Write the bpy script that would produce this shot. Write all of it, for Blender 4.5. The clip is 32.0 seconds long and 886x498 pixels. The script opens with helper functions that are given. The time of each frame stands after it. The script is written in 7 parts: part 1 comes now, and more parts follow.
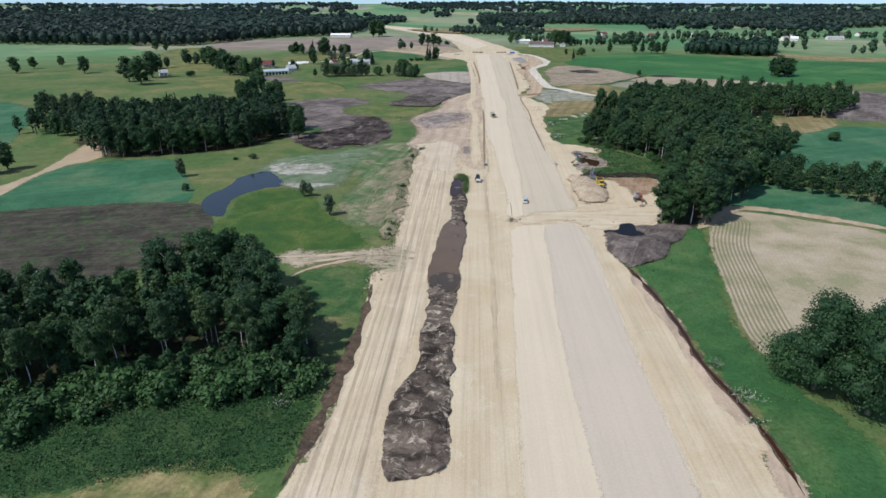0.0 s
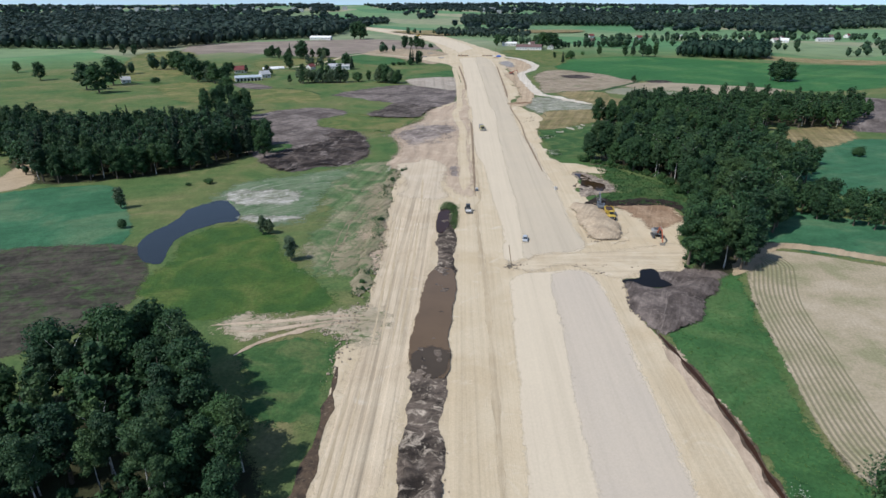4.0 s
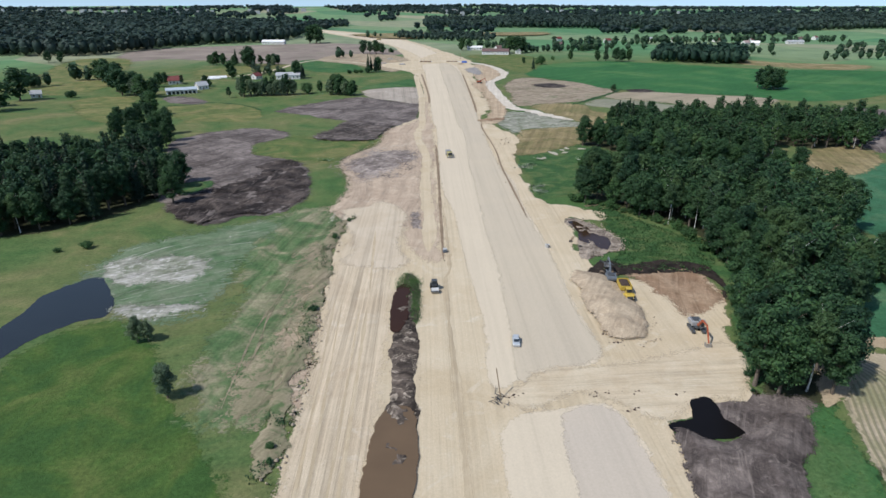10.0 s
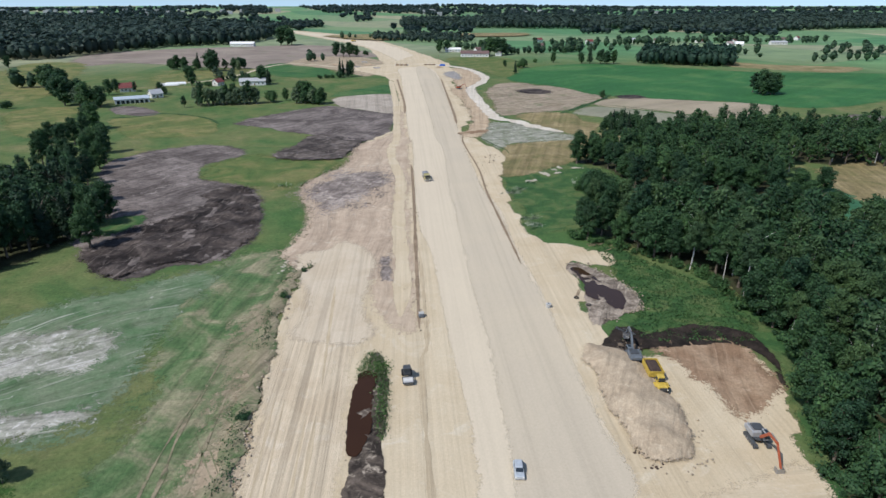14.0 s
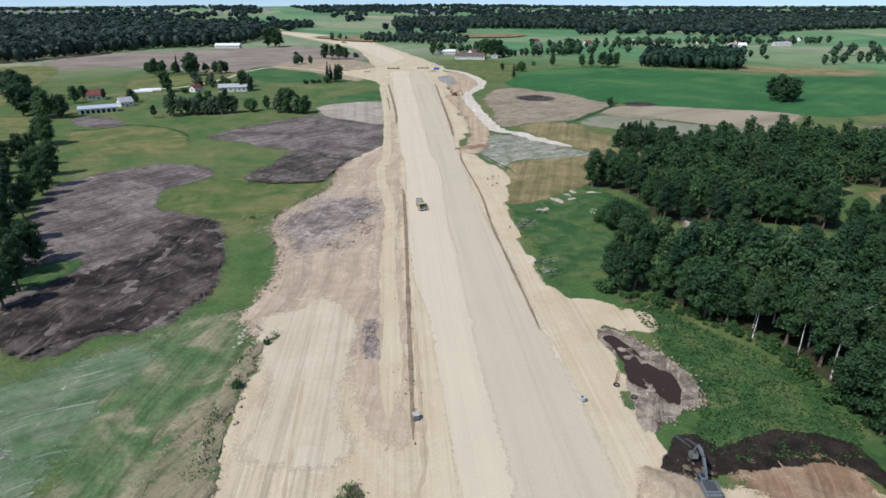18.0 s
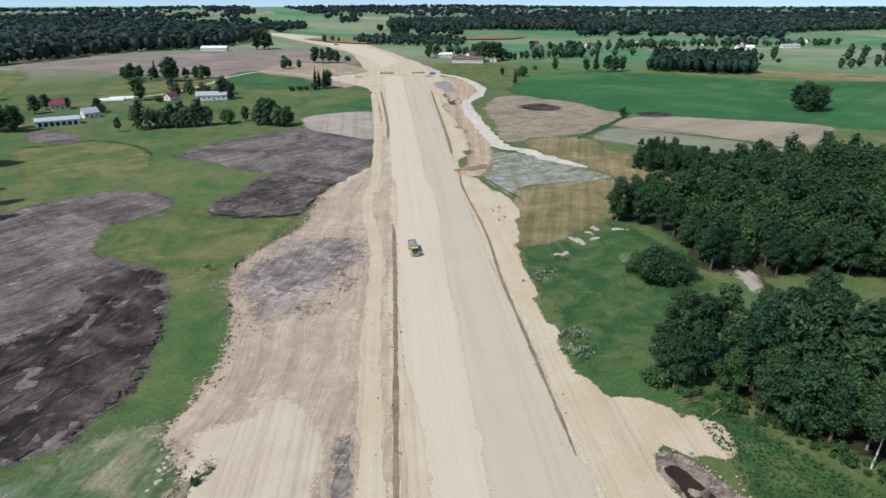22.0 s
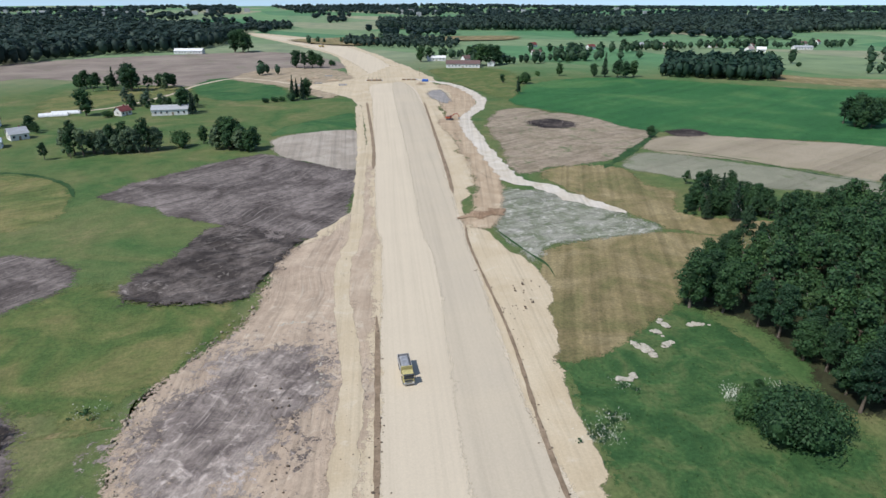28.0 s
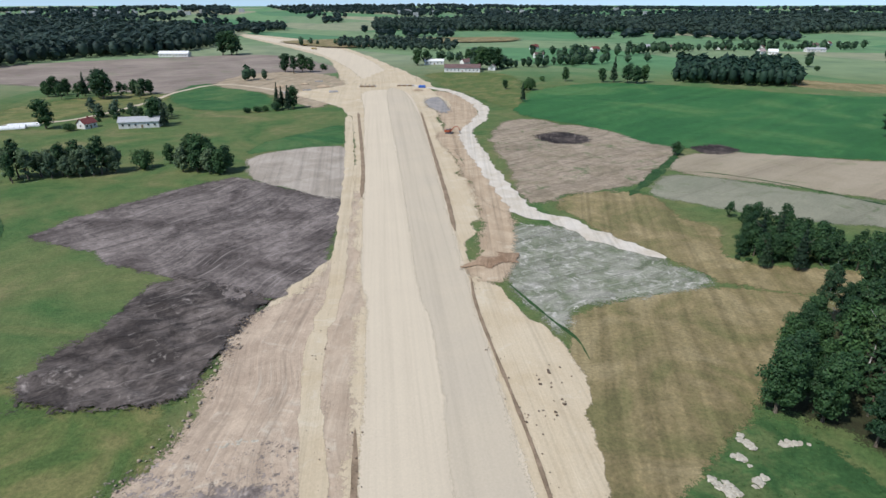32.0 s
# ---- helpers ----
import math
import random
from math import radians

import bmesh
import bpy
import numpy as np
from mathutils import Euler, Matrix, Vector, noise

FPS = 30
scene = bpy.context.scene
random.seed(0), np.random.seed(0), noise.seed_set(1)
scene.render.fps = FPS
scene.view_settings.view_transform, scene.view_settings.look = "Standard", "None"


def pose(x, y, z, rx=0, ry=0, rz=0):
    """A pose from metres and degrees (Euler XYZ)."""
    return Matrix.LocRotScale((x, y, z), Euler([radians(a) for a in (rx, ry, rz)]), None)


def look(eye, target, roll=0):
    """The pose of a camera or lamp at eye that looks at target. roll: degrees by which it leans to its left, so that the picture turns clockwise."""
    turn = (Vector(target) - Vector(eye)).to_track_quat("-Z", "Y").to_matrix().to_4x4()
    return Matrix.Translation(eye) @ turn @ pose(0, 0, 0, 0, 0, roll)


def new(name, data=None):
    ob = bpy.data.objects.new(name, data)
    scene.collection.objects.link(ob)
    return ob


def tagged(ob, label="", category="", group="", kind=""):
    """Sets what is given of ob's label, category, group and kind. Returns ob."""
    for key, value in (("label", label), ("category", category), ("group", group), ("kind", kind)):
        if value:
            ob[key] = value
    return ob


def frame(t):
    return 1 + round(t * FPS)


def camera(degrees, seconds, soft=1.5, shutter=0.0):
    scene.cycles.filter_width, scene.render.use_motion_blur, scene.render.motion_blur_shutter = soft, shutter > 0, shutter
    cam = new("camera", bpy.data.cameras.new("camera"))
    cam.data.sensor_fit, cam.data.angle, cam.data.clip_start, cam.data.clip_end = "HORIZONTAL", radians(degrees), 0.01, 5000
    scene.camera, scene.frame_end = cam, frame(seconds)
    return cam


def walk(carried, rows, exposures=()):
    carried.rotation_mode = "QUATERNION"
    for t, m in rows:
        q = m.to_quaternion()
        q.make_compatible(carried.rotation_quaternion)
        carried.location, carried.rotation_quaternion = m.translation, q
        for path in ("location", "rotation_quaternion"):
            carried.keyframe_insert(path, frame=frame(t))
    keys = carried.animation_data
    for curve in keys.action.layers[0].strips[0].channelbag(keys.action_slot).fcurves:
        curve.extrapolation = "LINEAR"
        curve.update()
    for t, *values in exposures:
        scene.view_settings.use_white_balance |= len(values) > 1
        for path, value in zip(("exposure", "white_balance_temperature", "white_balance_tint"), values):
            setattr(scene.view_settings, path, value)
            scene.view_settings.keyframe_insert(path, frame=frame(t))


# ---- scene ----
import itertools
from mathutils import geometry

# ---------------------------------------------------------------- camera
# seconds, x, y, heading, tilt
PATH = [
    (0, -0.00, 0.00, 0.000, -23.102),
    (1, 0.23, 10.18, -0.162, -23.090),
    (2, 0.18, 19.98, -0.537, -23.074),
    (3, 0.09, 29.82, -1.022, -23.044),
    (4, 0.30, 40.17, -1.495, -23.008),
    (5, 0.81, 51.12, -1.800, -22.989),
    (6, 1.44, 61.95, -2.239, -22.955),
    (7, 2.23, 72.79, -2.803, -22.911),
    (8, 3.08, 83.71, -3.551, -22.898),
    (9, 4.10, 94.76, -4.354, -22.887),
    (10, 5.30, 105.76, -4.856, -22.884),
    (11, 6.60, 116.62, -5.294, -22.892),
    (12, 8.01, 127.31, -5.782, -22.892),
    (13, 9.36, 137.78, -6.350, -22.892),
    (14, 10.43, 148.07, -6.875, -22.890),
    (15, 11.27, 158.17, -7.115, -22.892),
    (16, 11.84, 167.99, -7.198, -22.911),
    (17, 12.70, 178.06, -7.360, -22.908),
    (18, 13.87, 188.52, -7.547, -22.900),
    (19, 15.22, 199.37, -7.727, -22.887),
    (20, 16.49, 210.08, -7.810, -22.864),
    (21, 17.77, 220.74, -7.864, -22.846),
    (22, 19.23, 232.09, -7.917, -22.855),
    (23, 20.60, 244.43, -7.978, -22.866),
    (24, 21.69, 256.89, -8.074, -22.879),
    (25, 22.54, 268.60, -8.204, -22.915),
    (26, 23.42, 279.65, -8.358, -22.950),
    (27, 24.46, 290.13, -8.580, -22.950),
    (28, 25.55, 300.84, -8.808, -22.940),
    (29, 26.85, 311.64, -8.972, -22.938),
    (30, 28.37, 322.54, -9.032, -22.942),
    (31, 29.92, 333.45, -9.058, -22.933),
    (32, 31.42, 344.26, -9.056, -22.926),
]
cam = camera(73.7, 32.0)
walk(cam, [(t, pose(x, y, 76.0, 90 + tilt, 0, turn)) for t, x, y, turn, tilt in PATH], [(0, 0.13, 6250, 10), (32, 0.13, 6250, 10)])

# ---------------------------------------------------------------- world and sun
SUN_EL, SUN_FROM = radians(53), Vector((-0.88, -0.48, 0)).normalized()
world = bpy.data.worlds.new("sky")
scene.world = world
world.use_nodes = True
wn = world.node_tree
sky = wn.nodes.new("ShaderNodeTexSky")
sky.sky_type, sky.sun_disc = "NISHITA", False
sky.sun_elevation, sky.sun_rotation = SUN_EL, math.atan2(SUN_FROM.x, SUN_FROM.y)
sky.altitude, sky.air_density, sky.dust_density, sky.ozone_density = 150, 1.0, 0.5, 1.0
coord = wn.nodes.new("ShaderNodeTexCoord")
lift = wn.nodes.new("ShaderNodeVectorMath")   # the sky's rim lies a little under the level of the eye
lift.operation = "ADD"
lift.inputs[1].default_value = (0, 0, 0.13)
wn.links.new(coord.outputs["Generated"], lift.inputs[0])
wn.links.new(lift.outputs[0], sky.inputs["Vector"])
wn.links.new(sky.outputs[0], wn.nodes["Background"].inputs[0])
wn.nodes["Background"].inputs[1].default_value = 0.135
sun = new("sun", bpy.data.lights.new("sun", "SUN"))
sun.data.energy, sun.data.angle, sun.data.color = 3.75, radians(0.53), (1.0, 0.965, 0.91)
sun_dir = Vector((SUN_FROM.x * math.cos(SUN_EL), SUN_FROM.y * math.cos(SUN_EL), math.sin(SUN_EL)))
sun.matrix_world = look(sun_dir * 300, (0, 0, 0))


# ---------------------------------------------------------------- materials
def rgb(c):
    return (c[0], c[1], c[2], 1.0)


class Tree:
    """A node tree under construction."""

    def __init__(self, name, rough=0.9, spec=0.25):
        self.m = bpy.data.materials.new(name)
        self.m.use_nodes = True
        self.n, self.l = self.m.node_tree.nodes, self.m.node_tree.links
        self.b = self.n["Principled BSDF"]
        self.b.inputs["Roughness"].default_value = rough
        self.b.inputs["Specular IOR Level"].default_value = spec
        self.pos = self.n.new("ShaderNodeNewGeometry").outputs["Position"]

    def add(self, kind, **inputs):
        node = self.n.new(kind)
        for k, v in inputs.items():
            self.put(node.inputs[k], v)
        return node

    def put(self, socket, v):
        if isinstance(v, bpy.types.NodeSocket):
            self.l.new(v, socket)
        else:
            socket.default_value = v

    def math(self, op, a, b=0.0, c=0.0, clamp=False):
        node = self.n.new("ShaderNodeMath")
        node.operation, node.use_clamp = op, clamp
        for s, v in zip(node.inputs, (a, b, c)):
            self.put(s, v)
        return node.outputs[0]

    def mapped(self, turn=0.0, stretch=(1, 1, 1), offset=(0, 0, 0)):
        return self.stretched(self.pos, turn, stretch, offset)

    def stretched(self, vector, turn, stretch, offset=(0, 0, 0)):
        """Turn first, then stretch: long marks then run at that heading, clockwise from +y."""
        a, b = self.n.new("ShaderNodeMapping"), self.n.new("ShaderNodeMapping")
        self.put(a.inputs["Vector"], vector)
        a.inputs["Rotation"].default_value = (0, 0, radians(turn))
        self.l.new(a.outputs[0], b.inputs["Vector"])
        b.inputs["Scale"].default_value = stretch
        b.inputs["Location"].default_value = offset
        return b.outputs[0]

    def noise(self, size, detail=4.0, rough=0.6, vector=None, distortion=0.0):
        node = self.add("ShaderNodeTexNoise", Vector=vector or self.pos, Scale=1.0 / size, Detail=detail, Roughness=rough, Distortion=distortion)
        return node.outputs["Fac"]

    def ramp(self, fac, stops):
        node = self.n.new("ShaderNodeValToRGB")
        self.l.new(fac, node.inputs[0])
        els = node.color_ramp.elements
        while len(els) < len(stops):
            els.new(0.5)
        for e, (p, c) in zip(els, stops):
            e.position, e.color = p, rgb(c)
        return node.outputs[0]

    def mix(self, fac, a, b, blend="MIX"):
        node = self.n.new("ShaderNodeMix")
        node.data_type, node.blend_type = "RGBA", blend
        self.put(node.inputs[0], fac)
        self.put(node.inputs[6], a if isinstance(a, bpy.types.NodeSocket) else rgb(a))
        self.put(node.inputs[7], b if isinstance(b, bpy.types.NodeSocket) else rgb(b))
        return node.outputs[2]

    def bump(self, height, strength, distance):
        node = self.add("ShaderNodeBump", Height=height, Strength=strength, Distance=distance)
        self.l.new(node.outputs[0], self.b.inputs["Normal"])

    def color(self, c):
        self.put(self.b.inputs["Base Color"], c if isinstance(c, bpy.types.NodeSocket) else rgb(c))

    def swirled(self, turn, amount, size, squash=0.03):
        """Streak coordinates whose heading wanders."""
        warp = self.add("ShaderNodeTexNoise", Vector=self.pos, Scale=1.0 / size, Detail=0.6)
        add = self.n.new("ShaderNodeVectorMath")
        add.operation = "MULTIPLY_ADD"
        self.l.new(warp.outputs["Color"], add.inputs[0])
        add.inputs[1].default_value = (amount, amount, 0)
        self.l.new(self.pos, add.inputs[2])
        return self.stretched(add.outputs[0], turn, (1, squash, 1))

    def thinning(self, share=0.55):
        """A border that thins out grain by grain instead of ending in a line."""
        at = self.n.new("ShaderNodeAttribute")
        at.attribute_name = "edge"
        n = self.math("ADD", self.math("MULTIPLY", self.noise(0.28, 2, 0.6), 0.55), self.math("MULTIPLY", self.noise(1.3, 4, 0.7), 0.45))
        n = self.math("MULTIPLY", self.math("SUBTRACT", n, 0.5), 2.6)
        v = self.math("ADD", self.math("SUBTRACT", at.outputs["Fac"], 0.5), self.math("MULTIPLY", n, share))
        return self.frayed(self.math("ADD", self.math("MULTIPLY", v, 12.0), 0.5, clamp=True))

    def frayed(self, v):
        clear = self.n.new("ShaderNodeBsdfTransparent")
        mixer = self.n.new("ShaderNodeMixShader")
        self.l.new(v, mixer.inputs[0])
        self.l.new(clear.outputs[0], mixer.inputs[1])
        self.l.new(self.b.outputs[0], mixer.inputs[2])
        self.l.new(mixer.outputs[0], self.n["Material Output"].inputs[0])
        return self.m

    def ragged(self, size=1.6, amount=3.0, hard=14.0):
        """Break the border of a laid patch up, by the share of its edge that each vertex carries."""
        at = self.n.new("ShaderNodeAttribute")
        at.attribute_name = "edge"
        n = self.math("ADD", self.math("MULTIPLY", self.noise(size, 6, 0.75), 0.42), self.math("MULTIPLY", self.noise(size * 6, 4, 0.65), 0.33))
        n = self.math("ADD", n, self.math("MULTIPLY", self.noise(0.4, 3, 0.8), 0.25))
        v = self.math("ADD", at.outputs["Fac"], self.math("MULTIPLY", self.math("MULTIPLY", self.math("SUBTRACT", n, 0.5), amount * 2.4), self.math("SUBTRACT", 1.0, self.math("POWER", at.outputs["Fac"], 2.0))))
        v = self.math("ADD", self.math("MULTIPLY", self.math("SUBTRACT", v, 0.5), hard), 0.5, clamp=True)
        return self.frayed(v)


def lighter(c, k):
    return tuple(v * k for v in c)


def soil(name, base, other, blotch=14.0, grain=0.5, streak=0.0, turn=3.0, streak_size=1.2, bump=0.25, rough=0.95, third=None, edge=True, rag=1.6, hard=2.6, swirl=0.0, spread=0.13, gritty=1.0, third_at=0.56, soft=False, squash=0.05, mottle=0.0, thin_mix=0.55):
    """Earth, sand, gravel or peat: blotches, fine grain, and ruts along one heading."""
    t = Tree(name, rough, 0.15)
    a = t.ramp(t.noise(blotch, 6, 0.65, distortion=0.6), [(0.5 - spread, base), (0.5 + spread, other)])
    if third:
        a = t.mix(t.math("MULTIPLY", t.math("SUBTRACT", t.noise(blotch * 0.45, 7, 0.7, t.mapped(0, (1, 1, 1), (40, 17, 3)), 1.2), third_at), 7.0, clamp=True), a, third)
    if mottle:
        a = t.mix(1.0, a, t.ramp(t.noise(3.2, 5, 0.7, distortion=1.0), [(0.3, lighter((1, 1, 1), 1 - mottle)), (0.5, (1, 1, 1)), (0.7, lighter((1, 1, 1), 1 + mottle * 0.8))]), "MULTIPLY")
    fine = t.noise(grain, 4, 0.75)
    a = t.mix(1.0, a, t.ramp(fine, [(0.25, lighter((1, 1, 1), 1 - 0.28 * gritty)), (0.75, (1 + 0.2 * gritty, 1 + 0.2 * gritty, 1 + 0.2 * gritty))]), "MULTIPLY")
    height = fine
    if streak:
        vec = t.swirled(turn, swirl * 3.2, 34.0, squash) if swirl else t.mapped(turn, (1, 0.012, 1))
        lines = t.math("ADD", t.math("MULTIPLY", t.noise(streak_size, 5, 0.65, vec), 0.6), t.math("MULTIPLY", t.noise(streak_size * 3.5, 2, 0.5, vec), 0.4))
        a = t.mix(1.0, a, t.ramp(lines, [(0.34, lighter((1, 1, 1), 1 - streak)), (0.5, (1, 1, 1)), (0.64, lighter((1, 1, 1), 1 + streak * 0.35))]), "MULTIPLY")
        if third and swirl:
            thin = t.math("MULTIPLY", t.math("SUBTRACT", t.noise(streak_size * 0.8, 3, 0.6, t.stretched(vec, 0, (1, 0.9, 1), (31, 7, 0))), 0.6), 9.0, clamp=True)
            a = t.mix(t.math("MULTIPLY", thin, thin_mix), a, third)
        height = t.math("ADD", t.math("MULTIPLY", fine, 0.4), t.math("MULTIPLY", lines, 1.4))
    t.color(a)
    t.bump(height, bump, 0.35)
    if soft:
        return t.thinning()
    return t.ragged(rag, 0.25 if hard >= 5 else 3.0 if rag >= 1.6 else 1.6 if rag > 1.0 else 0.8, 14.0 if hard < 5 else 9.0) if edge else t.m


def grass(name, base, dry, lush, patch_size=22.0, mow=0.0, turn=0.0, mow_size=5.0, edge=True, rag=2.2, dry_at=0.58):
    """Grass or a young crop: dry and lush patches, tufts, and mowing lines where there are some."""
    t = Tree(name, 0.85, 0.12)
    a = t.ramp(t.noise(patch_size, 6, 0.62, distortion=0.8), [(0.4, lush), (0.5, base), (0.62, dry)])
    tuft = t.noise(0.9, 5, 0.75)
    a = t.mix(1.0, a, t.ramp(tuft, [(0.28, (0.6, 0.63, 0.6)), (0.7, (1.3, 1.25, 1.2))]), "MULTIPLY")
    mid = t.noise(5.0, 4, 0.7)
    a = t.mix(1.0, a, t.ramp(mid, [(0.3, (0.78, 0.8, 0.78)), (0.7, (1.15, 1.13, 1.1))]), "MULTIPLY")
    if mow:
        lines = t.noise(mow_size, 3, 0.5, t.mapped(turn, (1, 0.015, 1)))
        a = t.mix(1.0, a, t.ramp(lines, [(0.35, lighter((1, 1, 1), 1 - mow)), (0.6, lighter((1, 1, 1), 1 + mow * 0.4))]), "MULTIPLY")
    t.color(a)
    t.bump(t.math("ADD", tuft, mid), 0.5, 0.5)
    return t.ragged(rag) if edge else t.m


def water(name, deep, ripple=0.02, rough=0.08, spec=0.5):
    t = Tree(name, rough, spec)
    t.color(t.mix(t.noise(9, 4, 0.6), deep, lighter(deep, 1.6)))
    t.bump(t.noise(0.7, 3, 0.6), ripple, 0.1)
    return t.ragged(1.2, 1.0)


def plain(name, c, rough=0.6, metal=0.0, dirt=0.25, size=0.6):
    """Paint, plaster, metal or rubber with some dirt on it."""
    t = Tree(name, rough, 0.4)
    t.b.inputs["Metallic"].default_value = metal
    t.color(t.mix(1.0, c, t.ramp(t.noise(size, 5, 0.7), [(0.3, lighter((1, 0.97, 0.93), 1 - dirt)), (0.65, (1, 1, 1))]), "MULTIPLY"))
    return t.m


def leaves(name, base, light, rough=0.6):
    """Foliage: each leaf clump and each tree a little different."""
    t = Tree(name, rough, 0.2)
    geo = t.n.new("ShaderNodeNewGeometry").outputs["Random Per Island"]
    who = t.n.new("ShaderNodeObjectInfo").outputs["Random"]
    a = t.mix(geo, base, light)
    a = t.mix(1.0, a, t.ramp(t.noise(11, 3, 0.6), [(0.3, (0.68, 0.72, 0.76)), (0.7, (1.18, 1.2, 1.1))]), "MULTIPLY")
    a = t.mix(1.0, a, t.ramp(who, [(0.0, (0.72, 0.8, 0.86)), (1.0, (1.2, 1.18, 1.0))]), "MULTIPLY")
    t.color(a)
    glow = t.n.new("ShaderNodeBsdfTranslucent")
    t.put(glow.inputs[0], a)
    both = t.n.new("ShaderNodeMixShader")
    both.inputs[0].default_value = 0.24
    t.l.new(t.b.outputs[0], both.inputs[1])
    t.l.new(glow.outputs[0], both.inputs[2])
    t.l.new(both.outputs[0], t.n["Material Output"].inputs[0])
    return t.m


def bark(name, c, c2, size=0.35):
    t = Tree(name, 0.85, 0.1)
    t.color(t.ramp(t.noise(size, 4, 0.7, t.mapped(0, (1, 1, 0.5))), [(0.38, c2), (0.52, c)]))
    return t.m


M = {}
def farmland():
    """Rough grass near by; far off a patchwork of fields."""
    t = Tree("farmland", 0.9, 0.1)
    a = t.ramp(t.noise(42, 7, 0.65, distortion=0.8), [(0.36, (0.064, 0.124, 0.044)), (0.45, (0.09, 0.138, 0.053)), (0.55, (0.122, 0.15, 0.062)), (0.66, (0.175, 0.17, 0.085))])
    tuft, mid = t.noise(0.9, 5, 0.75), t.noise(6.0, 5, 0.7)
    near = t.mix(1.0, a, t.ramp(tuft, [(0.28, (0.62, 0.66, 0.62)), (0.7, (1.3, 1.25, 1.2))]), "MULTIPLY")
    near = t.mix(1.0, near, t.ramp(mid, [(0.3, (0.75, 0.8, 0.75)), (0.7, (1.2, 1.15, 1.1))]), "MULTIPLY")
    cells = t.add("ShaderNodeTexVoronoi", Vector=t.mapped(62, (0.55, 1.3, 1)), Scale=1 / 260.0)
    split = t.n.new("ShaderNodeSeparateColor")
    t.l.new(cells.outputs["Color"], split.inputs[0])
    fields = t.ramp(split.outputs[0], [(0.0, (0.07, 0.18, 0.085)), (0.25, (0.125, 0.235, 0.11)), (0.45, (0.19, 0.245, 0.135)), (0.6, (0.08, 0.19, 0.095)), (0.78, (0.3, 0.285, 0.19)), (0.9, (0.125, 0.22, 0.11))])
    fields = t.mix(1.0, fields, t.ramp(t.noise(45, 5, 0.6), [(0.3, (0.75, 0.8, 0.8)), (0.7, (1.2, 1.15, 1.1))]), "MULTIPLY")
    away = t.n.new("ShaderNodeVectorMath")
    away.operation = "DISTANCE"
    t.l.new(t.pos, away.inputs[0])
    away.inputs[1].default_value = (30, 300, 0)
    t.color(t.mix(t.math("MULTIPLY", t.math("SUBTRACT", away.outputs["Value"], 620), 0.004, clamp=True), near, fields))
    t.bump(t.math("ADD", tuft, mid), 0.5, 0.5)
    return t.m


M["ground"] = farmland()
M["meadow"] = grass("meadow_grass", (0.06, 0.11, 0.027), (0.092, 0.128, 0.037), (0.042, 0.093, 0.025), 14)
M["verge"] = grass("verge_grass", (0.056, 0.115, 0.04), (0.1, 0.138, 0.055), (0.037, 0.09, 0.032), 8)
M["teal"] = grass("young_crop", (0.048, 0.142, 0.075), (0.09, 0.165, 0.09), (0.038, 0.12, 0.062), 40, 0.12, 70)
M["emerald"] = grass("emerald_crop", (0.043, 0.138, 0.046), (0.08, 0.172, 0.06), (0.034, 0.118, 0.04), 70, 0.12, 55, 9)
M["lush"] = grass("lush_grass", (0.052, 0.128, 0.044), (0.09, 0.152, 0.058), (0.038, 0.108, 0.038), 30, 0.1, 60, 4)
M["olive"] = grass("olive_grass", (0.115, 0.145, 0.05), (0.17, 0.168, 0.07), (0.078, 0.125, 0.04), 16)
M["drygrass"] = grass("dry_grass", (0.17, 0.175, 0.075), (0.28, 0.235, 0.12), (0.1, 0.135, 0.045), 12, 0.25, 20, 2.0)
M["herbs"] = grass("rank_herbs", (0.034, 0.08, 0.028), (0.058, 0.1, 0.038), (0.025, 0.064, 0.023), 8)
M["stubble"] = grass("stubble", (0.235, 0.19, 0.1), (0.3, 0.245, 0.14), (0.175, 0.16, 0.075), 22, 0.22, 20, 2.4)
M["stubble_left"] = grass("hay_field", (0.155, 0.168, 0.064), (0.21, 0.195, 0.085), (0.105, 0.14, 0.048), 22, 0.2, 60, 3.0)
M["claygreen"] = soil("thin_grass_on_clay", (0.085, 0.142, 0.068), (0.16, 0.195, 0.12), 9, 0.6, 0.3, 62, 1.4, 0.6, third=(0.44, 0.425, 0.365), swirl=5, spread=0.12, third_at=0.6, rag=1.8, mottle=0.2, thin_mix=0.65)
M["thingrass"] = grass("thin_worn_grass", (0.13, 0.172, 0.085), (0.26, 0.24, 0.16), (0.082, 0.142, 0.06), 11, 0.25, 12, 1.6)
M["sand"] = soil("sand", (0.538, 0.448, 0.314), (0.482, 0.387, 0.256), 18, 0.5, 0.17, 3.0, 0.9, 0.4, third=(0.563, 0.487, 0.362), rag=1.0, gritty=0.45)
M["haul"] = soil("rutted_sand", (0.538, 0.445, 0.318), (0.462, 0.370, 0.256), 16, 0.5, 0.46, 3.4, 0.8, 0.7, third=(0.558, 0.480, 0.367), gritty=0.4)
M["crossing"] = soil("driven_sand", (0.538, 0.452, 0.323), (0.477, 0.385, 0.262), 8, 0.5, 0.22, 88, 0.8, 0.4, third=(0.558, 0.480, 0.362), soft=True, gritty=0.4, swirl=1.5)
M["greysand"] = soil("pale_sand", (0.533, 0.450, 0.337), (0.482, 0.395, 0.284), 10, 0.5, 0.24, 4.0, 0.9, 0.4, gritty=0.4, soft=True, rag=1.6)
M["gravel_l"] = soil("pale_gravel", (0.549, 0.466, 0.346), (0.570, 0.485, 0.358), 26, 0.4, 0.1, 3.0, 1.3, 0.15, soft=True, gritty=0.35)
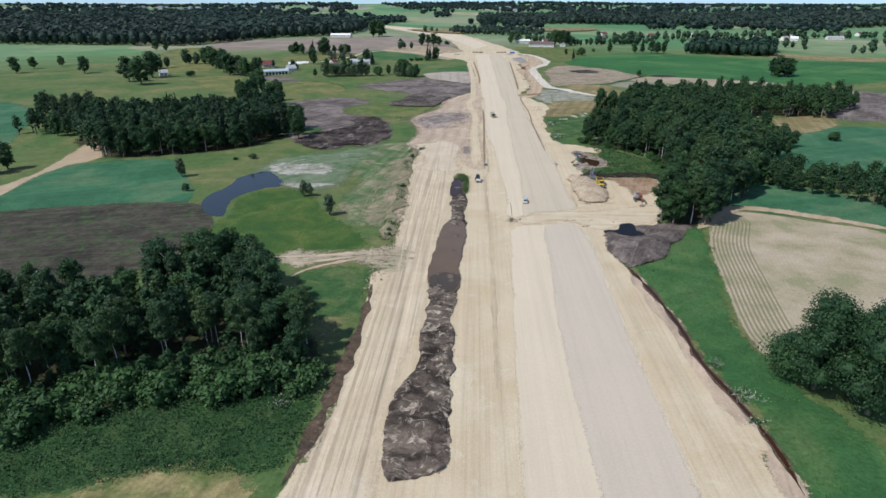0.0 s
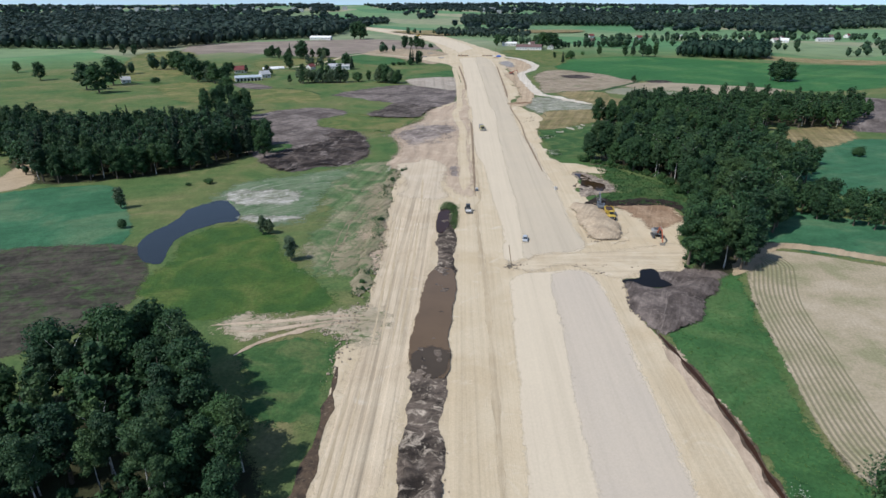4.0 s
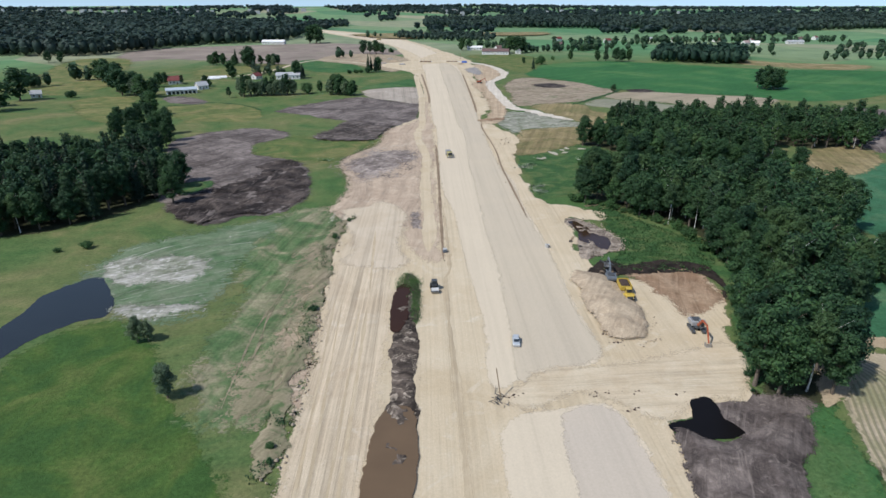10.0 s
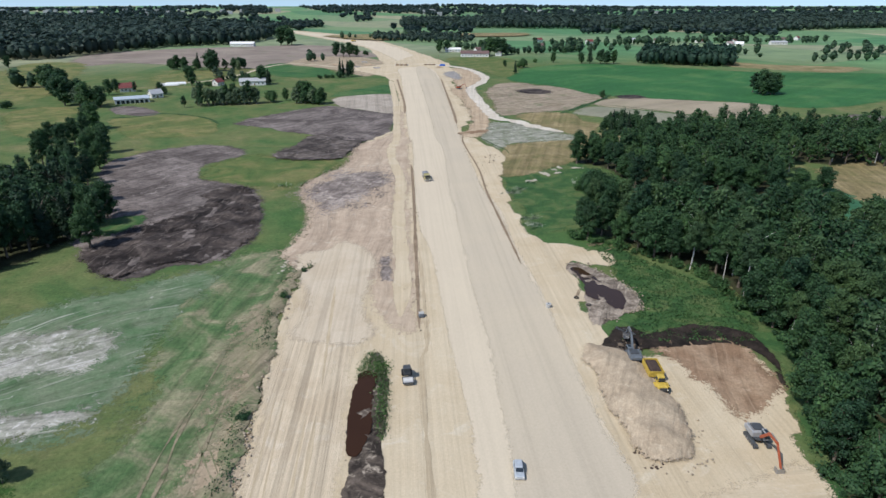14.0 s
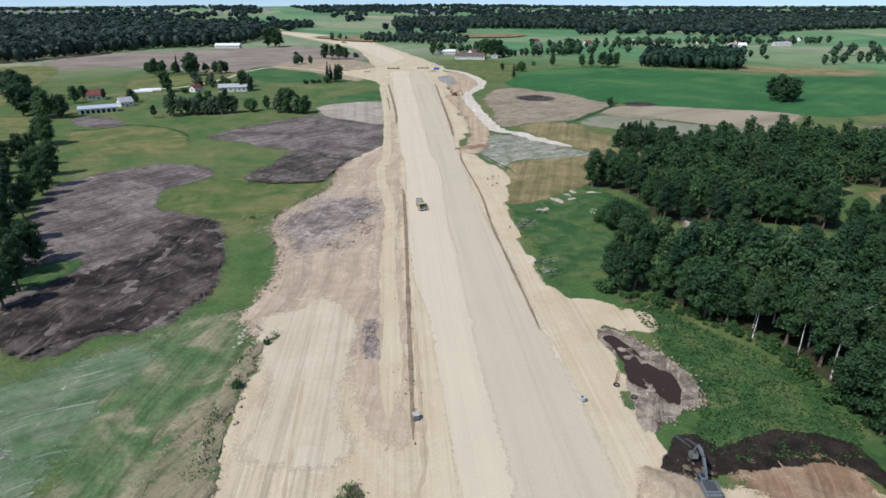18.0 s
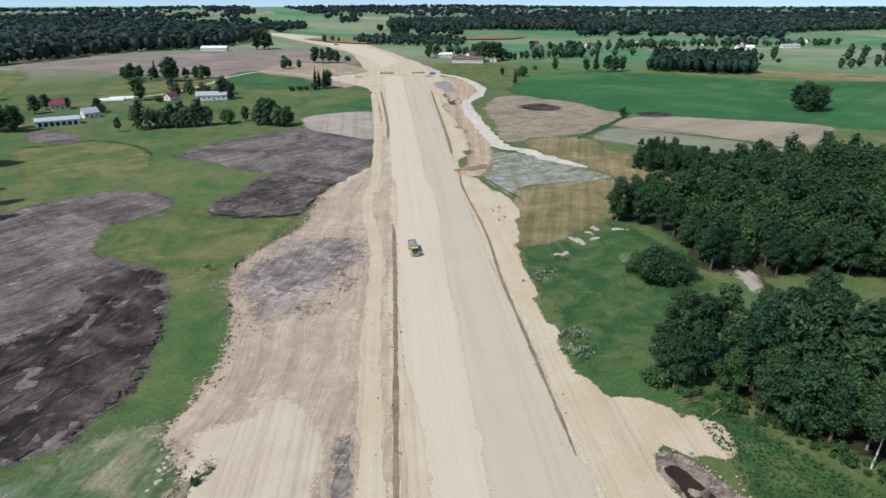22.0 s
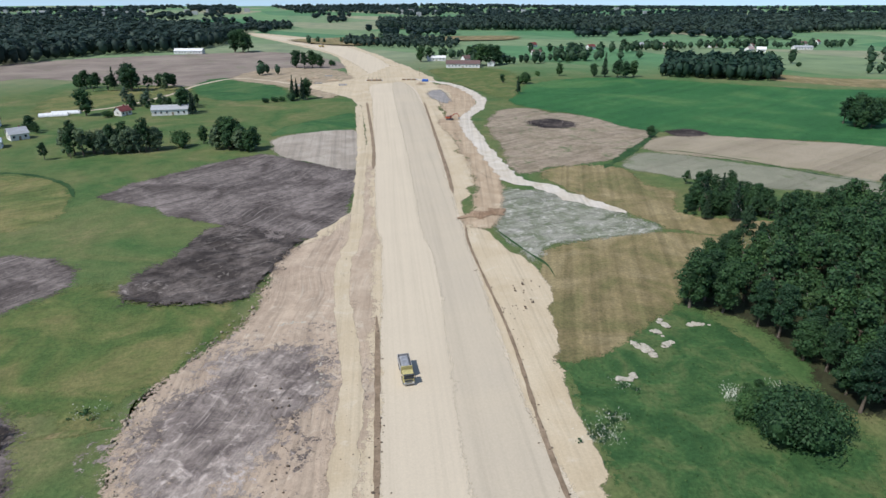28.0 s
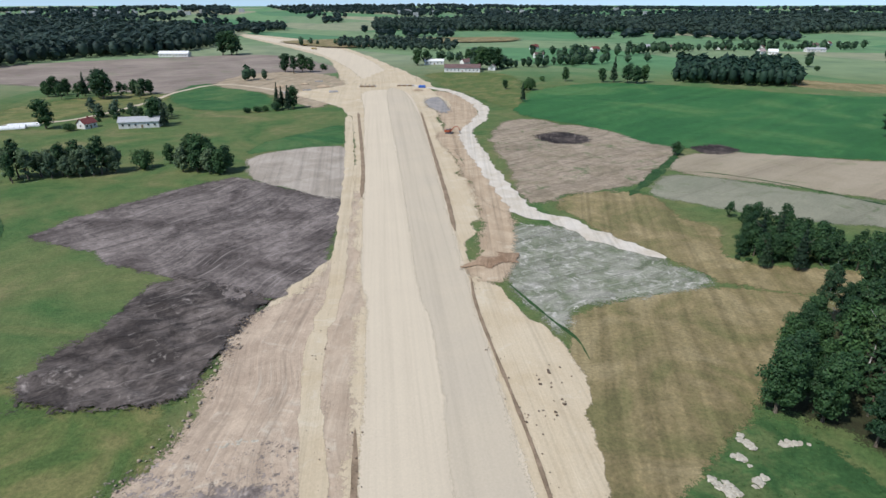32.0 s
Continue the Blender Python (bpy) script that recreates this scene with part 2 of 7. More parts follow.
M["gravel_r"] = soil("grey_gravel", (0.479, 0.412, 0.328), (0.500, 0.427, 0.335), 30, 0.4, 0.08, 3.0, 1.6, 0.15, soft=True, gritty=0.35)
M["gravel_far"] = soil("beige_gravel", (0.474, 0.405, 0.305), (0.499, 0.424, 0.313), 30, 0.4, 0.12, 3.0, 1.6, 0.15, soft=True, gritty=0.35)
M["whitetrack"] = soil("crushed_stone", (0.6, 0.545, 0.46), (0.5, 0.435, 0.34), 9, 0.4, 0.2, 10, 1.0, 0.3, gritty=0.5, rag=1.0)
M["peat"] = soil("dry_peat", (0.088, 0.072, 0.064), (0.2, 0.168, 0.15), 22, 0.8, 0.5, 38, 1.5, 1.0, third=(0.37, 0.32, 0.285), swirl=5, spread=0.11, third_at=0.6, mottle=0.5, thin_mix=0.5, rag=1.2)
M["peat_dark"] = soil("wet_peat", (0.024, 0.019, 0.017), (0.09, 0.072, 0.062), 14, 0.8, 0.6, 22, 1.4, 1.0, third=(0.27, 0.225, 0.195), swirl=6, spread=0.1, third_at=0.6, mottle=0.45, thin_mix=0.5, rag=1.2)
M["peat_b"] = soil("drying_peat", (0.05, 0.041, 0.036), (0.135, 0.112, 0.098), 14, 0.8, 0.55, 62, 1.5, 1.0, third=(0.34, 0.295, 0.26), swirl=6, spread=0.1, third_at=0.58, mottle=0.55, thin_mix=0.5, rag=1.2)
M["peat_wet"] = soil("peat_fill", (0.034, 0.027, 0.022), (0.15, 0.118, 0.093), 6.5, 0.6, 0.35, 92, 1.4, 1.0, third=(0.46, 0.385, 0.3), rag=1.0, spread=0.1, third_at=0.53, swirl=0.25, squash=0.3, mottle=0.4, thin_mix=0.12)
M["clay"] = soil("pale_clay", (0.17, 0.185, 0.125), (0.35, 0.335, 0.285), 7, 0.6, 0.45, 75, 1.2, 0.9, third=(0.54, 0.51, 0.465), swirl=5, spread=0.1, third_at=0.53, mottle=0.25, thin_mix=0.7, rag=1.8)
M["greycorner"] = soil("grey_soil", (0.31, 0.265, 0.212), (0.42, 0.365, 0.3), 14, 0.6, 0.3, 0, 1.6, 0.4, hard=4, third=(0.22, 0.2, 0.14), third_at=0.6)
M["pink"] = soil("scraped_earth", (0.467, 0.365, 0.266), (0.370, 0.282, 0.204), 12, 0.5, 0.3, 6, 1.1, 0.7, third=(0.518, 0.435, 0.333), swirl=5, gritty=0.6, third_at=0.57, mottle=0.14, rag=1.2)
M["greymud"] = soil("grey_mud", (0.15, 0.122, 0.108), (0.33, 0.276, 0.235), 9, 0.6, 0.5, 22, 1.1, 1.0, third=(0.47, 0.4, 0.345), swirl=4, spread=0.12, third_at=0.53, rag=1.8, mottle=0.35)
M["plough"] = soil("ploughed_earth", (0.04, 0.036, 0.028), (0.078, 0.068, 0.052), 14, 0.7, 0.45, 80, 1.2, 0.6, third=(0.05, 0.082, 0.03), swirl=3, third_at=0.5, mottle=0.45, thin_mix=0.15)
M["plough_far"] = soil("far_ploughed_earth", (0.2, 0.16, 0.132), (0.29, 0.24, 0.195), 60, 1.0, 0.2, 70, 6, 0.3, third=(0.17, 0.18, 0.1))
M["brown"] = soil("red_brown_earth", (0.235, 0.15, 0.092), (0.345, 0.245, 0.16), 9, 0.5, 0.35, 20, 1.2, 0.6, third=(0.43, 0.32, 0.22), swirl=4, third_at=0.58, mottle=0.2)
M["ditch"] = soil("damp_ditch_earth", (0.31, 0.23, 0.155), (0.2, 0.145, 0.095), 4, 0.4, 0, 0, 1, 0.6, rag=1.0)
M["creekbank"] = soil("damp_creek_bank", (0.13, 0.09, 0.06), (0.055, 0.042, 0.032), 2.5, 0.4, 0, 0, 1, 0.8, third=(0.26, 0.2, 0.14), rag=0.9)
# wood floor: the shade under the crowns is put into this dark colour
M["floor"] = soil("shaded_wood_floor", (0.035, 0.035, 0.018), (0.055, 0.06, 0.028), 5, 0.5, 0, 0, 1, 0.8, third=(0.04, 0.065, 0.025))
M["black"] = soil("black_peat", (0.016, 0.013, 0.011), (0.045, 0.034, 0.027), 3, 0.5, 0, 0, 1, 1.0, third=(0.14, 0.11, 0.08), rag=1.2, third_at=0.6)
M["roots"] = soil("pale_roots_and_clay", (0.13, 0.103, 0.08), (0.31, 0.255, 0.2), 4, 0.4, 0.5, 30, 0.9, 1.0, third=(0.48, 0.415, 0.33), rag=1.2, swirl=2, spread=0.09, third_at=0.53, mottle=0.3)
M["clearing"] = soil("cleared_ground", (0.33, 0.265, 0.195), (0.235, 0.19, 0.13), 18, 0.7, 0.4, 60, 2, 0.5, third=(0.1, 0.145, 0.06), swirl=4, third_at=0.55, rag=1.2, mottle=0.3)
M["earth_green"] = soil("earth_with_weeds", (0.4, 0.32, 0.225), (0.3, 0.232, 0.155), 12, 0.6, 0.35, 20, 1.5, 0.6, third=(0.12, 0.15, 0.06), swirl=4, third_at=0.54, rag=2)
M["brownsand"] = soil("brownish_sand", (0.47, 0.365, 0.25), (0.37, 0.275, 0.18), 10, 0.5, 0.3, 10, 1.0, 0.5, third=(0.52, 0.43, 0.31), gritty=0.5)
M["earth_thin"] = soil("trampled_earth", (0.3, 0.247, 0.165), (0.21, 0.19, 0.115), 9, 0.6, 0.4, 25, 1.3, 0.6, third=(0.1, 0.138, 0.06), swirl=3, third_at=0.5, rag=2.4)
M["strip"] = soil("bare_field", (0.34, 0.285, 0.205), (0.28, 0.235, 0.16), 40, 0.8, 0.25, 62, 4, 0.4, third=(0.2, 0.2, 0.11))
M["strip_grey"] = soil("thin_crop_field", (0.2, 0.2, 0.14), (0.26, 0.25, 0.18), 30, 0.8, 0.2, 62, 4, 0.4, third=(0.13, 0.16, 0.08))
M["tan"] = soil("tan_track_earth", (0.42, 0.33, 0.22), (0.36, 0.28, 0.18), 9, 0.5, 0.2, 40, 1.2, 0.4)
M["clay_right"] = soil("pale_clay_with_grass", (0.14, 0.16, 0.095), (0.3, 0.29, 0.235), 9, 0.6, 0.4, 60, 1.6, 0.6, third=(0.5, 0.47, 0.41), swirl=3, third_at=0.53, mottle=0.25)
def seed_rows():
    """Dry soil with rows of young plants that follow the field's border."""
    t = Tree("seed_rows", 0.95, 0.1)
    a = t.ramp(t.noise(16, 6, 0.65), [(0.38, (0.4, 0.335, 0.245)), (0.5, (0.345, 0.29, 0.2)), (0.62, (0.25, 0.235, 0.14))])
    a = t.mix(1.0, a, t.ramp(t.noise(0.7, 4, 0.75), [(0.28, (0.75, 0.75, 0.72)), (0.72, (1.2, 1.2, 1.2))]), "MULTIPLY")
    at = t.n.new("ShaderNodeAttribute")
    at.attribute_name = "rows"
    off = t.math("ADD", at.outputs["Fac"], t.math("MULTIPLY", t.noise(3, 2, 0.5), 0.25))
    wave = t.math("SINE", t.math("MULTIPLY", off, 2 * math.pi / 1.2))
    strong = t.math("ADD", t.math("MULTIPLY", t.math("LESS_THAN", at.outputs["Fac"], 12.5), 0.6), 0.06)
    a = t.mix(t.math("MULTIPLY", t.math("MULTIPLY", t.math("ADD", wave, 0.2), 1.5, clamp=True), strong), a, (0.16, 0.15, 0.085))
    t.color(a)
    t.bump(t.math("MULTIPLY", wave, strong), 0.5, 0.2)
    return t.ragged(1.2, 1.5)


M["crop"] = seed_rows()
M["dampgrey"] = soil("damp_grey_gravel", (0.25, 0.235, 0.22), (0.33, 0.3, 0.27), 8, 0.5, 0.2, 10, 1.0, 0.3)
M["sand_heap"] = soil("dumped_sand", (0.445, 0.355, 0.25), (0.365, 0.284, 0.196), 6, 0.4, 0.3, 30, 0.9, 0.8, soft=True, swirl=2, third=(0.49, 0.41, 0.3), mottle=0.2)
M["heap"] = soil("heaped_peat", (0.085, 0.068, 0.06), (0.165, 0.135, 0.118), 6, 0.6, 0.4, 30, 1.2, 1.0, third=(0.26, 0.215, 0.185), swirl=3, spread=0.1, mottle=0.35)
M["rut"] = soil("damp_ruts", (0.42, 0.335, 0.22), (0.47, 0.385, 0.265), 6, 0.4, 0.3, 3, 0.6, 0.5, rag=1.0, gritty=0.3)
M["pinksand"] = soil("pinkish_sand", (0.472, 0.375, 0.274), (0.401, 0.308, 0.220), 14, 0.5, 0.26, 8, 1.1, 0.5, third=(0.507, 0.425, 0.321), gritty=0.5, swirl=5, mottle=0.1, rag=1.2)
M["branch"] = soil("rutted_side_track", (0.43, 0.36, 0.265), (0.3, 0.255, 0.17), 7, 0.5, 0.5, 94, 1.0, 0.6, third=(0.1, 0.135, 0.055), gritty=0.6, swirl=3, rag=2.2, third_at=0.51)
M["pond"] = water("pond_water", (0.014, 0.017, 0.017), 0.02, 0.08, 0.3)
M["muddy"] = water("muddy_water", (0.1, 0.066, 0.037), 0.01, 0.06, 0.35)
M["endwater"] = water("darker_trench_water", (0.05, 0.037, 0.024), 0.01, 0.12, 0.3)
M["brownwater"] = water("bog_water", (0.03, 0.014, 0.007), 0.01, 0.12, 0.15)
M["blackwater"] = water("black_water", (0.005, 0.0042, 0.004), 0.02, 0.3, 0.12)
M["pitwater"] = water("dark_pit_water", (0.03, 0.016, 0.008), 0.01, 0.1, 0.4)
M["leaf_oak"] = leaves("broad_leaves", (0.026, 0.061, 0.028), (0.058, 0.115, 0.046))
M["leaf_birch"] = leaves("birch_leaves", (0.042, 0.079, 0.036), (0.08, 0.135, 0.058))
M["leaf_alder"] = leaves("alder_leaves", (0.022, 0.052, 0.027), (0.048, 0.099, 0.044))
M["leaf_bush"] = leaves("bush_leaves", (0.028, 0.067, 0.028), (0.064, 0.125, 0.048))
M["leaf_willow"] = leaves("willow_leaves", (0.075, 0.115, 0.07), (0.14, 0.185, 0.115))
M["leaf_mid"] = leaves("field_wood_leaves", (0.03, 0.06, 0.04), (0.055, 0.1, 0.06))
M["leaf_grass"] = leaves("grass_blades", (0.05, 0.108, 0.033), (0.11, 0.175, 0.055))
M["needles"] = leaves("needles", (0.018, 0.038, 0.023), (0.036, 0.066, 0.036))
# far foliage: a bluish cast for distance haze is mixed into the colour
M["leaf_far"] = leaves("hazed_far_foliage", (0.03, 0.05, 0.046), (0.052, 0.08, 0.068))
M["blossom"] = plain("white_blossom", (0.7, 0.7, 0.6), 0.8)
M["bark"] = bark("grey_bark", (0.16, 0.13, 0.1), (0.08, 0.065, 0.05))
M["bark_birch"] = bark("birch_bark", (0.62, 0.6, 0.56), (0.12, 0.11, 0.1))


# ---------------------------------------------------------------- terrain
def relief(x, y):
    """Height of the land: level round the works, low rises towards the horizon."""
    x, y = np.asarray(x, float), np.asarray(y, float)
    d = np.hypot(x - 30, y - 350)
    far = np.clip((d - 1300) / 3300, 0, 1)
    far = far * far * (3 - 2 * far)
    wave = np.sin(x / 610 + 1.3) * np.cos(y / 740 + 0.4) * 6 + np.sin(x / 330 + y / 410) * 3
    return far * 24 + np.clip((d - 1100) / 900, 0, 1) * wave * 0.8


def mesh_of(name, verts, faces, mats=(), edge=None, smooth=False):
    me = bpy.data.meshes.new(name)
    verts = np.asarray(verts, np.float32)
    faces = np.asarray(faces, np.int32)
    k = faces.shape[1]
    me.vertices.add(len(verts))
    me.vertices.foreach_set("co", verts.ravel())
    me.loops.add(faces.size)
    me.loops.foreach_set("vertex_index", faces.ravel())
    me.polygons.add(len(faces))
    me.polygons.foreach_set("loop_start", np.arange(0, faces.size, k, dtype=np.int32))
    if edge is not None:
        at = me.attributes.new("edge", "FLOAT", "POINT")
        at.data.foreach_set("value", np.asarray(edge, np.float32))
    me.update(calc_edges=True)
    me.validate()
    if smooth:
        me.polygons.foreach_set("use_smooth", np.ones(len(me.polygons), bool))
    for m in mats:
        me.materials.append(m)
    return me


def smooth_line(pts, step, closed):
    """A Catmull-Rom line through the points, at even steps."""
    p = np.asarray(pts, float)
    n = len(p)
    out = []
    for i in range(n if closed else n - 1):
        a = p[(i - 1) % n] if closed or i else p[0] * 2 - p[1]
        b, c = p[i], p[(i + 1) % n]
        d = p[(i + 2) % n] if closed or i + 2 < n else p[-1] * 2 - p[-2]
        m = max(1, int(np.hypot(*(c - b)) / step))
        for t in np.arange(m) / m:
            out.append(0.5 * (2 * b + (c - a) * t + (2 * a - 5 * b + 4 * c - d) * t * t + (3 * b - a - 3 * c + d) * t ** 3))
    if not closed:
        out.append(p[-1])
    return np.array(out)


def distance_to(line, q, closed=True):
    a = line
    b = np.roll(line, -1, 0) if closed else line[1:]
    if not closed:
        a = line[:-1]
    best = np.full(len(q), 1e9)
    for s, e in zip(a, b):
        v = e - s
        t = np.clip(((q - s) @ v) / max(v @ v, 1e-9), 0, 1)
        best = np.minimum(best, np.hypot(*(q - s - t[:, None] * v).T))
    return best


def inside(line, q):
    x, y = q[:, 0], q[:, 1]
    res = np.zeros(len(q), bool)
    for (ax, ay), (bx, by) in zip(line, np.roll(line, -1, 0)):
        hit = ((ay > y) != (by > y)) & (x < (bx - ax) * (y - ay) / (by - ay + 1e-12) + ax)
        res ^= hit
    return res


def wobble(x, y, size):
    return noise.noise(Vector((x / size, y / size, 7.7)))


def patch(name, outline, mat, level, label, category, feather=2.5, jag=0.8, step=3.0, rise=0.0, slope=1.5, lumps=0.0, lump_size=4.0, kind="structure", rows=None, fine=None):
    """One laid sheet of ground with its own outline: jagged border, frayed by the material, raised or lumpy where it is so."""
    line = smooth_line(outline, step, True)
    far = float(np.hypot(*(line - (30, 350)).T).min()) > 700
    out = np.roll(line, -1, 0) - np.roll(line, 1, 0)
    out = np.stack([out[:, 1], -out[:, 0]], 1) / (np.linalg.norm(out, axis=1)[:, None] + 1e-9)
    area = (line[:, 0] * np.roll(line[:, 1], -1) - np.roll(line[:, 0], -1) * line[:, 1]).sum()
    line = line + out * feather * 0.45 * (1 if area > 0 else -1)
    jit = np.array([(wobble(x, y, 4.0 * jag + 2) + 0.6 * wobble(y, x, 1.4 * jag + 1), wobble(x + 50, y, 4.0 * jag + 2) + 0.6 * wobble(y, x - 30, 1.4 * jag + 1)) for x, y in line])
    line = line + jit * jag
    lo, hi = line.min(0), line.max(0)
    grid = max(min(feather, 4.0) if not rise and not lumps else 1.3, math.sqrt((hi - lo).prod() / 7000)) if not fine else fine
    gx, gy = np.meshgrid(np.arange(lo[0], hi[0], grid), np.arange(lo[1], hi[1], grid))
    q = np.stack([gx.ravel(), gy.ravel()], 1) + np.random.uniform(-0.2, 0.2, (gx.size, 2)) * grid
    q = q[inside(line, q)]
    d = distance_to(line, q)
    q, d = q[d > grid * 0.35], d[d > grid * 0.35]
    n = len(line)
    co, _, fa, src, _, _ = geometry.delaunay_2d_cdt([Vector(v) for v in np.concatenate([line, q])], [(i, (i + 1) % n) for i in range(n)], [], 1, 1e-4)
    xy = np.array([(v.x, v.y) for v in co])
    dist = np.zeros(len(xy))
    for i, s in enumerate(src):
        if s and s[0] >= n:
            dist[i] = d[s[0] - n]
    z = relief(*xy.T) + level * (0.015 if not far else 0.5)
    if rise:
        z = z + rise * np.clip(dist / slope, 0, 1)
    if lumps:
        z = z + lumps * np.clip(dist / 2.0, 0, 1) * np.array([max(0, 0.35 + wobble(x, y, lump_size) + 0.6 * wobble(x + 9, y, lump_size * 0.35)) for x, y in xy])
    fa = [f for f in fa if len(f) == 3]
    me = mesh_of(name, np.column_stack([xy, z]), fa, [mat], np.clip(dist / feather, 0, 1), smooth=bool(rise or lumps))
    if rows is not None:
        at = me.attributes.new("rows", "FLOAT", "POINT")
        at.data.foreach_set("value", distance_to(smooth_line(rows, 3.0, False), xy, False).astype(np.float32))
    return tagged(new(name, me), label, category, kind=kind)


def ribbon(name, centre, width, mat, level, label, category, step=2.5, profile=(0, 0, 0, 0, 0), jag=0.3, kind="structure"):
    """A strip along a line, with a cross profile of five heights."""
    c = smooth_line(centre, step, False)
    tan = np.gradient(c, axis=0)
    tan /= np.linalg.norm(tan, axis=1)[:, None]
    side = np.stack([tan[:, 1], -tan[:, 0]], 1)
    w = np.array([width * (1 + jag * wobble(x, y, 6) + jag * 0.8 * wobble(x, y, 2.3)) / 2 for x, y in c])
    run = np.arange(len(c))
    w *= np.clip(np.minimum(run + 0.6, len(c) - run - 0.4) / 4, 0.12, 1)
    across, share = (-1, -0.55, 0, 0.55, 1), (0, 0.9, 1, 0.9, 0)
    vs, es = [], []
    far = float(np.hypot(*(c - (30, 350)).T).min()) > 600
    for a, s, h in zip(across, share, profile):
        p = c + side * (w * a)[:, None]
        vs.append(np.column_stack([p, relief(*p.T) + level * (0.015 if not far else 0.3) + h]))
        es.append(np.full(len(c), float(s)))
    n = len(c)
    f = [(k * n + i, k * n + i + 1, (k + 1) * n + i + 1, (k + 1) * n + i) for k in range(4) for i in range(n - 1)]
    me = mesh_of(name, np.concatenate(vs), f, [mat], np.concatenate(es), smooth=any(profile))
    return tagged(new(name, me), label, category, kind=kind)


def axis(lo, hi, dense_lo, dense_hi, fine, grow):
    a = list(np.arange(dense_lo, dense_hi + 1, fine))
    s, x = fine, dense_hi
    while x < hi:
        s = min(s * grow, 90)
        x += s
        a.append(x)
    s, x = fine, dense_lo
    while x > lo:
        s = min(s * grow, 90)
        x -= s
        a.insert(0, x)
    return np.array(a)


gx, gy = axis(-5200, 5200, -300, 350, 50, 1.15), axis(-1500, 5600, 0, 800, 50, 1.15)
mx, my = np.meshgrid(gx, gy)
nx, ny = len(gx), len(gy)
quads = [(j * nx + i, j * nx + i + 1, (j + 1) * nx + i + 1, (j + 1) * nx + i) for j in range(ny - 1) for i in range(nx - 1)]
ground = new("ground", mesh_of("ground", np.stack([mx.ravel(), my.ravel(), relief(mx, my).ravel()], 1), quads, [M["ground"]]))
tagged(ground, "wide green farmland with dry and lush patches of grass", "ground", kind="structure")

# ---------------------------------------------------------------- outlines of the plan
SAND_WEST = [(-29.5, 66.0), (-26.6, 80.0), (-24.6, 94.5), (-22.9, 108.8), (-20.9, 132.4), (-21.3, 155.4), (-18.0, 178.9), (-15.5, 210.1), (-15.4, 233.4), (-16.1, 269.7), (-14.6, 322.3), (-19.9, 330.6), (-16.0, 344.6), (-14.8, 363.9), (-20.8, 402.2), (-16.8, 416.8), (-2.5, 436.5), (5.0, 487.1), (21.4, 519.0), (23.9, 532.9), (25.7, 575.2), (32.3, 674.6), (27, 796), (-14, 889), (30, 939)]
SAND_EAST = [(91, 1084), (108, 906), (112, 808), (98, 784), (92, 712), (83.7, 618.3), (83.6, 573.5), (76.0, 540.0), (67.5, 517.0), (68.0, 504.0), (71.4, 494.6), (73.4, 483.6), (77.6, 467.8), (80.6, 458.5), (80.6, 450.0), (78.4, 439.8), (75.7, 429.6), (72.4, 417.0), (69.4, 400.0), (66.6, 377.5), (65.9, 349.6), (67.1, 329.9), (78.3, 324.2), (87.2, 314.7), (84.1, 307.1), (79.4, 304.8), (72.4, 310.4), (70.4, 309.4), (70.2, 300.9), (69.8, 291.1), (68.6, 286.0), (66.5, 277.0), (66.0, 268.0), (68.9, 262.8), (76.2, 259.2), (95.2, 258.4), (98.2, 251.4), (93.7, 238.9), (87.5, 224.2), (77.4, 200.2), (60.5, 194.2), (58.4, 183.3), (55.6, 171.5), (56.5, 163.2), (57.6, 151.7), (58.6, 124.1), (59.7, 101.8), (60.7, 89.6), (58.5, 71.4)]
SAND_FAR = [(27, 850), (7, 839), (25, 940), (18, 1096), (-9, 1273), (-189, 1798), (-193, 1918), (-21, 1613), (58, 1292), (91, 1084), (111, 906)]
DECK_ALL = [(13.2, 73.7), (14.9, 97.2), (17.7, 130.0), (23.1, 188.6), (24.5, 195.8), (29.6, 200.1), (38.1, 200.7), (46.8, 201.7), (50.1, 191.0), (49.2, 170.0), (47.2, 145.0), (45.1, 115.0), (43.8, 90.0), (43.1, 73.7)]
ROAD_ALL = [(24.3, 208.6), (26.6, 238.2), (26.6, 271.8), (27.6, 322.6), (25.7, 354.5), (28.7, 413.7), (29.3, 424.1), (32.9, 483.1), (32.3, 508.7), (35.7, 589.0), (43, 781), (47, 884), (83, 880), (82, 753), (70.6, 591.8), (66.0, 531.4), (60.1, 440.6), (57.7, 394.0), (59.3, 362.0), (56.6, 327.1), (55.9, 288.8), (53.6, 255.1), (52.8, 237.3), (52.5, 219.0), (45.2, 214.0), (34.8, 212.8)]
VERGE_R = [(59.0, 167.4), (75.2, 183.5), (93.0, 199.5), (82.8, 165.3), (74.1, 130.9), (73.8, 113.2), (78.2, 95.4), (80.7, 80.1), (74.5, 71.4), (59.9, 71.4), (61.8, 89.6), (60.6, 103.7), (59.2, 129.5)]
VERGE_PIT = [(82.0, 326.4), (91.4, 317.4), (96.5, 303.6), (103.5, 294.0), (105.7, 280.7), (105.3, 267.3), (99.0, 260.6), (68.2, 264.8), (77.3, 276.7), (80.8, 283.3), (80.7, 297.1)]
VERGE_L = [(-93.9, 85.7), (-83.0, 88.0), (-77.5, 92.8), (-66.1, 96.3), (-56.7, 100.8), (-43.3, 102.7), (-30.2, 102.7), (-26.7, 100.8), (-26.3, 92.8), (-28.4, 81.4), (-33.6, 78.8), (-47.6, 79.4), (-60.7, 76.4), (-77.0, 71.4)]
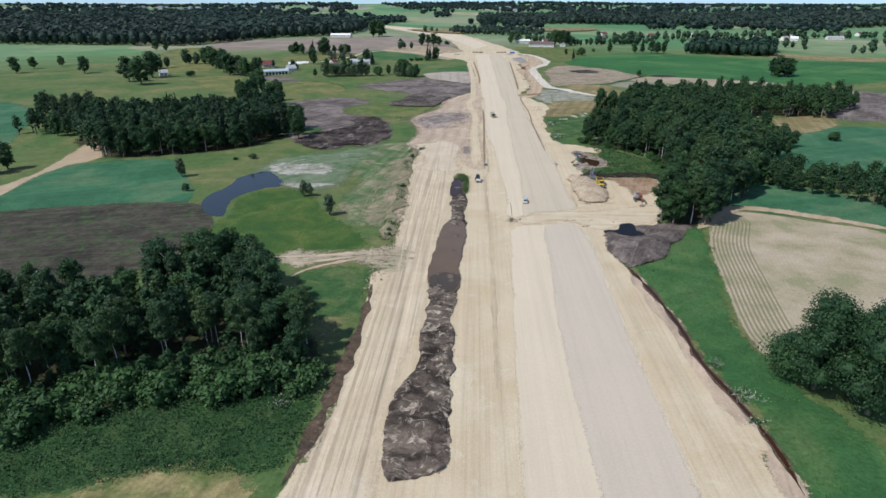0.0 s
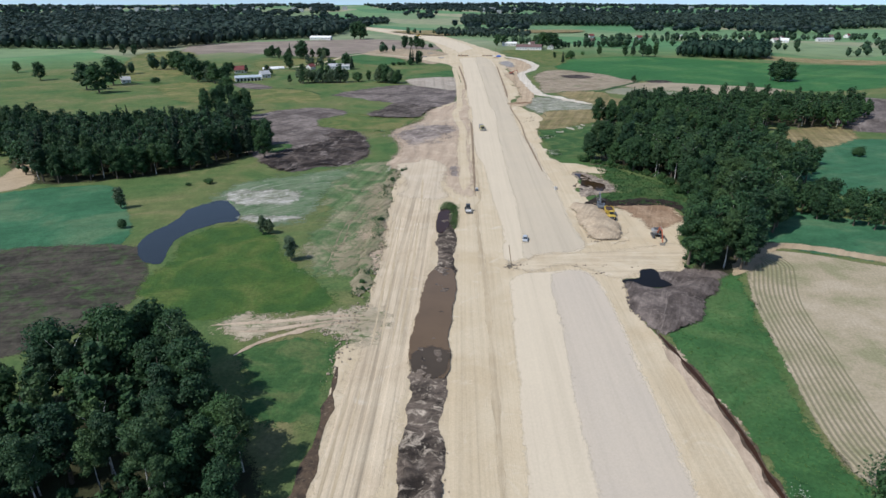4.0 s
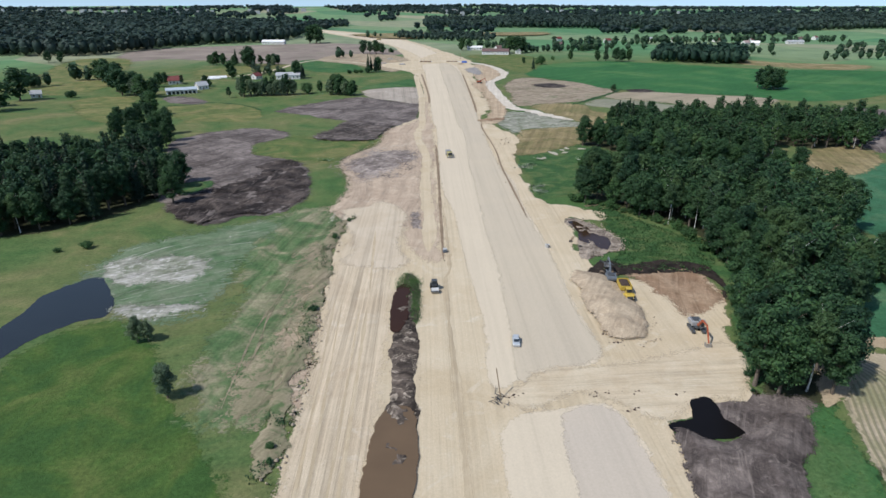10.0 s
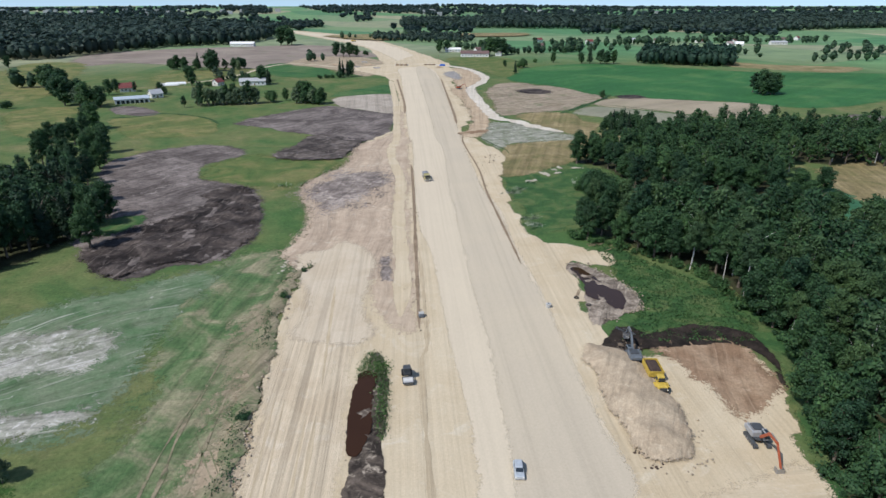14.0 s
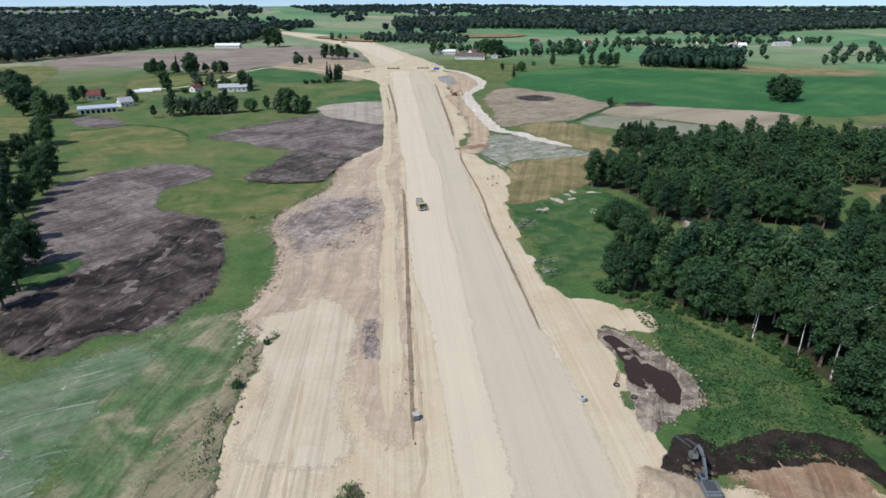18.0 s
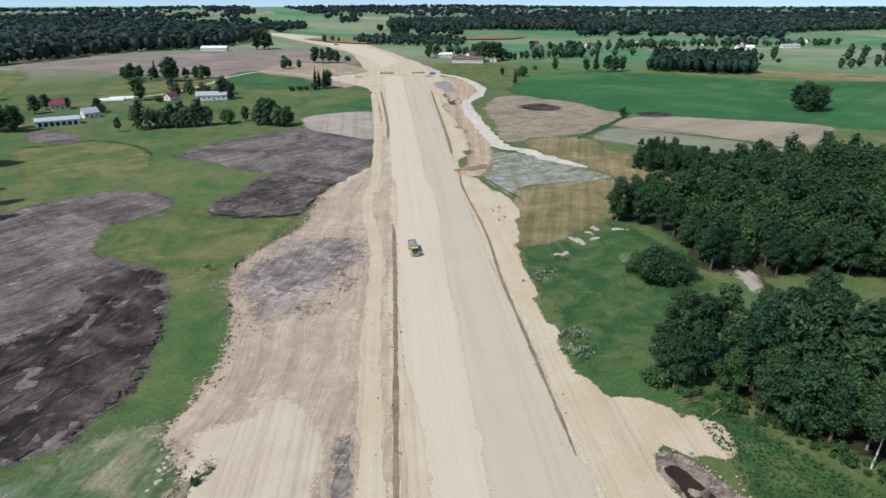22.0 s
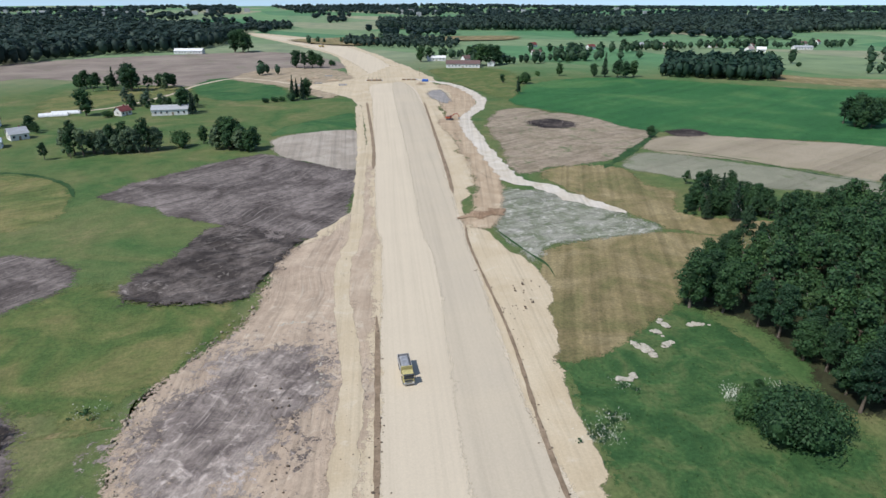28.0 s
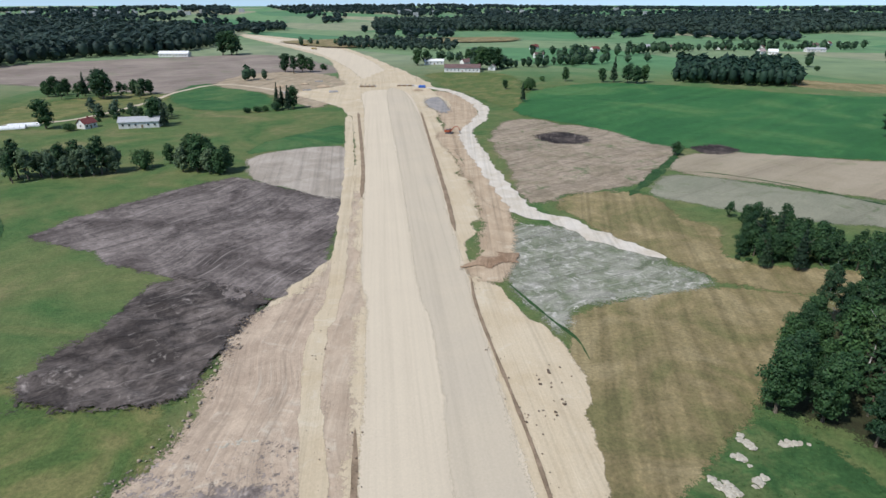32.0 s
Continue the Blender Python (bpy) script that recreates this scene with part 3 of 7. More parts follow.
DRY_NEAR = [(-64.3, 71.4), (-60.2, 75.6), (-47.6, 79.4), (-35.8, 79.4), (-31.5, 74.9), (-31.6, 69.1)]
VERGE_TRI = [(68.8, 411.2), (79.0, 409.7), (101.1, 425.8), (115.0, 423.8), (116.9, 391.3), (116.0, 370.4), (94.9, 357.0), (75.8, 338.4), (65.9, 335.0), (66.4, 349.5), (67.5, 366.7)]
CLAY_ROAD = [(-18.0, 178.9), (-18.6, 189.0), (-18.0, 203.6), (-20.3, 217.5), (-16.8, 225.1), (-14.6, 229.1), (-14.6, 213.6), (-15.6, 194.4), (-16.9, 180.1)]
VERGE_MID = [(-45.3, 158.0), (-39.4, 164.0), (-25.5, 164.1), (-22.0, 160.6), (-21.6, 149.1), (-20.8, 134.6), (-37.3, 135.3), (-38.8, 148.3)]
VERGE_C = [(109.4, 282.8), (109.2, 267.3), (103.9, 247.0), (90.2, 220.5), (80.7, 202.3), (75.3, 202.9), (83.3, 218.1), (93.0, 236.9), (98.9, 251.3), (98.4, 263.9)]
EARTH_L = [(-16.5, 276.6), (-13.4, 255.3), (-12.7, 235.3), (-13.7, 218.9), (-17.5, 216.8), (-21.9, 228.3), (-20.8, 243.5), (-18.7, 263.1)]
DECK_R = [(26.2, 73.7), (26.9, 97.2), (29.4, 133.8), (33.0, 165.0), (35.2, 192.8), (37.9, 199.8), (46.6, 201.0), (49.5, 190.4), (48.6, 170.0), (46.7, 145.0), (44.6, 115.0), (43.3, 90.0), (42.6, 73.7)]
ROAD_R = [(30.2, 207.9), (32.8, 233.8), (35.7, 270.8), (37.0, 301.0), (40.8, 360.3), (42.4, 390.8), (48.8, 468.4), (48.1, 498.3), (53.2, 594.6), (67, 884), (82, 880), (81, 753), (69.9, 591.9), (65.4, 531.5), (59.5, 440.7), (57.3, 394.1), (58.8, 362.0), (56.1, 327.2), (55.4, 288.8), (53.2, 255.1), (52.4, 237.3), (52.3, 219.3), (45.6, 215.0), (35.0, 213.5)]
FAR_ROAD = [(52, 879), (48, 980), (24, 1150), (-25, 1359), (-193, 1844), (-180, 1866), (-7, 1483), (56, 1244), (80, 1026), (80, 874)]
CROSSING = [(25.6, 203.5), (36.0, 213.4), (49.5, 214.7), (63.3, 216.1), (84.9, 221.1), (77.1, 199.9), (67.8, 201.8), (57.5, 194.5), (50.4, 200.9), (40.7, 205.2), (30.4, 200.1)]
HAUL_L = [(-25.6, 70.3), (-23.6, 87.2), (-19.7, 122.8), (-15.6, 178.6), (-13.3, 275.4), (-7.6, 328.7), (5.0, 321.8), (2.6, 239.8), (-3.9, 153.6), (-7.8, 117.9), (-11.8, 97.1), (-11.2, 70.3)]
GREYSAND = [(-16.5, 328.2), (-12.6, 328.9), (-4.9, 332.9), (-5.4, 341.7), (-0.8, 341.4), (2.4, 337.0), (7.2, 330.1), (9.5, 319.2), (6.6, 295.9), (8.6, 272.9), (-11.3, 275.6), (-10.5, 291.7), (-11.2, 305.6)]
PEATSTRIP = [(-9.1, 77.5), (-10.6, 88.8), (-9.8, 100.8), (-5.5, 111.0), (-4.6, 130.9), (-3.1, 153.6), (-0.7, 178.6), (2.9, 202.4), (3.8, 239.8), (7.3, 263.8), (10.8, 260.1), (9.0, 211.5), (5.6, 174.0), (3.5, 150.0), (2.2, 122.8), (1.5, 100.8), (0.8, 84.3), (-1.4, 79.4)]
TRENCH_WATER = [(-4.3, 152.3), (-4.0, 163.6), (-3.1, 176.0), (-1.4, 188.3), (0.5, 200.3), (4.1, 204.0), (8.1, 201.0), (7.6, 185.3), (6.1, 173.4), (4.9, 163.2), (4.6, 148.8), (1.8, 147.0)]
TRENCH_WATER_B = [(3.1, 232.7), (3.3, 244.7), (5.1, 258.0), (7.2, 259.7), (9.3, 256.3), (8.0, 248.4), (7.5, 240.3), (5.2, 232.0)]
MUD_PINK = [(20.2, 499.6), (8.3, 487.6), (1.6, 475.3), (-4.0, 442.2), (-17.4, 416.2), (-20.8, 396.6), (-15.6, 374.5), (-14.0, 353.6), (-18.5, 336.4), (-20.5, 328.7), (-14.8, 316.9), (-8.8, 314.8), (-3.9, 307.9), (12.4, 305.6), (15.7, 308.4), (16.7, 355.0), (20.7, 407.2), (20.7, 472.6)]
PINK_W = [(2.8, 484.7), (16.4, 497.9), (25.8, 527.6), (31.8, 598.0), (35.5, 597.4), (31.6, 501.0), (24.9, 383.5), (23.1, 346.0), (22.2, 323.5), (19.0, 276.4), (11.9, 277.4), (7.5, 303.1), (0.8, 337.7), (-14.5, 318.7), (-16.4, 366.2), (-22.2, 397.5), (-17.0, 410.6), (-5.6, 440.7), (-3.5, 454.5), (-1.1, 474.7)]
MUD_GREY = [(-17.9, 397.7), (-15.9, 412.3), (-9.8, 422.5), (1.7, 425.0), (19.1, 426.9), (19.4, 403.8), (10.5, 389.9), (1.8, 377.1), (-4.1, 376.3), (-7.2, 366.3), (-10.9, 372.6), (-15.4, 382.8)]
MUD_DARK = [(-16.5, 389.5), (-8.5, 410.9), (-2.5, 408.5), (0.9, 396.8), (0.1, 387.1), (-6.8, 383.6), (-11.6, 378.1)]
MUD_STREAK = [(10.7, 318.8), (14.0, 324.6), (15.4, 312.4), (14.0, 304.1), (11.0, 304.5)]
POND = [(-90.2, 212.4), (-96.6, 226.2), (-97.2, 238.9), (-93.8, 246.7), (-93.4, 261.1), (-87.2, 270.1), (-80.9, 271.0), (-70.0, 249.7), (-76.2, 245.0), (-82.7, 238.3), (-85.6, 228.6), (-84.0, 215.6), (-82.7, 209.4)]
MEADOW = [(-83.3, 194.2), (-81.9, 207.7), (-83.5, 225.7), (-80.4, 236.9), (-68.1, 245.7), (-51.6, 228.5), (-37.8, 204.4), (-25.1, 186.6), (-25.8, 178.8), (-39.6, 177.5), (-50.7, 176.8), (-54.4, 173.2), (-66.2, 176.3), (-75.3, 183.6)]
FIELD_TEAL = [(-178.7, 208.4), (-191.6, 232.1), (-190.2, 258.3), (-187.0, 278.5), (-166.2, 291.3), (-138.7, 293.6), (-125.1, 275.4), (-102.2, 227.0), (-131.4, 223.5)]
FIELD_PLOUGH = [(-184.3, 199.5), (-170.8, 215.4), (-101.6, 225.6), (-83.0, 196.6), (-82.4, 178.6), (-97.4, 157.3), (-123.3, 146.5), (-141.5, 139.9)]
TAN_TRACK = [(-190.9, 224.9), (-193.2, 247.9), (-190.2, 270.5), (-195.8, 302.9), (-198.8, 332.9), (-176.2, 299.3), (-184.9, 279.5), (-186.5, 256.5), (-183.4, 233.6)]
BRANCH = [(-53.3, 170.2), (-47.3, 174.0), (-36.4, 175.1), (-23.8, 178.7), (-12.1, 178.2), (-12.8, 163.0), (-21.2, 165.8), (-28.7, 168.1), (-37.2, 168.8), (-42.5, 166.6), (-47.7, 163.1), (-48.0, 167.2)]
BRANCH_RUT = [(-14.7, 172.1), (-24.4, 170.8), (-34.3, 166.7), (-41.2, 162.2), (-45.0, 157.1)]
BRANCH_RUT_B = [(-15.1, 175.4), (-27.6, 174.8), (-39.5, 172.6), (-50.2, 171.8), (-54.8, 171.1)]
TRENCH_END = [(-4.0, 151.0), (-3.6, 157.5), (-0.2, 160.0), (4.8, 159.0), (4.5, 148.0), (0.8, 146.6)]
CLAY_GREEN = [(-87.5, 284.5), (-84.1, 288.8), (-76.6, 301.6), (-63.5, 309.1), (-40.9, 319.5), (-35.6, 310.9), (-43.9, 285.9), (-43.0, 268.4), (-45.0, 253.2), (-52.6, 244.7), (-68.8, 248.8), (-83.5, 263.0)]
CLAY_A = [(-82.0, 272.7), (-83.8, 282.6), (-75.5, 285.6), (-62.6, 285.4), (-53.9, 280.8), (-52.8, 268.1), (-65.1, 268.2), (-71.9, 264.1), (-75.8, 262.2)]
CLAY_B = [(-71.1, 251.0), (-67.1, 254.2), (-56.0, 255.5), (-45.8, 255.5), (-45.1, 250.1), (-52.9, 245.5), (-63.0, 245.9)]
DRYGRASS = [(-24.1, 294.4), (-15.6, 259.7), (-15.5, 233.9), (-16.1, 207.0), (-16.3, 202.1), (-29.8, 203.5), (-29.7, 221.2), (-25.0, 231.9), (-24.5, 255.2)]
THIN_L = [(-51.8, 313.6), (-37.9, 323.8), (-19.3, 330.2), (-12.9, 278.9), (-15.0, 235.8), (-14.0, 201.9), (-39.1, 204.5), (-40.9, 222.3), (-41.4, 243.8), (-40.4, 269.6), (-53.1, 297.3)]
PEAT_A = [(-100.5, 364.4), (-112.9, 412.0), (-121.1, 453.8), (-118.3, 473.0), (-102.1, 487.5), (-75.4, 491.9), (-57.7, 467.4), (-72.4, 448.7), (-64.7, 418.8), (-49.3, 408.4), (-35.5, 392.5), (-31.8, 365.4), (-32.4, 340.7), (-38.9, 326.3), (-54.4, 319.2), (-68.3, 315.3)]
PEAT_A_DARK = [(-82.9, 337.8), (-78.2, 354.7), (-67.4, 367.2), (-57.9, 381.4), (-59.6, 399.4), (-48.0, 403.2), (-36.5, 388.7), (-32.1, 362.4), (-35.1, 335.4), (-45.9, 324.8), (-60.1, 321.5), (-70.7, 315.7)]
GREEN_GAP = [(-91.1, 363.1), (-86.9, 372.9), (-76.2, 373.4), (-76.2, 362.9), (-82.9, 352.8)]
PEAT_B = [(-80.1, 553.6), (-67.1, 578.9), (-45.5, 600.3), (-20.8, 620.0), (8.9, 593.3), (27.1, 582.5), (25.8, 549.0), (20.2, 506.6), (9.2, 492.2), (-22.9, 509.6), (-46.6, 529.8), (-70.1, 546.9)]
PEAT_B_DARK = [(-23.1, 510.4), (7.3, 495.8), (3.4, 485.2), (-1.3, 464.9), (-4.3, 450.4), (-19.0, 451.0), (-35.4, 453.6), (-41.2, 460.2), (-43.1, 469.3), (-35.8, 482.4)]
GREYCORNER = [(-19.5, 643.3), (-13.3, 665.9), (29.2, 672.4), (27.3, 585.5), (6.3, 597.0), (-12.7, 615.9)]
FIELD_TAN_L = [(-166.5, 577.8), (-156.0, 587.1), (-133.2, 595.4), (-103.3, 579.5), (-87.8, 542.4), (-90.8, 520.6), (-120.4, 515.4), (-135.9, 521.2)]
OLIVE_A = [(-62.3, 416.6), (-70.1, 446.8), (-56.7, 467.3), (-40.9, 460.7), (-5.6, 445.9), (-16.9, 419.9), (-21.2, 405.1), (-34.5, 403.0)]
FIELD_PLOUGH_FAR = [(-390, 1050), (-385, 1173), (-226, 1262), (-74, 1283), (24, 1094), (18, 1036), (-49, 1036), (-83, 957), (-121, 903), (-202, 937), (-298, 991), (-339, 959)]
FIELD_GREEN_FAR = [(-118, 889), (-110, 961), (-66, 946), (-38, 883), (-28, 830), (-58, 809), (-89, 822)]
FIELD_DRY_FAR = [(-218, 823), (-200, 872), (-146, 910), (-114, 873), (-145, 836), (-164, 792), (-181, 747)]
FIELD_LUSH = [(-24.6, 664.0), (-13.5, 696.4), (25, 737), (29, 713), (27.0, 678.3), (-10.8, 670.7)]
SAND_FAR_L = [(-94, 958), (-73, 1040), (-26, 1054), (19, 1009), (30, 900), (8, 811), (-39, 893)]
TRACK_L = [(-194, 772), (-154, 786), (-128, 846), (-115, 916), (-83, 957), (-14, 889), (25, 814)]
FIELD_CROP = [(100.1, 205.6), (109.7, 214.2), (120.9, 213.1), (136.1, 204.2), (155.8, 190.6), (149.8, 153.6), (121.0, 117.9), (80.9, 107.8), (74.7, 115.5), (73.8, 121.8), (75.5, 132.4), (81.9, 156.9), (89.4, 183.5)]
CREEK_SAND = [(56.8, 164.5), (59.1, 144.1), (59.9, 128.1), (59.0, 113.2), (60.4, 100.3), (61.0, 86.0), (59.8, 73.1), (56.4, 73.1), (57.0, 83.1), (56.3, 95.4), (53.8, 110.6), (53.7, 124.9), (53.2, 142.5)]
CLAY_DITCH = [(130.7, 385.3), (136.1, 386.3), (132.7, 372.9), (130.6, 368.8), (125.0, 368.1), (127.7, 377.5)]
CLAY_DITCH_B = [(122.2, 356.6), (125.6, 356.7), (125.3, 352.2), (121.3, 349.9)]
FIELD_TEAL_R = [(115.4, 232.1), (131.6, 252.1), (151.8, 247.9), (182.1, 221.4), (186.8, 199.5), (164.3, 196.6), (131.4, 210.2), (116.4, 219.3)]
PATH_R = [(90.8, 196.6), (110.8, 216.7), (122.4, 218.0), (141.0, 208.4), (162.4, 193.9)]
PEATHEAP = [(57.6, 192.7), (62.8, 189.1), (70.4, 189.9), (81.7, 195.0), (84.7, 193.4), (81.0, 185.1), (76.7, 182.1), (71.6, 173.1), (65.5, 167.3), (59.7, 164.2), (55.8, 165.2), (54.4, 172.7), (54.0, 180.5)]
PEAT_WATER = [(56.0, 193.6), (62.4, 195.8), (63.3, 200.1), (67.9, 202.2), (69.1, 198.9), (68.3, 194.6), (70.3, 190.5), (62.9, 189.4), (58.3, 190.7)]
BROWN_PIT = [(72.0, 261.0), (79.0, 262.2), (86.5, 262.6), (93.8, 261.4), (97.4, 255.6), (95.7, 246.6), (94.0, 242.3), (85.7, 235.8), (80.8, 233.3), (78.9, 237.0), (78.5, 245.4), (77.1, 252.8)]
DARK_TRENCH = [(61.8, 263.3), (65.5, 268.5), (68.6, 271.6), (73.7, 271.0), (75.6, 267.6), (81.8, 268.4), (90.2, 269.8), (95.3, 268.3), (100.2, 265.7), (101.2, 258.2), (98.6, 249.0), (94.8, 242.2), (94.6, 244.3), (97.4, 251.4), (97.0, 255.5), (93.5, 260.0), (86.5, 261.2), (79.1, 260.9), (71.5, 259.8), (64.8, 260.6)]
SAND_HEAP = [(58.1, 262.8), (66.6, 258.9), (68.6, 245.2), (68.3, 233.3), (66.8, 226.8), (60.7, 224.4), (56.3, 226.4), (55.8, 236.2), (55.4, 248.4)]
PIT_BANK = [(68.0, 308.4), (69.2, 294.2), (66.5, 287.6), (63.6, 273.2), (69.0, 274.4), (74.6, 278.0), (81.1, 281.0), (81.4, 291.6), (78.0, 302.1), (72.6, 310.1)]
PIT_WATER = [(68.4, 306.9), (69.4, 296.6), (67.2, 288.6), (70.4, 284.6), (73.4, 278.6), (76.6, 282.8), (77.9, 289.6), (74.8, 294.5), (73.9, 301.2), (71.6, 306.2)]
FIELD_TAN_R = [(88.3, 473.0), (121.1, 482.3), (150.9, 474.7), (158.3, 465.2), (146.5, 453.8), (127.6, 444.3), (113.8, 435.8), (106.8, 428.6), (81.9, 412.0), (72.1, 408.2), (67.5, 409.9), (72.0, 429.4), (77.0, 451.5), (82.0, 465.0)]
FIELD_TAN_R2 = [(113.2, 563.5), (132.7, 572.7), (154.7, 565.2), (153.8, 535.9), (161.1, 526.3), (148.9, 497.8), (181.8, 484.1), (163.7, 470.9), (139.2, 483.1), (130.4, 499.0), (117.3, 529.8)]
CLAY_R = [(86.7, 536.4), (99.2, 538.5), (114.7, 523.6), (127.8, 501.1), (134.5, 486.5), (119.7, 480.7), (90.9, 475.3), (80.5, 464.6), (76.5, 480.0), (75.5, 497.7)]
CLEARING_R = [(119, 704), (149, 738), (197.7, 686.6), (205.4, 636.2), (162.5, 586.1), (144.3, 575.8), (119.2, 570.1), (103.1, 561.4), (103.4, 597.4)]
CLEAR_DARK = [(143.5, 687.0), (161.5, 697.6), (172.5, 674.4), (161.5, 659.7), (144.4, 668.2)]
CLEAR_DARK_B = [(215.7, 642.6), (235.2, 649.4), (240.2, 630.7), (225.9, 624.0), (216.1, 631.9)]
STRIP_PINK = [(197.8, 622.4), (237.2, 631.2), (271.6, 610.7), (322.9, 580.1), (263.8, 526.8), (247.0, 543.6), (222.3, 567.6), (185.9, 595.8)]
STRIP_GREY = [(156.9, 569.7), (182.6, 592.4), (219.4, 563.9), (243.9, 540.4), (259.5, 522.9), (233.6, 499.5), (219.9, 515.2), (196.5, 527.9), (178.5, 542.4), (167.0, 551.3)]
FIELD_EMERALD = [(153, 764), (186, 857), (270, 909), (343, 881), (448, 800), (590, 760), (610, 690), (430, 592), (345, 566), (300.0, 599.1), (211.1, 643.4), (187, 704)]
EARTH_R = [(103, 871), (123, 867), (132, 792), (104, 702), (97.9, 638.4), (96.2, 575.3), (89.1, 539.0), (75.9, 497.7), (68.6, 505.0), (76.5, 541.0), (80.5, 581.9), (85.5, 652.8), (93, 740)]
BROWN_STRIP = [(82.7, 696.7), (95, 708), (88.5, 652.3), (84.1, 581.3), (87.1, 558.4), (90.9, 551.1), (77.5, 501.5), (68.1, 495.1), (63.0, 508.0), (71.5, 517.9), (79.1, 552.9), (83.7, 618.3), (83.6, 659.6)]
TRACK_R = [(89, 929), (124, 874), (132, 792), (120, 742), (103, 702), (97.9, 638.4), (96.2, 575.3), (97.7, 551.3), (106.9, 542.1), (114.7, 523.6), (128.4, 502.8)]
PUDDLE_R = [(93, 825), (107, 847), (108, 795), (101, 767), (95, 785)]
FIELD_TAN_FAR = [(480, 911), (516, 870), (598, 828), (548, 783), (496, 805), (450, 864)]
FIELD_GREEN_FAR_R = [(124, 1019), (198, 1007), (202, 911), (159, 787), (140, 832), (122, 924)]
FIELD_PALE_FAR = [(-83, 1572), (23, 1642), (164, 1658), (385, 1663), (347, 1520), (146, 1488), (24, 1399)]
PEAT_FAR_R = [(340.5, 536.2), (389.2, 510.0), (419.9, 488.9), (336.0, 384.8), (294.1, 394.2), (265.7, 414.5)]
FIELD_PALE_R = [(222.9, 400.1), (265.7, 414.5), (253.1, 381.1), (209.2, 353.9)]
DITCH_L = [(19.9, 276.3), (20.6, 287.4), (22.8, 323.4), (26.6, 385.1), (29.0, 431.1), (28.8, 436.2)]
DITCH_L2 = [(34.9, 581.2), (37.3, 636.5), (39, 782)]
DITCH_R = [(54.6, 312.0), (55.3, 323.8), (55.9, 337.6), (56.8, 358.1), (58.0, 386.0), (61.1, 423.4), (62.2, 477.4), (64.5, 499.6)]
DITCH_R2 = [(66.4, 536.8), (71.1, 591.8), (84, 775)]
HAUL_CURVE = [(15.5, 283.0), (17.4, 305.0), (18.1, 325.0), (18.4, 347.5), (20.0, 375.2), (22.3, 404.9), (21.8, 423.4), (20.2, 448.8), (20.8, 471.2), (24.6, 494.8), (26.8, 537.7), (30.4, 626.7), (32, 771)]
RUT_A = [(11.4, 102.7), (13.4, 133.8), (16.3, 188.6), (18.8, 256.5), (21.5, 272.4), (24.2, 328.2)]
RUT_B = [(-13.5, 160.3), (-12.8, 190.3), (-12.0, 251.7)]
RUT_C = [(-6.9, 159.9), (-5.1, 194.0), (-3.1, 247.0)]
RUT_D = [(-20.9, 73.7), (-19.2, 100.8), (-16.4, 146.5)]
RUT_E = [(-2.7, 254.0), (-2.4, 278.0), (-2.0, 303.0)]
CREEK = [(56.2, 166.0), (56.9, 160.3), (58.6, 144.8), (59.2, 127.6), (58.4, 113.2), (60.0, 99.9), (60.9, 85.7), (59.8, 73.7)]
FIELD_GREEN_R = [(192.0, 360.0), (224.0, 381.1), (250.8, 377.5), (313.7, 357.1), (222.4, 243.8), (185.8, 254.7), (172.3, 275.4), (170.0, 312.0), (176.0, 340.0)]
FIELD_GREEN_L = [(-404.0, 434.5), (-345.9, 469.4), (-291.4, 425.4), (-254.0, 350.7), (-242.4, 319.2), (-266.3, 275.4)]
HEAP_GROUND = [(68.2, 201.7), (76.7, 203.7), (86.2, 200.9), (90.1, 197.6), (85.6, 192.9), (77.6, 189.5), (69.3, 186.8), (66.9, 190.4)]
EDGE_SHADE_L = [(-27.4, 76.0), (-25.4, 85.1), (-23.7, 96.3), (-22.5, 107.7), (-21.3, 120.2), (-20.6, 132.2), (-20.2, 142.5), (-20.4, 152.0)]
CONCRETE_DITCH = [(136.0, 381.2), (133.4, 372.8), (131.1, 363.1), (127.7, 351.6)]
TRACK_FORD = [(-39.4, 399.5), (-23.0, 400.8)]
WOOD_NEAR = [(-113, 90), (-153, 134), (-117, 137), (-93, 132), (-79, 142), (-60, 154), (-52, 148), (-43, 135), (-30, 120), (-28, 109), (-38, 109), (-49, 113), (-58, 113), (-69, 109), (-79, 103), (-89, 97)]
SHRUBS_NEAR = [(-101, 84), (-109, 94), (-89, 97), (-75, 103), (-49, 112), (-28, 109), (-28, 101), (-43, 101), (-56, 99), (-65, 95), (-77, 92), (-82, 86)]
FLOOR_NEAR = [(-106, 90), (-153, 134), (-117, 137), (-93, 132), (-79, 142), (-60, 154), (-52, 148), (-43, 135), (-30, 120), (-28, 103), (-46, 103), (-67, 97), (-84, 89)]
WOOD_LEFT = [(-172, 297), (-135, 305), (-110, 320), (-93, 352), (-103, 389), (-115, 399), (-143, 391), (-181, 392), (-208, 367), (-211, 339), (-188, 311)]
WOOD_LEFT_B = [(-257, 354), (-204, 346), (-197, 351), (-118, 394), (-112, 415), (-129, 435), (-174, 404), (-230, 415), (-289, 449), (-287, 425), (-252, 381)]
WOOD_RIGHT = [(77, 332), (84, 326), (92, 320), (99, 307), (107, 299), (107, 283), (107, 267), (126, 257), (173, 293), (155, 317), (140, 332), (123, 338), (111, 341), (94, 341), (83, 339)]
SHRUBS_RIGHT = [(77, 331), (91, 319), (99, 305), (105, 296), (105, 283), (106, 273), (109, 272), (108, 285), (108, 300), (100, 309), (93, 322), (79, 333)]
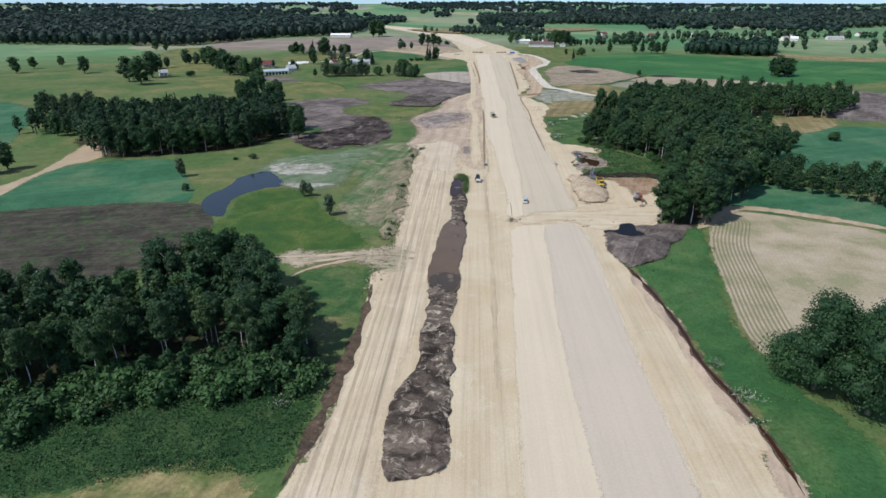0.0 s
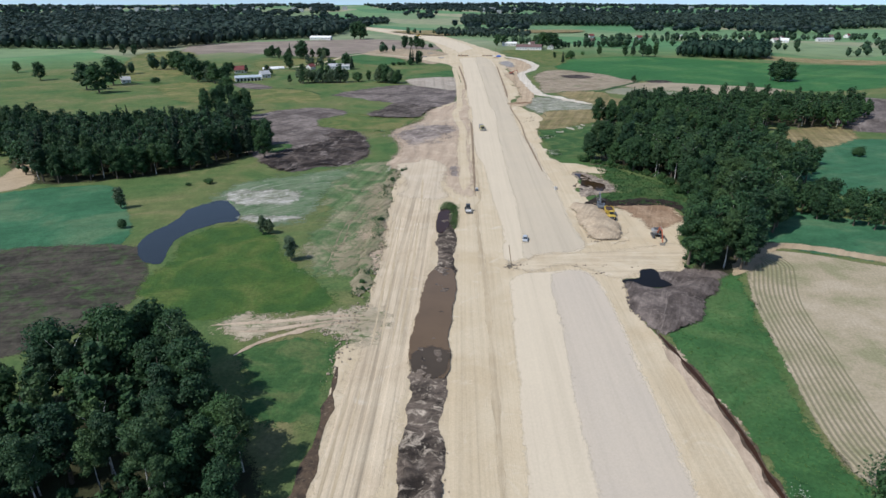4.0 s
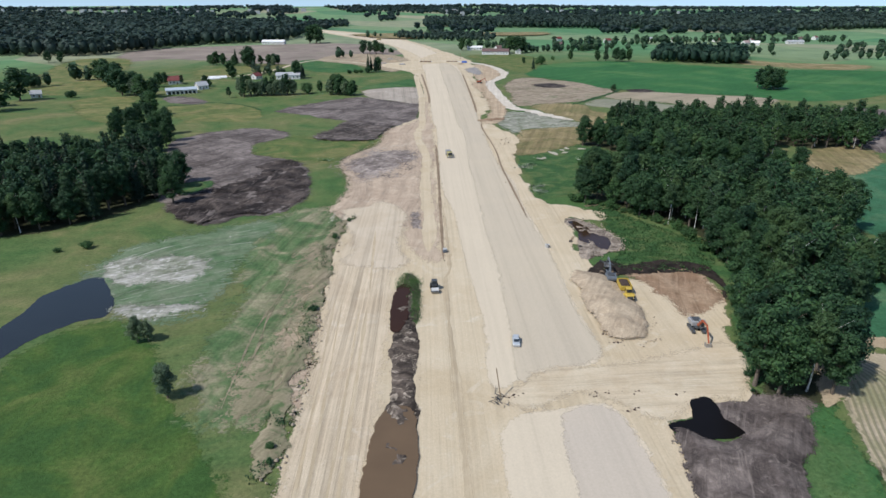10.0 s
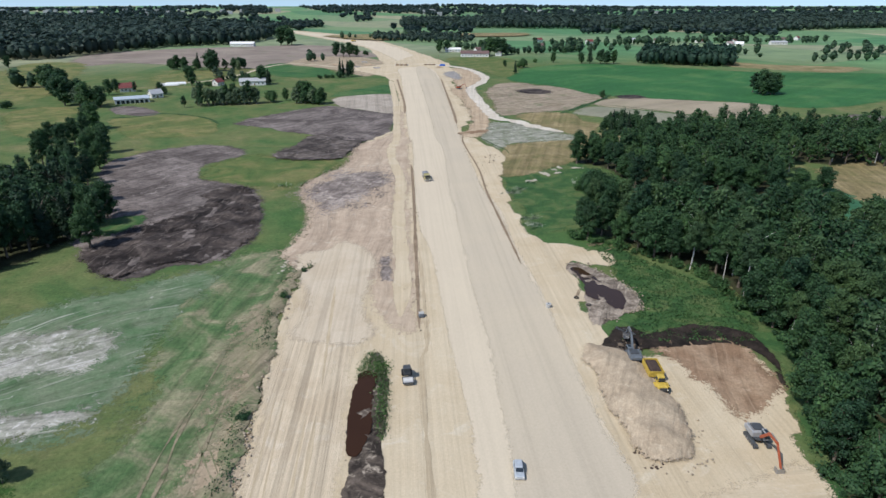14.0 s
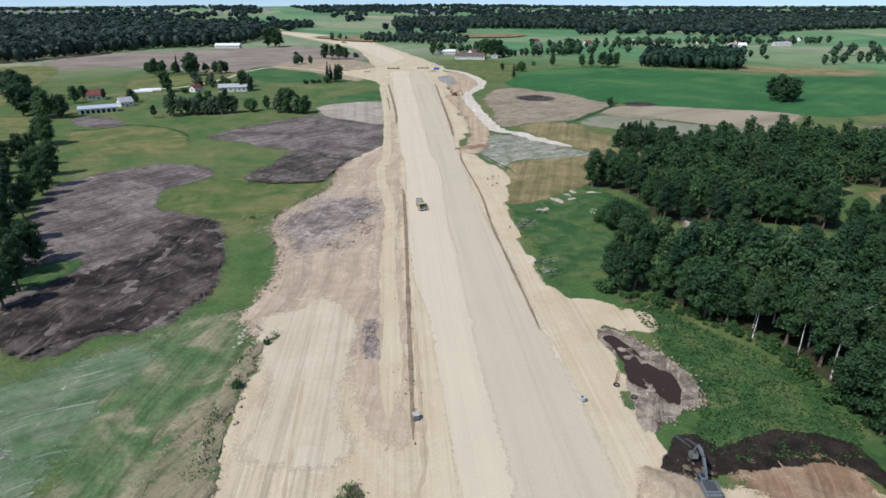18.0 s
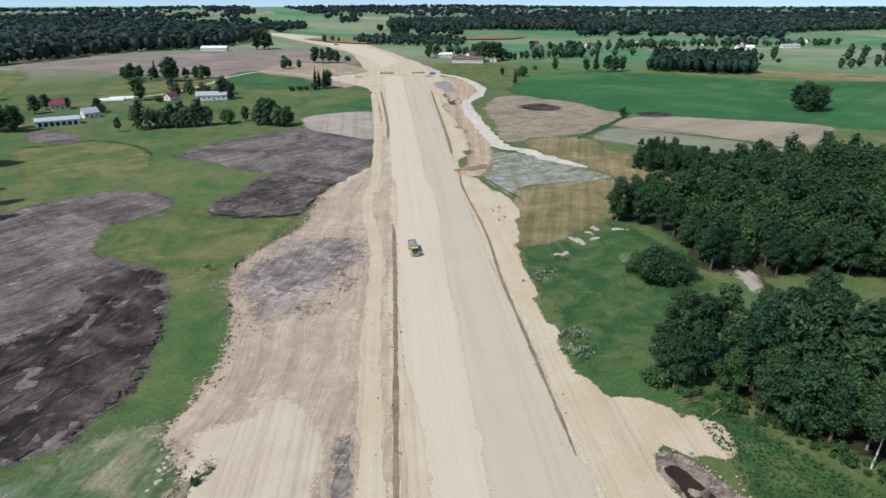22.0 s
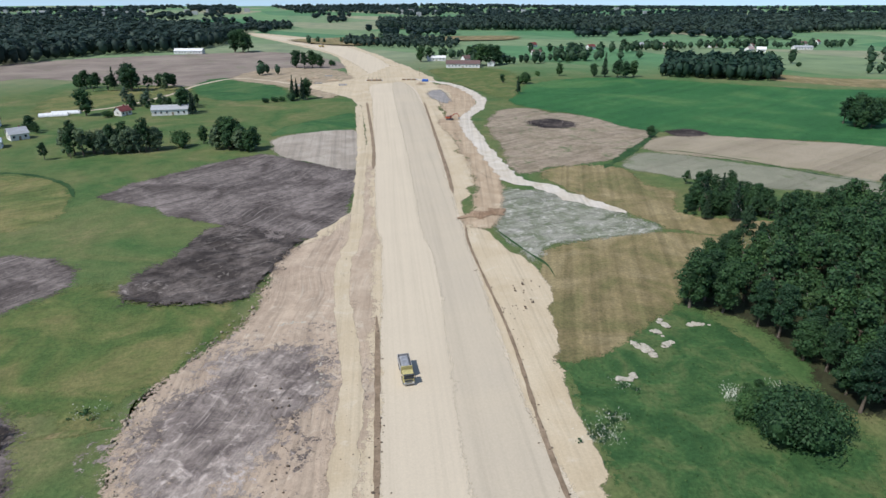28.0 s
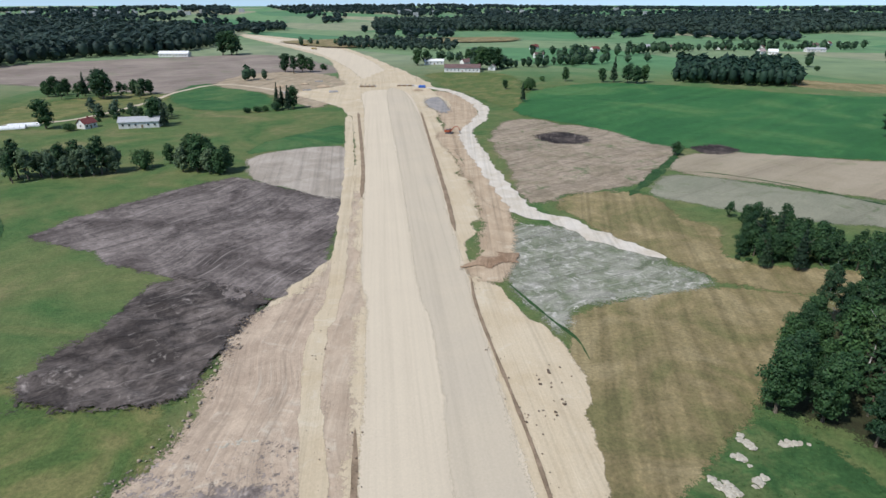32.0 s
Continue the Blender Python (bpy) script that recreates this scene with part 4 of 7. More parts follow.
SHRUBS_C = [(109, 274), (105, 259), (98, 243), (88, 224), (82, 211), (78, 203), (80, 202), (87, 215), (95, 231), (104, 249), (110, 267)]
WOOD_RIGHT_C = [(111, 272), (104, 255), (93, 233), (83, 212), (78, 203), (80, 203), (81, 198), (92, 198), (98, 202), (112, 222), (132, 239), (138, 259)]
WOOD_RIGHT_B = [(110, 430), (121, 422), (124, 404), (122, 382), (148, 375), (166, 374), (176, 365), (176, 360), (195, 385), (220, 417), (236, 411), (261, 403), (312, 452), (289, 473), (244, 485), (207, 484), (186, 469), (153, 463), (124, 443)]
HEDGE_R = [(151, 492), (161, 487), (177, 494), (164, 507)]
HEDGE_R2 = [(167, 539), (173, 535), (171, 525), (156, 507), (149, 498), (165, 493), (178, 485), (186, 480), (205, 473), (222, 489), (205, 499), (186, 507), (182, 521)]
BELT_R = [(132, 252), (147, 240), (164, 228), (177, 215), (202, 218), (195, 240), (170, 258), (151, 270)]
FARM_ROW = [(-123, 630), (-112, 632), (-98, 632), (-78, 635), (-81, 645), (-103, 644), (-117, 642), (-128, 640)]
FARM_GROVE = [(-136, 771), (-117, 784), (-87, 767), (-94, 794), (-125, 810), (-145, 795)]
FARM_GROVE_B = [(-213, 880), (-179, 874), (-128, 878), (-138, 912), (-194, 915), (-225, 913)]
FARM_CLUMP = [(-48, 634), (-27, 626), (-28, 638), (-42, 651), (-50, 646)]
SHRUBS_TALL = [(-103, 93), (-88, 95), (-74, 100), (-48, 109), (-28, 106), (-30, 113), (-50, 115), (-76, 105), (-90, 99), (-106, 96)]
FLOOR_RIGHT = [(83, 334), (89, 330), (95, 322), (102, 308), (110, 298), (109, 283), (110, 268), (126, 257), (173, 293), (155, 317), (140, 332), (123, 338), (111, 341), (94, 341), (86, 339)]
GROVE_R = [(177, 329), (194, 339), (195, 322), (179, 303), (169, 307)]


# ---------------------------------------------------------------- laid ground, from below upwards
SOUTH_L, SOUTH_M, SOUTH_R = (-8, -215), (8, -215), (27, -215)
CROP_SIDE = FIELD_CROP[-5:] + FIELD_CROP[:1]
SAND_ALL = [(-46, -220), (-40, -60), (-34, 10), (-31.3, 45)] + SAND_WEST + SAND_EAST + [(57, 45), (55.5, 10), (53, -60), (50, -220)]
for k, (name, line, mat, level, label, category, feather, jag) in enumerate((
    ("verge", VERGE_R, "lush", 1, "fresh green verge beside the creek", "grass", 3, 1.5),
    ("verge", VERGE_PIT, "verge", 1, "rank green grass beside the dug pit", "grass", 4, 2),
    ("verge", VERGE_L, "herbs", 1, "rank green herbs before the wood", "grass", 4, 2),
    ("wood_floor", FLOOR_NEAR, "floor", 1.5, "ground under the wood, coloured dark for its shade", "ground", 4, 2),
    ("wood_floor", FLOOR_RIGHT, "floor", 1.6, "ground under the wood, coloured dark for its shade", "ground", 4, 2),
    ("wood_floor", WOOD_RIGHT_C, "floor", 1.7, "ground under the wood, coloured dark for its shade", "ground", 4, 2),
    ("wood_floor", WOOD_RIGHT_B, "floor", 1.8, "ground under the wood, coloured dark for its shade", "ground", 5, 2),
    ("wood_floor", WOOD_LEFT, "floor", 1.9, "ground under the wood, coloured dark for its shade", "ground", 5, 2),
    ("dry_grass", DRY_NEAR, "drygrass", 2, "dry yellow grass beside the sand road", "grass", 4, 2),
    ("verge", VERGE_TRI, "verge", 1, "green meadow between sand and wood", "grass", 4, 1.5),
    ("clay_patch", CLAY_ROAD, "pink", 3, "bare pale scraped strip beside the sand road", "bare ground", 4, 2),
    ("verge", VERGE_MID, "verge", 1, "dark rank grass below the side track", "grass", 4, 2),
    ("meadow", MEADOW, "meadow", 1, "bright yellow-green meadow beside the pond", "meadow", 4, 1.5),
    ("young_crop_field", FIELD_TEAL, "teal", 1, "blue-green field of young crop", "field", 2, 0.5),
    ("ploughed_field", FIELD_PLOUGH, "plough", 2, "dark brown ploughed field with some weeds", "field", 2.5, 0.8),
    ("field_track", TAN_TRACK, "tan", 3, "tan bare earth track along the crop field", "track", 2.5, 0.8),
    ("thin_grass", CLAY_GREEN, "claygreen", 2, "thin grass growing over pale clay", "grass", 10, 4),
    ("clay_patch", CLAY_A, "clay", 3, "bare pale clay with scraped streaks", "bare ground", 5, 3),
    ("clay_patch", CLAY_B, "clay", 3, "bare pale clay with scraped streaks", "bare ground", 4, 3),
    ("verge", VERGE_C, "verge", 1, "rank green grass along the wood edge", "grass", 3, 1.5),
    ("weedy_earth", EARTH_L, "earth_green", 3, "bare earth with weeds beside the sand road", "bare ground", 7, 3),
    ("thin_grass", THIN_L, "thingrass", 1.2, "thin worn grass beside the sand road", "grass", 10, 4),
    ("bare_earth", DRYGRASS, "earth_thin", 2, "bare trampled earth beside the sand road", "bare ground", 9, 4),
    ("olive_grass", OLIVE_A, "olive", 1, "olive green rough grass between peat patches", "grass", 9, 4),
    ("peat_field", PEAT_A, "peat", 2, "stripped grey-brown peat ground", "bare ground", 8, 4),
    ("grass_patch", GREEN_GAP, "verge", 4, "green grass patch in the peat", "grass", 3, 1.5),
    ("peat_field", PEAT_B, "peat", 2, "stripped grey-brown peat ground", "bare ground", 8, 4),
    ("grey_soil_field", GREYCORNER, "greycorner", 3, "bare light grey soil beside the road", "bare ground", 3, 1),
    ("hay_field", FIELD_TAN_L, "stubble_left", 1, "yellowish mown hay field", "field", 4, 1),
    ("lush_field", FIELD_LUSH, "lush", 1, "lush dark green field edge", "field", 5, 1),
    ("ploughed_field", FIELD_PLOUGH_FAR, "plough_far", 1, "pinkish brown ploughed field far off", "field", 12, 3),
    ("green_field", FIELD_GREEN_FAR, "lush", 1, "dark green field by the farm track", "field", 8, 2),
    ("hay_field", [(-400, 880), (-420, 1000), (-350, 985), (-285, 790), (-262, 690), (-283, 655), (-330, 700)], "stubble_left", 1, "yellowish mown hay field behind the farm", "field", 12, 3),
    ("hay_field", [(-253, 624), (-216, 636), (-188, 572), (-170, 520), (-210, 540)], "stubble_left", 1, "yellowish mown hay field before the farm", "field", 8, 3),
    ("bare_earth", [(-185, 632), (-165, 634), (-142, 602), (-150, 592), (-172, 604)], "peat", 2, "bare dark earth before the farm barn", "bare ground", 4, 2),
    ("hay_field", FIELD_DRY_FAR, "stubble_left", 1, "yellowish dry field by the farm track", "field", 10, 2),
    ("sand_yard", SAND_FAR_L, "earth_green", 2, "sandy side area by the bridge works", "bare ground", 8, 3),
    ("young_crop_field", FIELD_GREEN_R, "teal", 1, "blue-green field of young crop", "field", 6, 2),
    ("young_crop_field", FIELD_GREEN_L, "teal", 1, "blue-green field of young crop", "field", 6, 2),
    ("young_crop_field", FIELD_TEAL_R, "teal", 1, "blue-green field of young crop", "field", 3, 0.8),
    ("stubble_field", FIELD_TAN_R, "stubble", 1, "tan mown field beside the road works", "field", 3, 1),
    ("stubble_field", FIELD_TAN_R2, "stubble", 1, "tan mown field beyond the white track", "field", 4, 1.5),
    ("clay_patch", CLAY_R, "clay_right", 2, "whitish clay patch with thin grass", "bare ground", 4, 2),
    ("cleared_ground", CLEARING_R, "clearing", 1, "cleared greyish ground with weeds", "bare ground", 10, 4),
    ("weedy_earth", EARTH_R, "brownsand", 1.5, "reddish earth with weeds between road and track", "bare ground", 6, 3),
    ("peat_spot", CLEAR_DARK, "peat_dark", 3, "dark peat spot on cleared ground", "bare ground", 9, 4),
    ("peat_spot", CLEAR_DARK_B, "peat_dark", 3, "dark peat spot on cleared ground", "bare ground", 8, 4),
    ("bare_field", STRIP_PINK, "strip", 1, "bare pinkish tan field strip", "field", 5, 1),
    ("thin_crop_field", STRIP_GREY, "strip_grey", 1, "grey-green field strip with thin crop", "field", 4, 1),
    ("emerald_field", FIELD_EMERALD, "emerald", 1, "large emerald green crop field", "field", 4, 1),
    ("stubble_field", FIELD_TAN_FAR, "stubble", 1, "tan field strip far off", "field", 8, 2),
    ("green_field", FIELD_GREEN_FAR_R, "olive", 1, "olive green field beside the farm", "field", 8, 2),
    ("pale_field", FIELD_PALE_FAR, "stubble", 1, "pale tan field far along the road", "field", 20, 4),
    ("peat_field", PEAT_FAR_R, "peat", 1, "stripped grey-brown peat ground", "bare ground", 10, 4),
    ("stubble_field", FIELD_PALE_R, "stubble", 1, "pale tan field beside the wood", "field", 5, 2),
)):
    patch(name, line, M[mat], level + k * 0.06, label, category, feather, jag, 6.0 if feather > 7 else 3.0)

patch("peat_heap_field", PEAT_A_DARK, M["peat_dark"], 3, "heaped dark wet peat with digger marks", "bare ground", 9, 4, lumps=1.2, lump_size=7)
patch("peat_heap_field", PEAT_B_DARK, M["peat_b"], 3, "dark peat pushed up in streaks", "bare ground", 9, 4, lumps=0.9, lump_size=7)
patch("crop_field", FIELD_CROP, M["crop"], 1, "pale field with curved seed rows", "field", 2.5, 0.6, rows=CROP_SIDE, fine=1.6)
patch("pond", POND, M["pond"], 3, "dark blue pond between meadow and clay", "pond", 1.5, 0.8, 2.0)
patch("sand_ground", SAND_ALL, M["sand"], 3, "yellowish sand of the new road corridor", "bare ground", 2.2, 0.7, rise=0.04)
patch("sand_ground", SAND_FAR, M["sand"], 3, "yellowish sand of the new road corridor", "bare ground", 10, 3, 8)
patch("pinkish_sand", PINK_W, M["pinksand"], 6, "pinkish sand scraped flat beside the road", "bare ground", 8, 3)
patch("scraped_earth", MUD_PINK, M["pink"], 7.3, "pinkish scraped earth with wheel tracks", "bare ground", 8, 3)
patch("grey_mud", MUD_GREY, M["greymud"], 8, "drying grey mud with tyre marks", "bare ground", 20, 6)
patch("grey_mud", MUD_DARK, M["greymud"], 9, "drying grey mud with tyre marks", "bare ground", 10, 4)
patch("grey_mud", MUD_STREAK, M["greymud"], 9, "drying grey mud with tyre marks", "bare ground", 2, 1.5)
patch("sand_road", [(-40, -215), (-33.5, -60), (-29, 10), (-26.8, 50)] + HAUL_L + [(-12.4, 50), (-14, 10), (-17, -60), (-22, -215)], M["haul"], 7, "rutted sandy haul road", "road", 3, 1)
patch("pale_sand", GREYSAND, M["greysand"], 8.3, "levelled pale grey sand", "bare ground", 8, 3)
patch("damp_sand", CREEK_SAND, M["pink"], 5, "brownish damp sand beside the creek", "bare ground", 3, 1.5)
patch("clay_patch", CLAY_DITCH, M["greycorner"], 4, "pale gravelly patch beside the ditch", "bare ground", 3, 1.5)
patch("clay_patch", CLAY_DITCH_B, M["greycorner"], 4, "pale gravelly patch beside the ditch", "bare ground", 2, 1)
patch("branch_track", BRANCH, M["branch"], 8, "pale muddy side track with tyre marks", "track", 7, 3)
patch("carriageway", [SOUTH_L, (3.7, -56.2), (9.0, 16.0), (11.7, 53.5)] + DECK_ALL + [(42.0, 53.5), (39.9, 16.0), (35.9, -56.2), SOUTH_R], M["gravel_l"], 8, "pale compacted gravel base of the new road", "road", 2.4, 0.12)
patch("carriageway", [SOUTH_M, (18.0, -56.2), (22.6, 16.0), (24.9, 53.5)] + DECK_R + [(41.5, 53.5), (39.5, 16.0), (35.6, -56.2), SOUTH_R], M["gravel_r"], 9, "grey compacted gravel base of the new road", "road", 2.4, 0.12)
patch("carriageway", ROAD_ALL, M["gravel_l"], 8, "pale compacted gravel base of the new road", "road", 2.4, 0.12)
patch("carriageway", ROAD_R, M["gravel_far"], 9, "beige compacted gravel base of the new road", "road", 3.0, 0.12)
patch("carriageway", FAR_ROAD, M["gravel_l"], 5, "pale gravel road curving away far off", "road", 8, 1, 8)
patch("crossing", CROSSING, M["crossing"], 9.8, "sandy site crossing over the new road", "road", 7, 2)
patch("peat_fill", PEATSTRIP, M["peat_wet"], 8, "wet dark peat lying between the sand lanes", "bare ground", 1.4, 1.5, 1.2, lumps=0.5, lump_size=3.0)
patch("peat_heaps", [p for p in PEATSTRIP if p[1] < 146], M["peat_wet"], 9, "dumped heaps of dark wet peat between the lanes", "heap", 1.6, 1.7, 1.2, lumps=1.5, lump_size=3.4)
patch("trench_water", TRENCH_WATER, M["muddy"], 29, "muddy brown water standing in the trench", "water", 1.2, 0.6, 1.5)
# a second sheet in a darker water colour over the trench end
patch("deep_water", TRENCH_END, M["endwater"], 29.4, "darker brown water at the end of the trench", "water", 4, 1.0, 1.5)
patch("trench_water", TRENCH_WATER_B, M["brownwater"], 29, "dark brown bog water in the trench", "water", 1.0, 0.6, 1.5)
patch("peat_heap", PEATHEAP, M["heap"], 6, "broad heap of dumped grey-brown peat", "heap", 1.6, 0.8, 1.5, rise=1.4, slope=5, lumps=0.5)
patch("peat_ground", HEAP_GROUND, M["heap"], 4.5, "trampled dark peat between pool and wood", "bare ground", 3, 1.5)
patch("black_pool", PEAT_WATER, M["blackwater"], 12, "black peaty pool beside the heap", "water", 0.8, 0.6, 1.5)
patch("brown_earth", BROWN_PIT, M["brown"], 8, "red-brown dug earth slope", "bare ground", 3.5, 1.5)
patch("peat_bank", DARK_TRENCH, M["black"], 7, "black cut peat bank below the meadow", "bank", 1.4, 1.0, 1.5, lumps=0.8, lump_size=2.5)
patch("sand_heap", SAND_HEAP, M["sand_heap"], 6, "long heap of dumped brownish sand", "heap", 3.5, 1.5, 1.5, rise=1.9, slope=6.5, lumps=0.6, lump_size=3)
patch("pit_bank", PIT_BANK, M["roots"], 7, "ragged dug peat bank round a pool", "bank", 1.5, 1.0, 1.5, lumps=0.45, lump_size=2.5)
patch("pit_water", PIT_WATER, M["pitwater"], 24, "dark brown water in the dug pit", "water", 0.8, 0.8, 1.5)
patch("brown_earth", BROWN_STRIP, M["brownsand"], 9, "reddish earth strip beside the carriageway", "bare ground", 3, 1.5)
patch("damp_ground", PUDDLE_R, M["dampgrey"], 11, "damp grey gravel beside the far track", "bare ground", 5, 1.5)
ribbon("ditch", DITCH_L, 1.5, M["ditch"], 9.7, "narrow brown drainage ditch along the road", "ditch", jag=0.4)
ribbon("ditch", DITCH_L2, 2.4, M["ditch"], 14, "brown drainage ditch along the road", "ditch", jag=0.3)
ribbon("ditch", DITCH_R, 1.1, M["ditch"], 13.7, "brown drainage ditch along the road", "ditch", jag=0.5)
ribbon("ditch", DITCH_R2, 2.2, M["ditch"], 22, "brown drainage ditch along the road", "ditch", jag=0.3)
for line, w, up in ((RUT_A, 1.6, 8.5), (RUT_B, 0.9, 8.5), (RUT_C, 1.0, 8.5), (RUT_D, 0.9, 8.5), (RUT_E, 0.9, 8.5), ([(x + 2.2, y) for x, y in RUT_D], 0.7, 8.5), ([(x + 2.0, y) for x, y in RUT_B], 0.7, 8.5), ([(x - 1.9, y) for x, y in RUT_C], 0.7, 8.5)):
    ribbon("wheel_rut", line, w, M["rut"], up, "long worn wheel rut in the sand", "rut", jag=0.8)
ribbon("haul_track", HAUL_CURVE, 6.4, M["sand"], 9.2, "pale winding haul track beside the road", "track")
ribbon("creek_bank", CREEK, 2.4, M["creekbank"], 7.5, "dark earth bank of the creek", "bank", jag=1.3)
ribbon("creek", CREEK, 1.1, M["brownwater"], 9, "narrow brown creek along the sand edge", "ditch", jag=1.0)
# dark earth-coloured strip laid for the shade between sand and vegetation
ribbon("edge_shade", EDGE_SHADE_L, 3.0, M["creekbank"], 8, "dark strip standing for shade along the sand road", "bank", jag=1.1)
ribbon("field_ditch", [(-175, 590), (-155.5, 587.5), (-140.1, 600.5), (-119.3, 592.5), (-100.5, 575.2), (-90, 556)], 3.0, M["herbs"], 5.5, "dark overgrown field ditch", "ditch", jag=0.9)
ribbon("field_ditch", [(146, 566), (160.9, 582.0), (191.5, 616.2), (210.7, 640.9), (217, 652)], 5.5, M["herbs"], 5.5, "dark overgrown field ditch", "ditch", jag=0.9)
ribbon("field_ditch", [(189.4, 596.2), (201.4, 592.2), (223.0, 569.6), (242.5, 538.3), (262, 520)], 1.8, M["herbs"], 5.8, "dark overgrown field ditch", "ditch", jag=0.9)
ribbon("field_ditch", [(73.6, 497), (76.4, 485), (80.0, 471), (83.0, 461), (82.6, 452)], 0.9, M["herbs"], 6, "dark overgrown ditch beside the sand", "ditch", jag=0.9)
ribbon("culvert_spoil", [(62.5, 505.5), (68.0, 508.0), (76.0, 510.0), (83.0, 513.0)], 9.0, M["brown"], 10, "brown damp earth over a culvert", "bare ground", 1.5, (0, 0.5, 0.7, 0.4, 0), 0.9)
for line in ([(-29.8, 212.0), (-28.2, 230.2), (-28.5, 242.7), (-26.3, 262.1)], [(-31.0, 206.0), (-30.8, 223.9), (-30.3, 238.0), (-27.0, 260.0), (-25.7, 271.6)],
             [(-22.8, 240.4), (-17.6, 229.1), (-14.3, 226.0)], [(-25.3, 242.3), (-19.8, 230.7), (-14.4, 224.0)], [(-23.4, 208.0), (-23.0, 232.0), (-21.8, 262.0)]):
    ribbon("tyre_track", line, 0.55, M["earth_thin"], 7.5, "faint pale tyre track worn in thin grass", "rut", jag=1.2)
for line, w in ((BRANCH_RUT, 2.6), (BRANCH_RUT_B, 2.2), ([(-20.0, 173.5), (-31.0, 171.0), (-41.0, 168.0), (-50.0, 168.5)], 1.8)):
    ribbon("side_rut", line, w, M["pinksand"], 9.4, "pale braided wheel rut of the side track", "rut", jag=0.9)
ribbon("white_track", TRACK_R, 12, M["whitetrack"], 12, "white crushed-stone track", "track", jag=0.5)
ribbon("farm_track", TRACK_L, 6, M["greysand"], 5, "pale farm track through the fields", "track")
ribbon("field_path", PATH_R, 6, M["tan"], 5, "tan sandy path round the field", "track", jag=0.7)
ribbon("foot_path", TRACK_FORD, 2.5, M["drygrass"], 6, "worn pale path across the grass", "track")

# ---------------------------------------------------------------- trees
def tube(path, radii, sides=6):
    """A tapered round limb along a path."""
    vs, fs = [], []
    for i, (p, r) in enumerate(zip(path, radii)):
        for k in range(sides):
            a = 2 * math.pi * k / sides
            vs.append((p[0] + r * math.cos(a), p[1] + r * math.sin(a), p[2]))
    for i in range(len(path) - 1):
        for k in range(sides):
            a, b = i * sides + k, i * sides + (k + 1) % sides
            fs.append((a, b, b + sides, a + sides))
    return np.array(vs, float), np.array(fs, int)


def join(parts):
    vs, fs, n = [], [], 0
    for v, f in parts:
        vs.append(v)
        fs.append(f + n)
        n += len(v)
    return np.concatenate(vs), np.concatenate(fs)


def trunk_mesh(rng, h, r, limbs, crown_from):
    lean = rng.normal(0, 0.02, 2) * h
    zs = np.linspace(-0.4, h * 0.9, 6)
    path = [(lean[0] * (z / h) ** 2 + rng.normal(0, 0.06), lean[1] * (z / h) ** 2 + rng.normal(0, 0.06), z) for z in zs]
    parts = [tube(path, [r * (1.35 - 0.25 * min(i, 1)) * (1 - 0.86 * i / 5) for i in range(6)])]
    for i in range(limbs):
        z0 = h * rng.uniform(crown_from, 0.75)
        a, ln = rng.uniform(0, 6.28), h * rng.uniform(0.14, 0.24)
        p0 = np.array((lean[0] * (z0 / h) ** 2, lean[1] * (z0 / h) ** 2, z0))
        d = np.array((math.cos(a), math.sin(a), 0.8))
        parts.append(tube([p0, p0 + d * ln * 0.5, p0 + d * ln * (1, 1, 1.2)], [r * 0.4, r * 0.26, r * 0.08], 4))
    return join(parts)


def clumps(rng, centres, radii, count, size, droop=0.0):
    """Leaf clumps: small leaning facets over the shells of several lobes."""
    centres, radii = np.array(centres, float), np.array(radii, float)
    vol = radii.prod(1) ** (2 / 3)
    pick = rng.choice(len(centres), count, p=vol / vol.sum())
    d = rng.normal(size=(count, 3))
    d /= np.linalg.norm(d, axis=1)[:, None]
    d[:, 2] = np.where(d[:, 2] < -0.35, -d[:, 2], d[:, 2])
    rad = rng.uniform(0.62, 1.08, count)[:, None]
    c = centres[pick] + d * radii[pick] * rad
    nrm = d + rng.normal(0, 0.55, (count, 3)) + np.array((0, 0, 0.35 - droop))
    nrm /= np.linalg.norm(nrm, axis=1)[:, None]
    u = np.cross(nrm, rng.normal(size=(count, 3)))
    u /= np.linalg.norm(u, axis=1)[:, None]
    v = np.cross(nrm, u)
    s = size * rng.uniform(0.55, 1.35, (count, 1))
    l = s * rng.uniform(0.6, 1.0, (count, 1))
    bend = nrm * s * rng.uniform(-0.4, 0.1, (count, 1))
    k = rng.uniform(-0.6, 0.6, (count, 1))
    p = np.stack([c - u * s - v * l * 0.7, c + u * s - v * l * 0.5, c + u * s * k + v * l * 1.1 + bend], 1)
    return p.reshape(-1, 3), np.arange(count * 3).reshape(-1, 3)


ICO = bmesh.new()
bmesh.ops.create_icosphere(ICO, subdivisions=1, radius=1)
ICO_V = np.array([v.co[:] for v in ICO.verts])
ICO_F = np.array([[v.index for v in f.verts] for f in ICO.faces])
ICO.free()


